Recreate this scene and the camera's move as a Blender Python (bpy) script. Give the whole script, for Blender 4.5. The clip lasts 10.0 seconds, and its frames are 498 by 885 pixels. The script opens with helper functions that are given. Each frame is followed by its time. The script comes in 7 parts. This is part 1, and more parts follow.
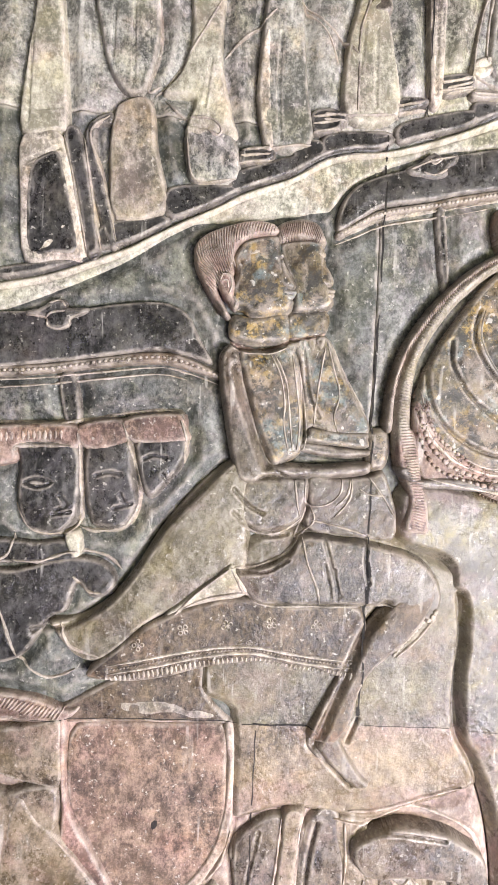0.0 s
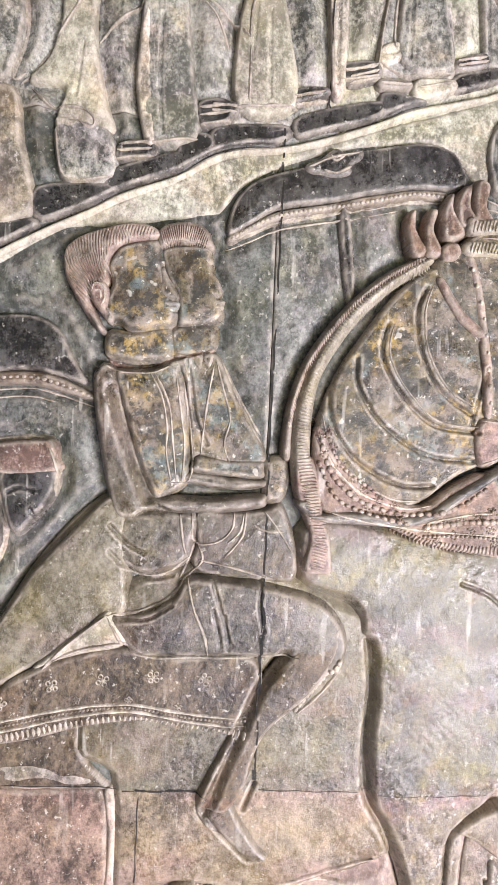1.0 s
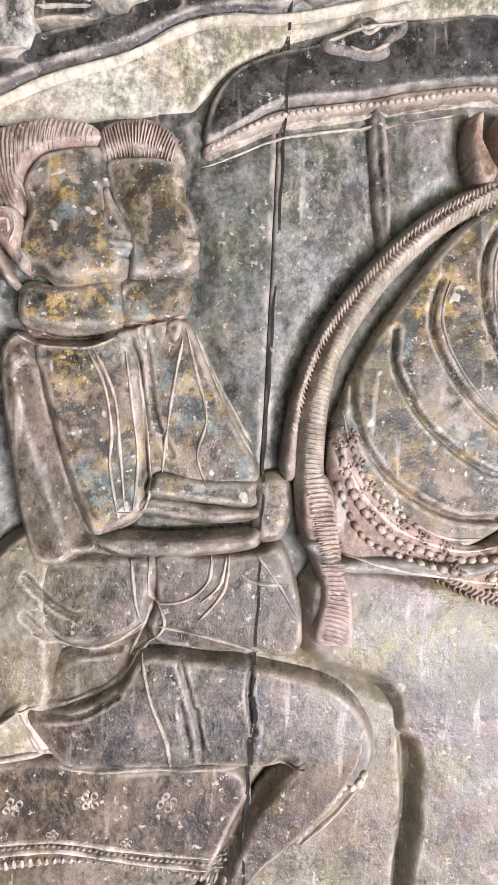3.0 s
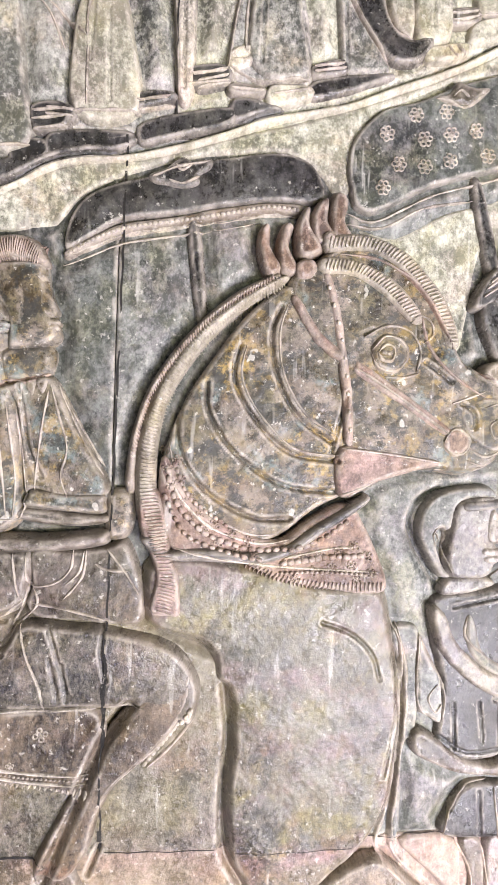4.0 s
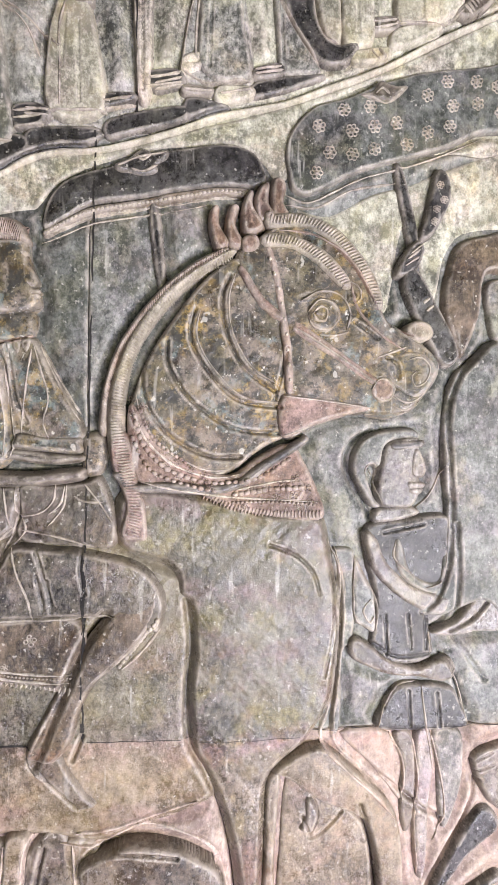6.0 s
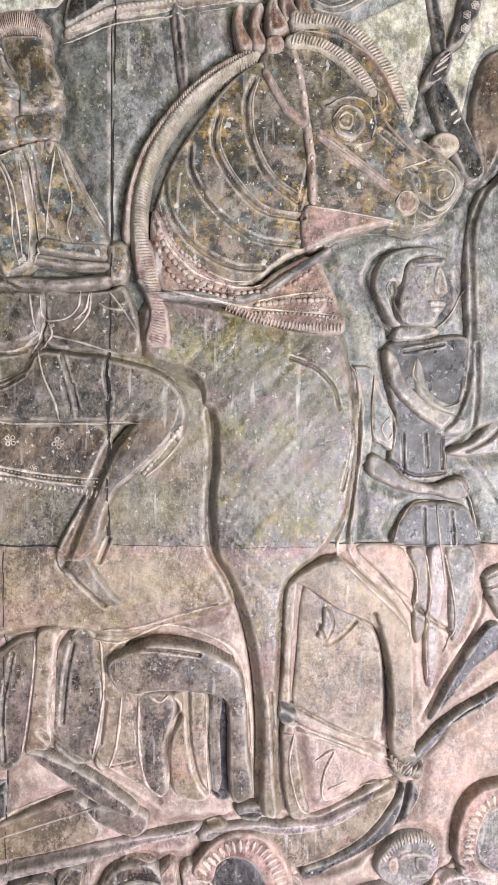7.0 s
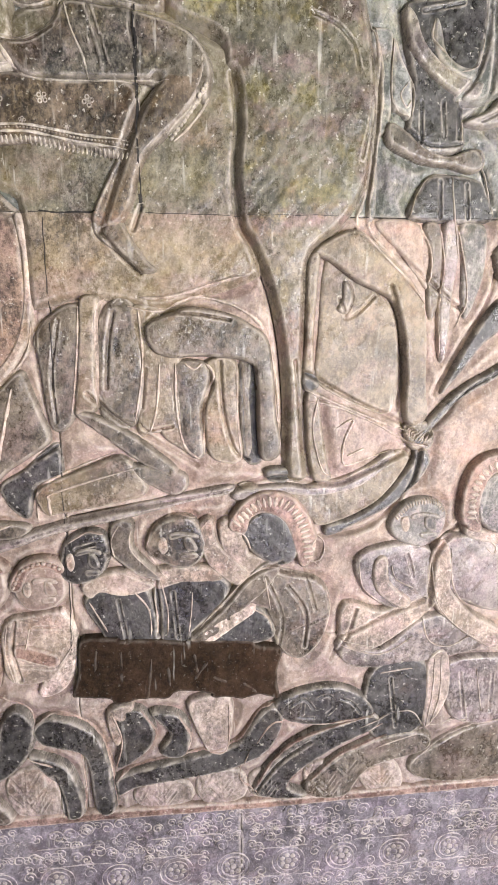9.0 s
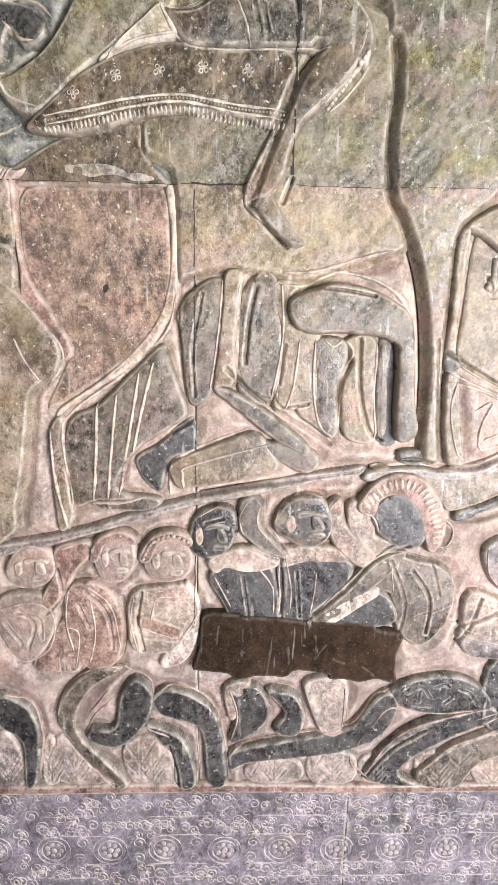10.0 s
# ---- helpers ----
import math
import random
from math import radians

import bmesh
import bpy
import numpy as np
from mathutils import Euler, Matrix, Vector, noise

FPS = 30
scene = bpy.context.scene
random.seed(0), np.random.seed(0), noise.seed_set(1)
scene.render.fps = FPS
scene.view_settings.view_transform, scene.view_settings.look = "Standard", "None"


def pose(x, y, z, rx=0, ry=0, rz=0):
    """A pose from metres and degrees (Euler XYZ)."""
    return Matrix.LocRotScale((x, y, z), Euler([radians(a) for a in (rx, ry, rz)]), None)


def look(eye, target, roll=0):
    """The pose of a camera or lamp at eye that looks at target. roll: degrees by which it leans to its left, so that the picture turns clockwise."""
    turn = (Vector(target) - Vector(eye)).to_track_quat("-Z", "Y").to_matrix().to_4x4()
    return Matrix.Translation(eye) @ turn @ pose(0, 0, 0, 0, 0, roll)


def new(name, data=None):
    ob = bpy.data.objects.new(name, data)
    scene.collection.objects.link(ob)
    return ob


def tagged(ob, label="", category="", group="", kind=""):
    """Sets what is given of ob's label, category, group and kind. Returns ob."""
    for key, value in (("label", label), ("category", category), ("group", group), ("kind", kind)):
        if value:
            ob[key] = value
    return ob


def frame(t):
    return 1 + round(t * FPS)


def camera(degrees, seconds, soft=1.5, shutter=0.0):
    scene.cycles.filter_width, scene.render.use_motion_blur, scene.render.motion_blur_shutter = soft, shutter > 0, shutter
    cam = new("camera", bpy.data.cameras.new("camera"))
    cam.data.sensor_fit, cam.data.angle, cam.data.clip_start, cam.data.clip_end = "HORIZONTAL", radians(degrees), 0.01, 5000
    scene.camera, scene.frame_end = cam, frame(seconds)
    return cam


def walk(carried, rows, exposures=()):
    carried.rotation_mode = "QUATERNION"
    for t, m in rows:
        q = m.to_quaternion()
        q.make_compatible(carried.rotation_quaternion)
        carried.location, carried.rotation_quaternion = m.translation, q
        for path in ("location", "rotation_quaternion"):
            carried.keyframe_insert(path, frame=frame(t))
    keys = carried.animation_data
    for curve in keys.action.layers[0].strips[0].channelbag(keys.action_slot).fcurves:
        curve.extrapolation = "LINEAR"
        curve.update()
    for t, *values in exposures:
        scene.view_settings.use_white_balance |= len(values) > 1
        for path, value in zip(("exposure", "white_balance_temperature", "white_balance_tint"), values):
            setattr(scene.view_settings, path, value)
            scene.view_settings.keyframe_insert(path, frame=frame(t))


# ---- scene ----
cam = camera(46.4, 10.0, soft=1.1)
PATH = [
    (0, (-0.044, -0.665, 1.796), (0.068, 1.331, 1.743), 2.4),
    (0.5, (0.029, -0.654, 1.806), (0.188, 1.339, 1.753), 1.8),
    (1, (0.072, -0.598, 1.824), (0.209, 1.397, 1.788), 2.3),
    (1.5, (0.029, -0.485, 1.827), (0.163, 1.51, 1.792), 3.0),
    (2, (0.019, -0.383, 1.82), (0.175, 1.61, 1.774), 3.2),
    (2.2, (0.029, -0.368, 1.817), (0.199, 1.623, 1.755), 3.3),
    (3.3, (0.114, -0.442, 1.839), (0.303, 1.547, 1.769), 2.5),
    (3.5, (0.138, -0.47, 1.838), (0.331, 1.52, 1.801), 2.2),
    (4, (0.197, -0.565, 1.852), (0.425, 1.422, 1.836), 1.9),
    (4.5, (0.229, -0.652, 1.847), (0.461, 1.335, 1.846), 1.3),
    (5, (0.246, -0.676, 1.834), (0.479, 1.31, 1.834), 0.7),
    (5.2, (0.247, -0.67, 1.836), (0.482, 1.316, 1.828), 0.6),
    (6.3, (0.224, -0.664, 1.765), (0.455, 1.322, 1.717), 1.2),
    (6.5, (0.219, -0.662, 1.733), (0.43, 1.325, 1.648), 1.2),
    (7, (0.222, -0.682, 1.633), (0.427, 1.301, 1.47), 1.3),
    (7.5, (0.226, -0.71, 1.538), (0.436, 1.265, 1.298), 1.1),
    (8, (0.211, -0.731, 1.43), (0.435, 1.23, 1.105), 0.8),
    (8.5, (0.201, -0.752, 1.358), (0.421, 1.194, 0.954), 0.3),
    (9, (0.184, -0.772, 1.342), (0.385, 1.167, 0.895), -0.1),
    (9.5, (0.135, -0.766, 1.341), (0.287, 1.175, 0.88), 0.0),
    (10, (0.065, -0.761, 1.323), (0.114, 1.18, 0.845), 0.8),
]
EXPOSURES = [(0.0, 0.49, 6450, 12), (1.0, 0.37, 6400, 13), (2.0, 0.5, 6350, 14), (3.5, 0.34, 6350, 14), (4.0, 0.44, 6350, 13), (4.5, 0.05, 6350, 13), (5.2, 0.1, 6300, 13), (6.5, 0.14, 6250, 12), (7.5, 0.02, 6200, 11), (8.0, 0.1, 6250, 11), (8.5, 0.0, 6450, 8), (9.2, 0.06, 6600, 7), (10.0, 0.38, 6450, 5)]
walk(cam, [(t, look(eye, target, roll)) for t, eye, target, roll in PATH], EXPOSURES)

# ---------------------------------------------------------------- daylight
world = bpy.data.worlds.new("world")
scene.world = world
world.use_nodes = True
wn = world.node_tree.nodes
sky = wn.new("ShaderNodeTexSky")
sky.sky_type, sky.sun_disc, sky.sun_elevation, sky.sun_rotation = "NISHITA", False, radians(48), radians(150)
wn["Background"].inputs[1].default_value = 0.035
world.node_tree.links.new(sky.outputs[0], wn["Background"].inputs[0])
sun_data = bpy.data.lights.new("sun", "SUN")
sun_data.energy, sun_data.angle, sun_data.color = 2.0, radians(0.5), (1, 0.95, 0.87)
sun = new("sun", sun_data)
sun.matrix_world = look((3, -6, 7), (0, -4, 0))


def opening_light(name, eye, target, wide, high, power, colour):
    data = bpy.data.lights.new(name, "AREA")
    data.shape, data.size, data.size_y, data.energy, data.color = "RECTANGLE", wide, high, power, colour
    ob = new(name, data)
    ob.matrix_world = look(eye, target)
    return ob


# the sky's and the sunlit court's light in the gallery's open bays
opening_light("bay_light_far", (1.6, -2.1, 0.95), (0.2, 0, 1.6), 0.8, 0.85, 150, (1.0, 0.955, 1.0))
opening_light("bay_light_near_trees", (0.78, -2.1, 1.42), (0.42, 0, 1.5), 0.62, 0.8, 15, (1.0, 1.0, 0.55))
opening_light("bay_light_near_court", (0.72, -2.1, 0.68), (0.42, 0, 1.45), 0.62, 0.5, 17, (0.86, 0.8, 1.3))
opening_light("bay_light_left", (-1.3, -2.15, 1.6), (0.1, 0, 1.5), 1.4, 1.4, 2.5, (0.93, 0.97, 1.05))


# ---------------------------------------------------------------- materials
def stone(name, deep, pale, warm, rough=0.5, patch=0.5, gold=0.0, grain=1.0, low_tint=1.0, wear_edge_light=0.42, bump=0.5, tints=0.42, specks=0.36, blots=0.6, spec=0.38):
    """Weathered sandstone: two tones in blotches, dust, scratches, worn arrises with painted edge light; warmer below
    the course joint.
    """
    m = bpy.data.materials.new(name)
    m.use_nodes = True
    t, l = m.node_tree.nodes, m.node_tree.links
    b = t["Principled BSDF"]
    geo = t.new("ShaderNodeNewGeometry")

    def noise_node(scale, detail=6, roughness=0.6, stretch=None):
        n = t.new("ShaderNodeTexNoise")
        n.inputs["Scale"].default_value, n.inputs["Detail"].default_value, n.inputs["Roughness"].default_value = scale, detail, roughness
        if stretch:
            mp = t.new("ShaderNodeMapping")
            mp.inputs["Scale"].default_value = stretch
            l.new(geo.outputs["Position"], mp.inputs[0])
            l.new(mp.outputs[0], n.inputs["Vector"])
        else:
            l.new(geo.outputs["Position"], n.inputs["Vector"])
        return n.outputs[0]

    def ramp(src, a, b_):
        r = t.new("ShaderNodeMapRange")
        r.inputs[1].default_value, r.inputs[2].default_value = a, b_
        l.new(src, r.inputs[0])
        return r.outputs[0]

    def mix(fac, a, b_, blend="MIX"):
        n = t.new("ShaderNodeMix")
        n.data_type, n.blend_type = "RGBA", blend
        for sock, v in ((n.inputs[0], fac), (n.inputs[6], a), (n.inputs[7], b_)):
            if isinstance(v, (int, float)):
                sock.default_value = v
            elif isinstance(v, tuple):
                sock.default_value = (*v, 1)
            else:
                l.new(v, sock)
        return n.outputs[2]

    def mul(a, k):
        n = t.new("ShaderNodeMath")
        n.operation = "MULTIPLY"
        l.new(a, n.inputs[0])
        if isinstance(k, (int, float)):
            n.inputs[1].default_value = k
        else:
            l.new(k, n.inputs[1])
        return n.outputs[0]

    def add(a, b_):
        n = t.new("ShaderNodeMath")
        n.operation = "ADD"
        l.new(a, n.inputs[0])
        l.new(b_, n.inputs[1])
        return n.outputs[0]

    big = ramp(noise_node(9, 5, 0.65), 0.38, 0.64)
    raw = add(add(mul(noise_node(13, 7, 0.74), 0.32), mul(noise_node(70, 8, 0.8, (1.25, 1.0, 0.8)), 0.44)), mul(noise_node(250, 5, 0.72), 0.24))
    mid = ramp(raw, 0.455, 0.575)
    fine = ramp(noise_node(560, 4, 0.75), 0.4, 0.62)
    deep = tuple(0.72 * c for c in deep)
    col = mix(mul(mid, patch), deep, pale)
    col = mix(mul(big, 0.45), col, mix(mul(mid, 0.6), warm, pale))
    # soot and lichen blotches
    soot = mul(ramp(noise_node(13, 8, 0.78, (1.0, 1.0, 0.8)), 0.49, 0.6), ramp(noise_node(75, 5, 0.7), 0.38, 0.54))
    col = mix(mul(soot, blots), col, mix(1.0, col, (0.3, 0.31, 0.3), "MULTIPLY"))
    rust = mul(ramp(noise_node(8, 6, 0.7, (1.0, 1.0, 1.5)), 0.52, 0.62), ramp(noise_node(55, 6, 0.7), 0.36, 0.6))
    col = mix(mul(rust, 0.34), col, mix(1.0, col, (1.05, 0.72, 0.42), "MULTIPLY"))
    # old pigment and mineral tints, fewer below the bed joint; on CHEST painted sheen
    sep = t.new("ShaderNodeSeparateXYZ")
    l.new(geo.outputs["Position"], sep.inputs[0])
    above = ramp(sep.outputs[2], 1.2, 1.5)
    col = mix(mul(mul(ramp(noise_node(17, 5, 0.65, (1.3, 1.0, 1.0)), 0.5, 0.6), above), 0.6 * tints), col, mix(1.0, col, (1.22, 1.14, 0.62), "MULTIPLY"))
    col = mix(mul(ramp(noise_node(14, 5, 0.65, (1.0, 1.0, 1.4)), 0.49, 0.6), 0.7 * tints), col, mix(1.0, col, (1.16, 0.94, 1.16), "MULTIPLY"))
    # iron-rich, pinker stone in the courses below the bed joint
    below = ramp(sep.outputs[2], 1.4575, 1.4545)
    pink = mix(mul(big, 0.5), (1.5, 1.3, 1.31), (1.4, 1.27, 1.24))
    col = mix(mul(below, 0.9 * low_tint), col, mix(1.0, col, pink, "MULTIPLY"))
    # violet-grey bloom on the base course
    foot = ramp(sep.outputs[2], 0.9, 0.6)
    col = mix(mul(foot, 0.75 * low_tint), col, mix(1.0, col, (0.72, 0.76, 0.86), "MULTIPLY"))
    # dark handling patina over the crowded lower figures
    patina = mul(ramp(sep.outputs[2], 1.14, 1.0), ramp(noise_node(19, 6, 0.7), 0.4, 0.56))
    col = mix(mul(patina, 0.5 * low_tint), col, mix(1.0, col, (0.46, 0.46, 0.5), "MULTIPLY"))
    if gold:
        g = mul(ramp(noise_node(75, 6, 0.72), 0.5, 0.6), ramp(noise_node(14, 3), 0.4, 0.6))
        col = mix(mul(g, gold), col, (0.4, 0.27, 0.07))
        q = mul(ramp(noise_node(23, 4, 0.6, (1.0, 1.0, 1.1)), 0.56, 0.62), ramp(noise_node(90, 5, 0.7), 0.4, 0.55))
        col = mix(mul(q, 0.38), col, (0.16, 0.24, 0.25))
        h = ramp(noise_node(34, 6, 0.7, (1.1, 1.0, 1.0)), 0.5, 0.58)
        col = mix(mul(h, 0.35), col, (0.3, 0.25, 0.21))
        k = ramp(noise_node(46, 8, 0.78, (1.0, 1.0, 1.2)), 0.505, 0.56)
        col = mix(mul(k, 0.85), col, (0.025, 0.025, 0.022))
        w = ramp(noise_node(70, 2, 0.5, (1.1, 1.0, 0.9)), 0.7, 0.73)
        col = mix(mul(w, 0.45), col, (0.55, 0.53, 0.47))
    # chalky specks and fine scratches
    speck = ramp(noise_node(170, 4, 0.65), 0.62, 0.68)
    col = mix(mul(speck, specks), col, (0.6, 0.57, 0.5))
    scratch = mul(ramp(noise_node(90, 2, 0.5, (1.4, 1.0, 0.16)), 0.63, 0.71), ramp(noise_node(12, 2), 0.47, 0.65))
    col = mix(mul(scratch, 0.38), col, (0.55, 0.53, 0.48))
    # steep flanks: dry dusty stone, with the pale of lit sides painted in
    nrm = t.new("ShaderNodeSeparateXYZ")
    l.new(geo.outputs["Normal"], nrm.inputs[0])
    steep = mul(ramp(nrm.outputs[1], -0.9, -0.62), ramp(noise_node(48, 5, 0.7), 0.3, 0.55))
    col = mix(mul(steep, wear_edge_light * 0.3), col, (0.45, 0.39, 0.32))
    # rubbed arrises, with an edge highlight painted along the convex edges
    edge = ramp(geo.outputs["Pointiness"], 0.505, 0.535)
    col = mix(mul(mul(edge, ramp(noise_node(60, 4), 0.35, 0.6)), wear_edge_light * 0.9), col, (0.55, 0.49, 0.42))
    col = mix(mul(fine, 0.24 * grain), col, mix(1.0, col, (0.45, 0.45, 0.45), "MULTIPLY"))
    b.inputs["Specular IOR Level"].default_value = spec
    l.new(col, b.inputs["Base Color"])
    r = t.new("ShaderNodeMapRange")
    r.inputs[3].default_value, r.inputs[4].default_value = max(0.1, rough - 0.12), min(1.0, rough + 0.28)
    l.new(add(mul(mid, 0.45), mul(ramp(noise_node(20, 6, 0.72), 0.4, 0.6), 0.55)), r.inputs[0])
    l.new(r.outputs[0], b.inputs["Roughness"])
    bm1, bm2 = t.new("ShaderNodeBump"), t.new("ShaderNodeBump")
    bm1.inputs["Strength"].default_value, bm1.inputs["Distance"].default_value = bump, 0.004
    bm2.inputs["Strength"].default_value, bm2.inputs["Distance"].default_value = bump * 0.8, 0.0008
    l.new(noise_node(70, 7, 0.7), bm1.inputs["Height"])
    l.new(noise_node(700, 3, 0.6), bm2.inputs["Height"])
    l.new(bm1.outputs[0], bm2.inputs["Normal"])
    l.new(bm2.outputs[0], b.inputs["Normal"])
    return m


GROUND = stone("stone_ground", (0.02, 0.024, 0.023), (0.2, 0.206, 0.188), (0.09, 0.097, 0.075), 0.42, 0.8, tints=0.55)
GROUND_MID = stone("stone_ground_grey", (0.035, 0.04, 0.037), (0.27, 0.272, 0.25), (0.14, 0.145, 0.115), 0.42, 0.85, tints=0.6)
GROUND_UP = stone("stone_ground_upper", (0.04, 0.043, 0.04), (0.42, 0.412, 0.365), (0.18, 0.178, 0.14), 0.5, 0.9)
ROUGH = stone("stone_flaking", (0.05, 0.036, 0.027), (0.3, 0.235, 0.18), (0.16, 0.112, 0.078), 0.65, 0.85, specks=0.5, bump=0.9, tints=0.4, low_tint=0.6)
GROUND_PALE = stone("stone_ground_pale", (0.1, 0.1, 0.076), (0.54, 0.53, 0.43), (0.34, 0.325, 0.225), 0.55, 0.9)
GROUND_LOW = stone("stone_ground_lower", (0.12, 0.1, 0.083), (0.32, 0.283, 0.235), (0.25, 0.2, 0.15), 0.5, 0.7, blots=0.25, specks=0.25)
PALE = stone("stone_pale", (0.15, 0.143, 0.105), (0.52, 0.5, 0.4), (0.42, 0.385, 0.27), 0.58, 0.85, blots=0.35)
MID = stone("stone_handled", (0.016, 0.014, 0.011), (0.165, 0.145, 0.114), (0.09, 0.068, 0.042), 0.3, 0.85, low_tint=0.5, tints=0.6, spec=0.42, bump=0.45)
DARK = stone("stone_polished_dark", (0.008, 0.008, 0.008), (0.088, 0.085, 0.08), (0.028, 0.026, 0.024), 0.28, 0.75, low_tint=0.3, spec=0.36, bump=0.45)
BROWN = stone("stone_brown", (0.018, 0.013, 0.009), (0.18, 0.138, 0.095), (0.09, 0.06, 0.034), 0.38, 0.85, specks=0.45)
EDGE = stone("stone_worn_arris", (0.1, 0.088, 0.07), (0.4, 0.36, 0.3), (0.24, 0.2, 0.145), 0.5, 0.85)
BUFF = stone("stone_buff", (0.05, 0.045, 0.032), (0.235, 0.212, 0.16), (0.165, 0.138, 0.075), 0.3, 0.75, blots=0.4, tints=0.6)
LILAC = stone("stone_grey_violet", (0.05, 0.046, 0.046), (0.27, 0.25, 0.228), (0.165, 0.146, 0.12), 0.24, 0.8, low_tint=0.8, blots=0.4, tints=0.5, spec=0.42, bump=0.45)
# strong yellow and violet tints paint in the sheen of the surroundings
CHEST = stone("stone_polished_breast", (0.04, 0.037, 0.027), (0.19, 0.173, 0.13), (0.125, 0.11, 0.058), 0.27, 0.8, blots=0.5, tints=1.4, spec=0.42, bump=0.42)
MANE = stone("stone_mane", (0.08, 0.072, 0.052), (0.34, 0.31, 0.24), (0.24, 0.2, 0.125), 0.45, 0.8)
PINK = stone("stone_red_stained", (0.055, 0.032, 0.025), (0.33, 0.24, 0.195), (0.195, 0.122, 0.086), 0.45, 0.9, low_tint=0.5)
GILT = stone("stone_gilt_traces", (0.012, 0.011, 0.009), (0.17, 0.15, 0.104), (0.09, 0.066, 0.03), 0.34, 0.85, gold=0.6, specks=0.5, tints=0.7)
CHALK = stone("stone_rubbed_pale", (0.102, 0.092, 0.075), (0.616, 0.561, 0.473), (0.38, 0.33, 0.25), 0.55, 0.95)
# near-black, for surface pieces that paint the shade inside gaps
JOINT = stone("joint_gap_shade", (0.008, 0.007, 0.007), (0.044, 0.040, 0.033), (0.02, 0.018, 0.015), 0.9, 0.5, wear_edge_light=0.0)
PATCH = stone("cement_brown", (0.018, 0.011, 0.007), (0.055, 0.033, 0.021), (0.036, 0.021, 0.013), 0.85, 0.6, low_tint=0.0, wear_edge_light=0.1, tints=0.2, specks=0.08, spec=0.08)
CHALK_BORDER = stone("stone_border_lines", (0.075, 0.07, 0.074), (0.34, 0.325, 0.335), (0.2, 0.188, 0.19), 0.5, 0.9)
BASE = stone("stone_base_course", (0.06, 0.057, 0.06), (0.27, 0.262, 0.27), (0.15, 0.142, 0.145), 0.46, 0.8, low_tint=0.9)

# ---------------------------------------------------------------- relief tools
CELL = 0.0017
DEPTH = 0.8                       # the carving is shallow
HX0, HZ0, HNX, HNZ, HC = -0.62, 0.2, 880, 1200, 0.002
HM = np.zeros((HNZ, HNX))          # height of the carving over the wall's ground


def wave(x, z, s, k):
    """Soft unevenness of hand-dressed stone, about -1 to 1."""
    return (np.sin(x * 61 / s + 1.7 * k) * np.sin(z * 53 / s + 0.9 * k) + 0.6 * np.sin(x * 113 / s - z * 97 / s + k)
            + 0.5 * np.sin(z * 171 / s + x * 31 / s + 2.3 * k) * np.sin(x * 149 / s - 1.1 * k)) / 2.1


def curve(pts, closed=False, n=5):
    """A smooth line through control points given in millimetres (x, z)."""
    p = np.array(pts, float).reshape(-1, 2) * 0.001
    m = len(p)
    idx = (lambda i: i % m) if closed else (lambda i: min(max(i, 0), m - 1))
    out = []
    for i in range(m if closed else m - 1):
        a, b, c, d = p[idx(i - 1)], p[idx(i)], p[idx(i + 1)], p[idx(i + 2)]
        for k in range(n):
            t = k / n
            out.append(0.5 * (2 * b + (c - a) * t + (2 * a - 5 * b + 4 * c - d) * t * t + (3 * b - a - 3 * c + d) * t ** 3))
    if not closed:
        out.append(p[-1])
    return np.array(out)


def line_distance(line, X, Z, closed=False):
    best = np.full(X.shape, 9.0)
    for a, b in zip(line, np.roll(line, -1, 0) if closed else line[1:]):
        dx, dz = b - a
        q = dx * dx + dz * dz
        if q < 1e-12:
            continue
        t = np.clip(((X - a[0]) * dx + (Z - a[1]) * dz) / q, 0, 1)
        best = np.minimum(best, (X - a[0] - t * dx) ** 2 + (Z - a[1] - t * dz) ** 2)
    return np.sqrt(best)


def inside(poly, X, Z):
    odd = np.zeros(X.shape, bool)
    for a, b in zip(poly, np.roll(poly, -1, 0)):
        if a[1] == b[1]:
            continue
        odd ^= ((a[1] > Z) != (b[1] > Z)) & (X < (b[0] - a[0]) * (Z - a[1]) / (b[1] - a[1]) + a[0])
    return odd


def height_at(x, z):
    u, v = (x - HX0) / HC, (z - HZ0) / HC
    i, j = np.clip(u.astype(int), 0, HNX - 2), np.clip(v.astype(int), 0, HNZ - 2)
    f, g = np.clip(u - i, 0, 1), np.clip(v - j, 0, 1)
    return (HM[j, i] * (1 - f) * (1 - g) + HM[j, i + 1] * f * (1 - g) + HM[j + 1, i] * (1 - f) * g + HM[j + 1, i + 1] * f * g)


def mesh_object(name, verts, faces, material, parent=None, label="", smooth=True):
    me = bpy.data.meshes.new(name)
    me.from_pydata([tuple(v) for v in verts], [], [tuple(f) for f in faces])
    if smooth:
        me.polygons.foreach_set("use_smooth", [True] * len(me.polygons))
    me.materials.append(material)
    me.update()
    ob = new(name, me)
    if parent:
        ob.parent = parent
    return tagged(ob, label)


def thing(name, label, category, group="", x=0.0, z=0.0):
    ob = new(name)
    return tagged(ob, label, category, group)


def nearest(line, X, Z):
    best, bx, bz = np.full(X.shape, 9.0), X.copy(), Z.copy()
    for a, b in zip(line, np.roll(line, -1, 0)):
        dx, dz = b - a
        q = dx * dx + dz * dz
        if q < 1e-12:
            continue
        t = np.clip(((X - a[0]) * dx + (Z - a[1]) * dz) / q, 0, 1)
        d = (X - a[0] - t * dx) ** 2 + (Z - a[1] - t * dz) ** 2
        hit = d < best
        best, bx, bz = np.where(hit, d, best), np.where(hit, a[0] + t * dx, bx), np.where(hit, a[1] + t * dz, bz)
    return bx, bz


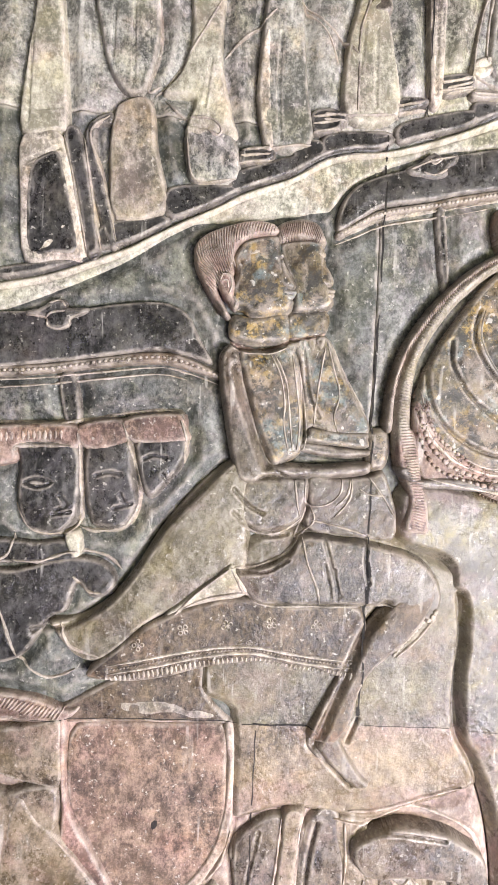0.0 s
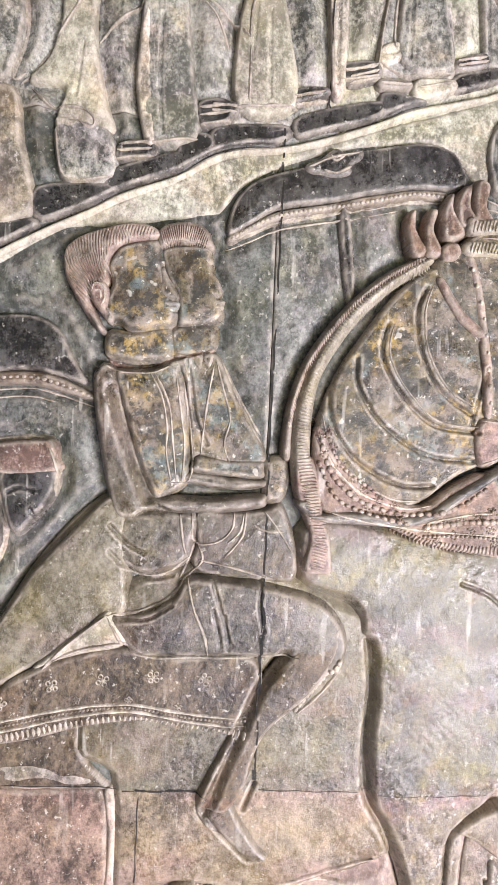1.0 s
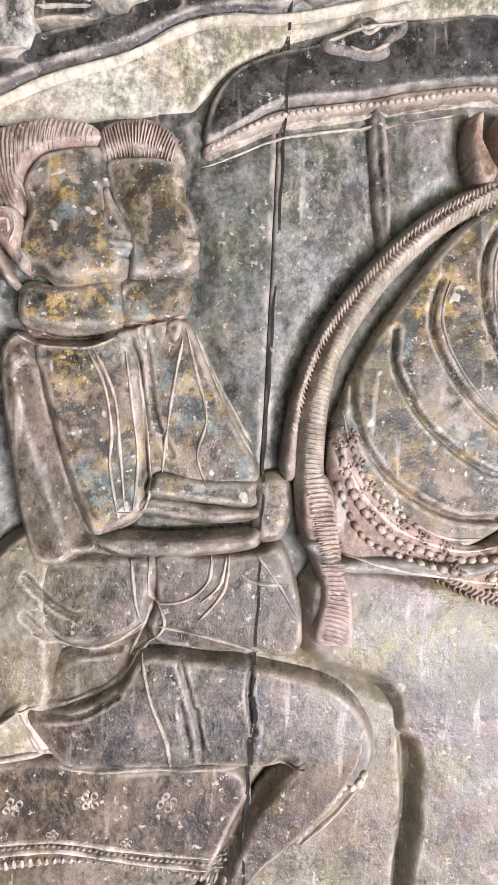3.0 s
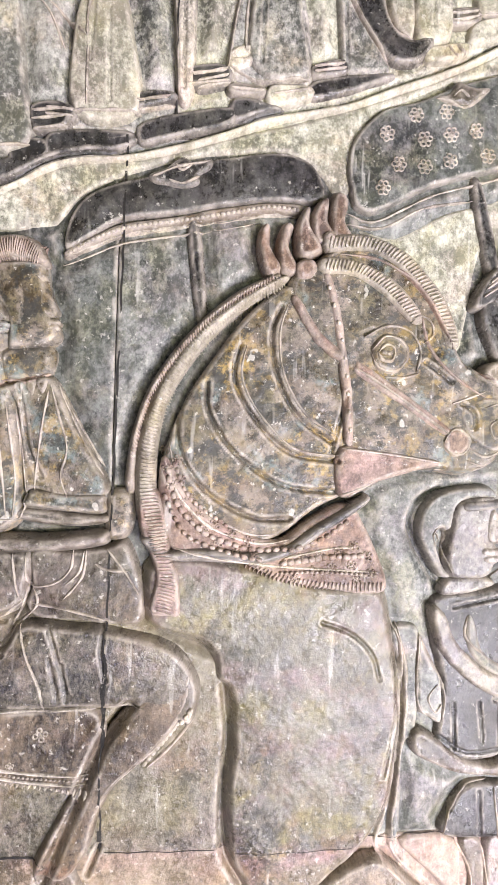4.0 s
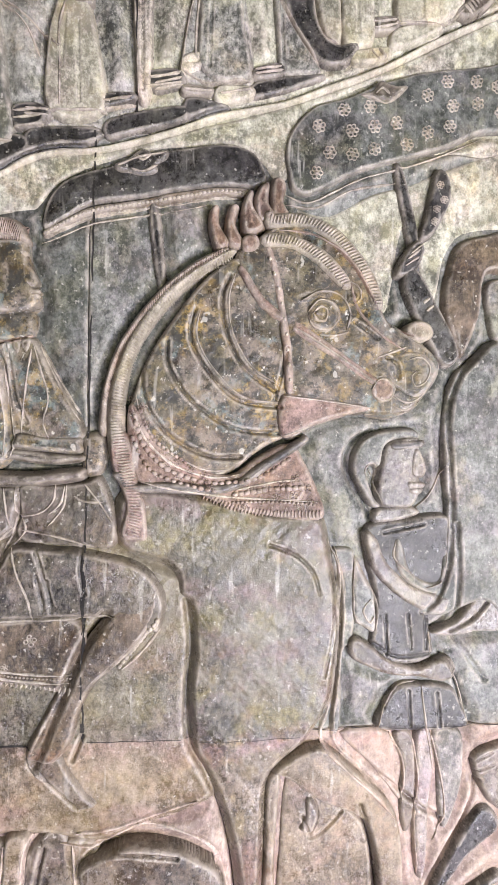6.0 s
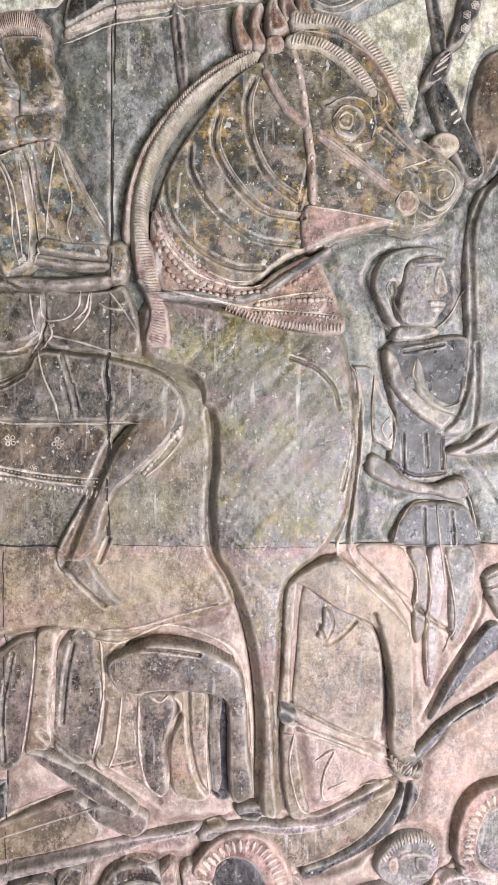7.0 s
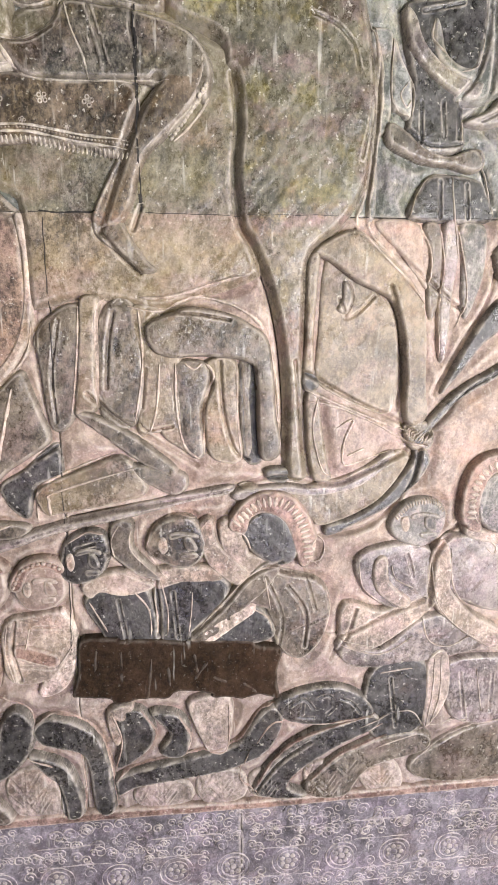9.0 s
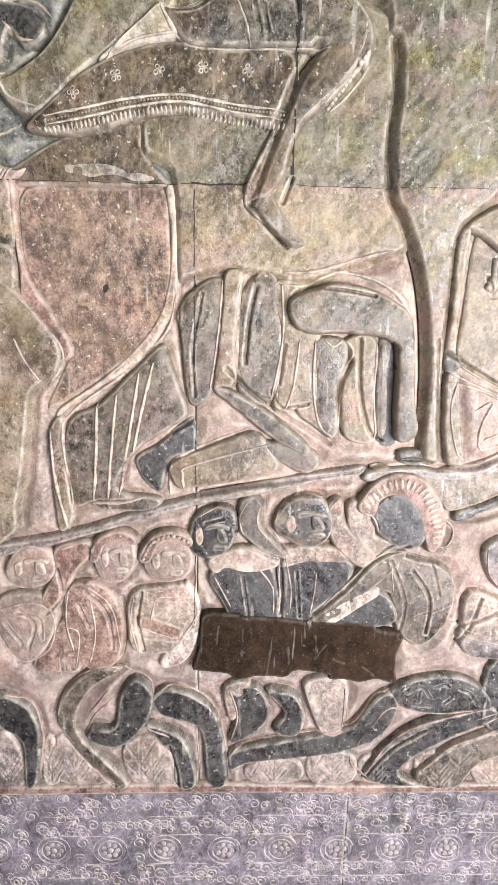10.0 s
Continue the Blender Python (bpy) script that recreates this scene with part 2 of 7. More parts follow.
def grid_mesh(name, X, Z, Y, keep, material, parent, label, sink=None):
    ids = np.cumsum(keep.ravel()).reshape(keep.shape) - 1
    full = keep[:-1, :-1] & keep[1:, :-1] & keep[:-1, 1:] & keep[1:, 1:]
    faces = np.stack([ids[:-1, :-1][full], ids[:-1, 1:][full], ids[1:, 1:][full], ids[1:, :-1][full]], 1)
    verts = np.stack([X[keep], Y[keep], Z[keep]], 1)
    if sink is not None:
        # close the sides down into the stone behind
        n = len(verts)
        e = np.concatenate([faces[:, [k, (k + 1) % 4]] for k in range(4)])
        key, back = e[:, 0] * n + e[:, 1], e[:, 1] * n + e[:, 0]
        out = e[~np.isin(key, back)]
        ring = np.unique(out)
        place = np.full(n, -1)
        place[ring] = n + np.arange(len(ring))
        foot = verts[ring].copy()
        foot[:, 1] = sink
        verts = np.concatenate([verts, foot])
        faces = np.concatenate([faces, np.stack([out[:, 1], out[:, 0], place[out[:, 0]], place[out[:, 1]]], 1)])
    return mesh_object(name, verts.tolist(), faces.tolist(), material, parent, label)


def swell(poly, by):
    """The outline moved outwards a little, so that neighbouring forms meet."""
    a = np.roll(poly, -1, 0) - np.roll(poly, 1, 0)
    n = np.stack([a[:, 1], -a[:, 0]], 1) / (np.linalg.norm(a, axis=1)[:, None] + 1e-9)
    q = np.roll(poly, -1, 0)
    area = np.sum(poly[:, 0] * q[:, 1] - q[:, 0] * poly[:, 1])
    return poly + n * by * (1 if area > 0 else -1)


GROOVES = []                       # incised lines, cut into whatever form they cross


def groove(lines, width, depth):
    for pts in lines:
        line = curve(pts, False, 5)
        GROOVES.append((line, line.min(0) - 0.012, line.max(0) + 0.012, width * 0.0005, depth * 0.001))


def cut_at(X, Z):
    """How deep the incised lines go at each place."""
    cut = np.zeros(X.shape)
    lo, hi = (X.min(), Z.min()), (X.max(), Z.max())
    for line, a, b, w, depth in GROOVES:
        if a[0] > hi[0] or b[0] < lo[0] or a[1] > hi[1] or b[1] < lo[1]:
            continue
        near = (X > a[0]) & (X < b[0]) & (Z > a[1]) & (Z < b[1])
        if near.any():
            d = line_distance(line, X[near], Z[near])
            # a V cut with a slightly raised lip
            cut[near] = np.maximum(cut[near], depth * np.clip(1.15 - d / w, 0, 1)) - 0.0005 * np.exp(-((d - 2.0 * w) / (0.7 * w)) ** 2)
    return cut


def relief(name, parent, pts, low, rise, soft, material, label="", edge=5.0, cell=CELL, grow=0.0):
    """A part carved in relief: outline in mm, the level of its foot, its rise, and the width over which it rounds off, in mm."""
    poly = curve(pts, True, 4)
    poly = swell(poly, 0.0014 + grow * 0.001)
    poly = poly + 0.0005 * np.stack([wave(poly[:, 0], poly[:, 1], 0.5, 2), wave(poly[:, 1], poly[:, 0], 0.5, 4)], 1)
    low, rise, soft, edge = low * DEPTH * 0.001, rise * DEPTH * 0.001, soft * 0.001, edge * 0.00072
    x0, z0 = poly.min(0) - 2 * cell
    x1, z1 = poly.max(0) + 2 * cell
    X, Z = np.meshgrid(np.arange(x0, x1 + cell, cell), np.arange(z0, z1 + cell, cell))

    def top(X, Z):
        d = line_distance(poly, X, Z, True) * np.where(inside(poly, X, Z), 1, -1)
        s = np.clip(d / edge, 0, 1)
        s = s * (1.3 - 0.3 * s)
        u = np.clip(d / soft, 0, 1)
        y = low + rise * (0.74 * s + 0.26 * np.sqrt(np.clip(1 - (1 - u) ** 2, 0, 1)))
        y += wave(X, Z, 1.0, low * 900 + soft * 70) * 0.0008 * s + wave(X, Z, 0.33, soft * 90) * 0.0004 * s
        y -= cut_at(X, Z) * s
        return np.where(d < 0, low, y), d
    Y, d = top(X, Z)
    keep = d > -0.8 * cell
    # the outermost vertices move onto the outline
    rim = keep & (d < 0.25 * cell)
    px, pz = nearest(poly, X[rim], Z[rim])
    X[rim], Z[rim], Y[rim] = px, pz, low
    ob = grid_mesh(name, X, Z, -Y, keep, material, parent, label, sink=0.004)
    i0, i1 = int((x0 - HX0) / HC) - 1, int((x1 - HX0) / HC) + 2
    j0, j1 = int((z0 - HZ0) / HC) - 1, int((z1 - HZ0) / HC) + 2
    i0, j0, i1, j1 = max(i0, 0), max(j0, 0), min(i1, HNX), min(j1, HNZ)
    if i1 > i0 and j1 > j0:
        GX, GZ = np.meshgrid(HX0 + HC * np.arange(i0, i1), HZ0 + HC * np.arange(j0, j1))
        H, d = top(GX, GZ)
        HM[j0:j1, i0:i1] = np.where(d > 0, np.maximum(HM[j0:j1, i0:i1], H), HM[j0:j1, i0:i1])
    return ob


def ridge_rows(line, width, rise, across=7, taper=True):
    step = np.gradient(line, axis=0)
    side = np.stack([-step[:, 1], step[:, 0]], 1) / (np.linalg.norm(step, axis=1)[:, None] + 1e-9)
    n = len(line)
    t = np.linspace(0, 1, n)
    w = width * (1 + 0.22 * np.sin(line[:, 0] * 210 + line[:, 1] * 170) + 0.12 * np.sin(line[:, 0] * 520 - line[:, 1] * 610)) * (np.clip(np.minimum(t, 1 - t) * 8, 0.25, 1) if taper else np.ones(n)) / 2
    rows = []
    for k in range(across):
        a = -1 + 2 * k / (across - 1)
        p = line + side * (w * a)[:, None]
        h = height_at(p[:, 0], p[:, 1]) + rise * (0.5 + 0.5 * math.cos(math.pi * a)) - (0.0006 if abs(a) == 1 else 0)
        h += 0.12 * rise * np.sin(p[:, 0] * 700 + p[:, 1] * 900)
        rows.append(np.stack([p[:, 0], -h, p[:, 1]], 1))
    return np.array(rows)


DETAILS = []                       # fine lines and bosses, laid on once all forms stand


def later(make):
    def note(*args, **more):
        DETAILS.append((make, args, more))
    return note


def ridges(name, parent, lines, width, rise, material, label="", across=7):
    """Raised lines of one part, laid on the carving; control points, width and rise in mm."""
    if 1 < len(lines) < 40:
        return [ridges(name, parent, [pts], width, rise, material, label, across) for pts in lines][0]
    verts, faces = [], []
    for pts in lines:
        line = curve(pts, False, 7)
        rows = ridge_rows(line, width * 0.0017, rise * 0.0008, across)
        base, n = len(verts), rows.shape[1]
        verts += rows.reshape(-1, 3).tolist()
        for k in range(across - 1):
            for i in range(n - 1):
                a = base + k * n + i
                faces.append((a, a + 1, a + n + 1, a + n))
    return mesh_object(name, verts, faces, material, parent, label)


def along(line, n):
    s = np.concatenate([[0], np.cumsum(np.linalg.norm(np.diff(line, axis=0), axis=1))])
    t = np.linspace(0, s[-1], n)
    p = np.stack([np.interp(t, s, line[:, 0]), np.interp(t, s, line[:, 1])], 1)
    g = np.gradient(p, axis=0)
    return p, g / (np.linalg.norm(g, axis=1)[:, None] + 1e-9)


def hatch(name, parent, pts, width, count, rise, material, label="", lean=0.35, thick=0.55):
    """Short ribs across a band, like combed hair or plaiting."""
    p, g = along(curve(pts), count)
    pitch = np.linalg.norm(p[1] - p[0])
    verts, faces = [], []
    for i in range(count):
        side = np.array([-g[i][1], g[i][0]]) + g[i] * (lean + random.uniform(-0.06, 0.06))
        w = width * 0.0005 * random.uniform(0.88, 1.04)
        line = np.array([p[i] + side * w * a for a in (-1, -0.5, 0, 0.5, 1)])
        rows = ridge_rows(line, pitch * thick * 1.5, rise * 0.001, 5)
        base, n = len(verts), 5
        verts += rows.reshape(-1, 3).tolist()
        faces += [(base + k * n + j, base + k * n + j + 1, base + k * n + n + j + 1, base + k * n + n + j) for k in range(4) for j in range(4)]
    return tagged(mesh_object(name, verts, faces, material, parent, label), kind="stuff")


def knob(verts, faces, x, z, r, rise, squash=1.0, turn=0.0):
    """One small rounded boss on the carving."""
    h0 = float(height_at(np.array([x]), np.array([z]))[0])
    base = len(verts)
    for ring, (rr, hh) in enumerate(((1.0, -0.0015), (0.92, 0.45 * rise), (0.6, 0.85 * rise))):
        for k in range(8):
            a = k * math.pi / 4
            u, v = rr * r * math.cos(a), rr * r * math.sin(a) * squash
            verts.append((x + u * math.cos(turn) - v * math.sin(turn), -(h0 + hh), z + u * math.sin(turn) + v * math.cos(turn)))
    verts.append((x, -(h0 + rise), z))
    for ring in range(2):
        for k in range(8):
            a, b = base + ring * 8 + k, base + ring * 8 + (k + 1) % 8
            faces.append((a, b, b + 8, a + 8))
    faces.extend((base + 16 + k, base + 16 + (k + 1) % 8, base + 24) for k in range(8))


def beads(name, parent, pts, count, size, rise, material, label="", squash=0.75):
    p, g = along(curve(pts), count)
    verts, faces = [], []
    for q, d in zip(p, g):
        if size >= 7:
            verts, faces = [], []
            knob(verts, faces, q[0], q[1], size * 0.0005 * random.uniform(0.85, 1.1), rise * 0.001, squash, math.atan2(d[1], d[0]))
            ob = mesh_object(name, verts, faces, material, parent, label)
            continue
        knob(verts, faces, q[0], q[1], size * 0.0005 * random.uniform(0.85, 1.1), rise * 0.001, squash, math.atan2(d[1], d[0]))
    return ob if size >= 7 else tagged(mesh_object(name, verts, faces, material, parent, label), kind="stuff")


def rosette(name, parent, x, z, size, rise, material, petals=5, label=""):
    """A small carved flower: ringed petals round a boss."""
    x, z, r = x * 0.001, z * 0.001, size * 0.0005
    verts, faces = [], []
    knob(verts, faces, x, z, r * 0.3, rise * 0.001)
    off = random.uniform(0, 1)
    for k in range(petals):
        a = off + k * 2 * math.pi / petals
        cx, cz = x + 0.66 * r * math.cos(a), z + 0.66 * r * math.sin(a)
        line = np.array([(cx + 0.33 * r * math.cos(b * math.pi / 5), cz + 0.33 * r * math.sin(b * math.pi / 5)) for b in range(11)])
        rows = ridge_rows(line, r * 0.3, rise * 0.001, 3, False)
        base, n = len(verts), 11
        verts += rows.reshape(-1, 3).tolist()
        faces += [(base + i * n + j, base + i * n + j + 1, base + i * n + n + j + 1, base + i * n + n + j) for i in range(2) for j in range(10)]
    return tagged(mesh_object(name, verts, faces, material, parent, label), kind="stuff")


laid_ridges, laid_hatch, laid_beads, laid_rosette = later(ridges), later(hatch), later(beads), later(rosette)


# ---------------------------------------------------------------- the gallery
def box(name, x0, x1, y0, y1, z0, z1, material, parent=None, label="", bevel=0.0):
    bm = bmesh.new()
    bmesh.ops.create_cube(bm, size=1)
    bmesh.ops.scale(bm, vec=(x1 - x0, y1 - y0, z1 - z0), verts=bm.verts)
    bmesh.ops.translate(bm, vec=((x0 + x1) / 2, (y0 + y1) / 2, (z0 + z1) / 2), verts=bm.verts)
    if bevel:
        bmesh.ops.bevel(bm, geom=bm.edges[:], offset=bevel, segments=2, affect="EDGES")
    me = bpy.data.meshes.new(name)
    bm.to_mesh(me)
    bm.free()
    me.materials.append(material)
    ob = new(name, me)
    if parent:
        ob.parent = parent
    return tagged(ob, label)


wall = tagged(new("wall_carved"), "long sandstone gallery wall of large close-set carved blocks", "wall", kind="structure")


floor = box("floor", -3.4, 3.8, -2.9, 0.0, -0.3, 0.0, BUFF)
tagged(floor, "worn buff sandstone gallery floor", "floor", kind="structure")
court = box("ground", -40, 40, -60, -2.9, -0.9, -0.6, BUFF)
tagged(court, "sunlit sandy ground outside the gallery", "ground", kind="structure")
ceiling = box("ceiling", -3.4, 3.8, -2.9, 0.45, 3.1, 3.4, GROUND)
tagged(ceiling, "dark sandstone gallery ceiling", "ceiling", kind="structure")
for name, x0, x1 in (("wall_end", -3.7, -3.4), ("wall_far_end", 3.8, 4.1)):
    tagged(box(name, x0, x1, -2.9, 0.45, -0.3, 3.4, GROUND), "plain sandstone end wall of the gallery", "wall", kind="structure")
for x in (-3.1, -0.35, 2.7):
    p = thing("pillar", "square sandstone pillar on the open side", "pillar", "gallery pillars")
    box("shaft", x - 0.22, x + 0.22, -2.75, -2.31, 0.0, 2.85, MID, p, bevel=0.01)
    box("capital", x - 0.3, x + 0.3, -2.83, -2.23, 2.85, 3.1, MID, p, bevel=0.02)
# incised lines of the carving
groove([[(19, 1064), (83, 1076), (170, 1088), (228, 1097), (296, 1115), (341, 1109), (387, 1103), (433, 1122), (487, 1148)], [(338, 1260), (414, 1217), (469, 1192), (494, 1172)], [(367, 1023), (421, 1032), (468, 1059), (497, 1108), (504, 1149)], [(510, 1168), (540, 1195), (569, 1232), (632, 1264)], [(522, 1228), (556, 1295), (584, 1340), (598, 1387)], [(397, 866), (421, 874), (468, 897), (526, 920)], [(535, 910), (537, 990), (577, 1034)]], 8, 8)
groove([[(225, 1276), (229, 1210), (243, 1157), (262, 1141)], [(324, 1275), (332, 1201), (337, 1146)], [(132, 1464), (121, 1437)], [(81, 1435), (106, 1406), (127, 1386)], [(458, 1414), (529, 1357), (553, 1342)], [(449, 1371), (467, 1312), (474, 1252), (470, 1206)], [(91, 1338), (83, 1300), (78, 1243)], [(54, 1236), (94, 1198), (149, 1163), (192, 1135)], [(-18, 1149), (10, 1167)]], 6, 6)
groove([[(156, 1599), (134, 1567), (115, 1522), (95, 1473), (81, 1435)]], 15, 8)
groove([[(181, 885), (225, 926), (263, 970), (309, 991)], [(130, 969), (134, 926), (133, 885)], [(68, 1012), (101, 982), (132, 969)], [(-66, 917), (-72, 872), (-65, 826)], [(388, 826), (409, 863), (421, 909)], [(-94, 908), (-88, 863), (-98, 817)], [(-193, 692), (-161, 636), (-115, 591)], [(-31, 661), (-21, 620), (-18, 588)], [(55, 650), (60, 608)], [(267, 596), (308, 654), (357, 689)]], 6, 6)
groove([[(287, 1977), (279, 1953), (284, 1915), (305, 1875), (340, 1850)], [(249, 1939), (244, 1908), (263, 1872), (299, 1839), (346, 1832)], [(219, 1903), (221, 1875), (246, 1838), (292, 1808), (345, 1802)], [(192, 1871), (195, 1837), (221, 1800), (266, 1776), (302, 1775)]], 5.5, 6)
groove([[(337, 1676), (366, 1665), (387, 1645), (396, 1619)]], 4, 2.5)
groove([[(-253, 1725), (-241, 1729), (-226, 1725), (-240, 1720), (-253, 1724)], [(-176, 1735), (-162, 1739), (-149, 1737)], [(-123, 1756), (-112, 1760), (-99, 1757)], [(-215, 1712), (-208, 1700), (-219, 1695)], [(-222, 1690), (-203, 1693)], [(-149, 1715), (-143, 1704)], [(-155, 1699), (-135, 1705)], [(-102, 1739), (-98, 1730)]], 4, 3.4)
groove([[(581, 1896), (561, 1872), (549, 1830), (552, 1766), (556, 1711), (553, 1650), (540, 1611), (527, 1597), (530, 1585)], [(540, 1614), (522, 1594)], [(557, 1571), (583, 1584), (602, 1604)], [(564, 1564), (583, 1537), (604, 1509)]], 5.5, 6)
groove([[(589, 1410), (613, 1422)], [(592, 1399), (616, 1407)], [(601, 1378), (610, 1359), (625, 1352)]], 3.2, 2.4)
groove([[(394, 1376), (401, 1355), (391, 1329), (409, 1337), (430, 1358)], [(383, 1355), (394, 1329)]], 4, 3.5)
groove([[(-77, 597), (-76, 669)], [(-76, 623), (-96, 659)], [(-76, 623), (-53, 664)], [(-75, 603), (-45, 638)], [(-78, 603), (-105, 634)], [(-180, 599), (-162, 624)], [(97, 605), (110, 633)], [(115, 605), (123, 631)], [(189, 609), (183, 646)], [(193, 614), (208, 645)], [(-218, 610), (-214, 666)], [(-216, 636), (-227, 661)], [(-216, 636), (-203, 666)]], 3, 2)
groove([[(359, 612), (354, 650)], [(359, 623), (341, 641)], [(361, 628), (372, 653)], [(419, 612), (420, 648)], [(418, 622), (404, 639)], [(419, 627), (433, 647)]], 3, 2)
groove([[(244, 1612), (249, 1561), (245, 1505), (249, 1451), (270, 1411), (291, 1356), (303, 1299), (310, 1225), (311, 1149)]], 9, 8)
groove([[(340, 1841), (348, 1874), (353, 1899)], [(179, 1824), (192, 1800), (215, 1770)], [(405, 1680), (413, 1635), (413, 1575), (403, 1524)]], 4, 2.5)
groove([[(131, 1675), (129, 1649), (134, 1625)], [(82, 1672), (92, 1640), (102, 1609)]], 4, 2.5)
groove([[(-239, 1559), (-192, 1571), (-149, 1608), (-102, 1676), (-31, 1755)]], 9, 7)
groove([[(112, 1208), (127, 1186), (161, 1190)], [(129, 1267), (123, 1216)], [(138, 1330), (152, 1338), (195, 1336), (238, 1329)]], 4, 3)
groove([[(-4, 1342), (-7, 1273), (2, 1200)], [(23, 1329), (10, 1258), (13, 1200)]], 4, 3)
groove([[(-181, 954), (-177, 910), (-202, 884)], [(-144, 919), (-115, 884), (-109, 829)], [(-241, 893), (-219, 866), (-230, 830)]], 4.5, 3.5)
groove([[(286, 970), (311, 906), (307, 851)], [(343, 976), (361, 912)], [(328, 878), (378, 902)]], 4, 2.5)
groove([[(-267, 2132), (-227, 2136)], [(-263, 2077), (-229, 2093)], [(-260, 2214), (-262, 2165), (-263, 2120)]], 3.6, 2.8)
groove([[(-173, 2245), (-174, 2196)], [(-152, 2253), (-150, 2174)]], 3.6, 2.8)
groove([[(-66, 2202), (-72, 2149)], [(-111, 2146), (-92, 2130), (-69, 2125)]], 3.6, 2.8)
groove([[(11, 2235), (10, 2173), (14, 2117)]], 3.6, 2.8)
groove([[(104, 2252), (101, 2197)], [(117, 2247), (120, 2161)]], 3.6, 2.8)
groove([[(186, 2315), (188, 2180)]], 3.6, 2.8)
groove([[(263, 2299), (261, 2211)], [(234, 2215), (248, 2217)]], 3.6, 2.8)
groove([[(342, 2288), (346, 2218)]], 3.6, 2.8)
groove([[(428, 2354), (432, 2265)]], 3.6, 2.8)
groove([[(509, 2363), (509, 2292)]], 3.6, 2.8)
groove([[(-324, 1937), (-288, 1947), (-240, 1958), (-185, 1979), (-149, 1994), (-112, 2015), (-57, 2043), (-26, 2060), (30, 2083), (78, 2109), (149, 2121), (228, 2148), (271, 2167), (347, 2187), (398, 2210), (464, 2238), (531, 2277), (588, 2305), (621, 2322)]], 5, 5)
groove([[(364, 1799), (404, 1820), (446, 1825), (474, 1821)], [(430, 1931), (457, 1913)], [(468, 1892), (480, 1884), (483, 1869)], [(367, 1956), (375, 1959)]], 4, 3.5)
groove([[(-23, 1859), (-14, 1827), (-2, 1792), (14, 1754)]], 16, 9)
groove([[(19, 1750), (45, 1740)], [(55, 1783), (94, 1778), (125, 1776)], [(52, 1770), (95, 1765), (127, 1769)], [(47, 1893), (53, 1864), (58, 1835), (70, 1810)]], 4, 3.5)
groove([[(-22, 1726), (-5, 1708), (12, 1699)], [(-22, 1700), (-7, 1686), (15, 1672), (41, 1676)]], 4, 3.4)
groove([[(83, 1645), (91, 1609)], [(94, 1640), (99, 1606)], [(-15, 1633), (17, 1635), (42, 1649)]], 3.4, 2.4)
groove([[(456, 1704), (451, 1723), (434, 1748), (426, 1774), (435, 1795), (456, 1807)], [(548, 1544), (562, 1523), (581, 1475)], [(533, 1571), (559, 1591), (565, 1632), (561, 1699)]], 6, 6)
groove([[(464, 1558), (493, 1541), (534, 1544)], [(477, 1591), (480, 1544)], [(505, 1591), (509, 1551)], [(526, 1588), (528, 1550)], [(508, 1500), (511, 1455)], [(474, 1688), (522, 1698)], [(543, 1496), (548, 1455)]], 3.4, 3)
groove([[(-243, 885), (-212, 876), (-210, 845)], [(-261, 872), (-239, 836)]], 3.6, 3.2)
groove([[(-155, 899), (-141, 863)]], 3.6, 3.2)
groove([[(-68, 849), (-19, 843)], [(-38, 908), (-2, 906)]], 3.6, 3.2)
groove([[(26, 1024), (50, 1030)], [(78, 943), (87, 881)]], 3.6, 3.2)
groove([[(154, 952), (160, 881)]], 3.6, 3.2)
groove([[(319, 953), (347, 908), (345, 854)], [(309, 974), (358, 962)]], 4.6, 5)
groove([[(496, 993), (506, 958)]], 3.6, 3.2)
groove([[(593, 790), (605, 713)], [(646, 785), (647, 718)], [(481, 789), (493, 704)]], 3.6, 3.2)
groove([[(326, 754), (347, 764), (361, 747)], [(368, 764), (385, 768), (395, 749), (383, 737)], [(403, 761), (420, 754), (435, 734)], [(336, 734), (362, 731)], [(345, 757), (343, 739)]], 3, 2.2)
groove([[(289, 592), (286, 628)], [(288, 605), (273, 624)], [(288, 605), (301, 624)], [(283, 592), (268, 611)], [(294, 592), (307, 611)]], 2.6, 1.8)
groove([[(388, 591), (385, 627)], [(387, 604), (371, 623)], [(387, 604), (399, 623)], [(383, 591), (367, 611)], [(394, 591), (406, 610)]], 2.6, 1.8)
groove([[(130, 593), (129, 629)], [(130, 606), (115, 625)], [(130, 606), (143, 625)], [(125, 593), (110, 612)], [(135, 593), (149, 612)]], 2.6, 1.8)
groove([[(478, 591), (474, 627)], [(477, 603), (460, 623)], [(477, 603), (489, 622)], [(473, 591), (456, 610)], [(483, 590), (495, 610)]], 2.6, 1.8)
groove([[(221, 593), (219, 628)], [(220, 605), (205, 624)], [(220, 605), (233, 624)], [(216, 593), (201, 612)], [(226, 592), (239, 611)]], 2.6, 1.8)
groove([[(-177, 596), (-174, 646)], [(-177, 608), (-188, 641)], [(-177, 608), (-161, 636)], [(-183, 596), (-195, 621)], [(-172, 596), (-157, 618)]], 2.6, 1.8)
groove([[(-59, 595), (-58, 646)], [(-59, 607), (-72, 641)], [(-59, 607), (-45, 635)], [(-65, 595), (-78, 620)], [(-54, 595), (-40, 618)]], 2.6, 1.8)
groove([[(-214, 596), (-211, 647)], [(-214, 608), (-225, 642)], [(-214, 608), (-198, 636)], [(-220, 596), (-232, 621)], [(-209, 596), (-194, 619)]], 2.6, 1.8)
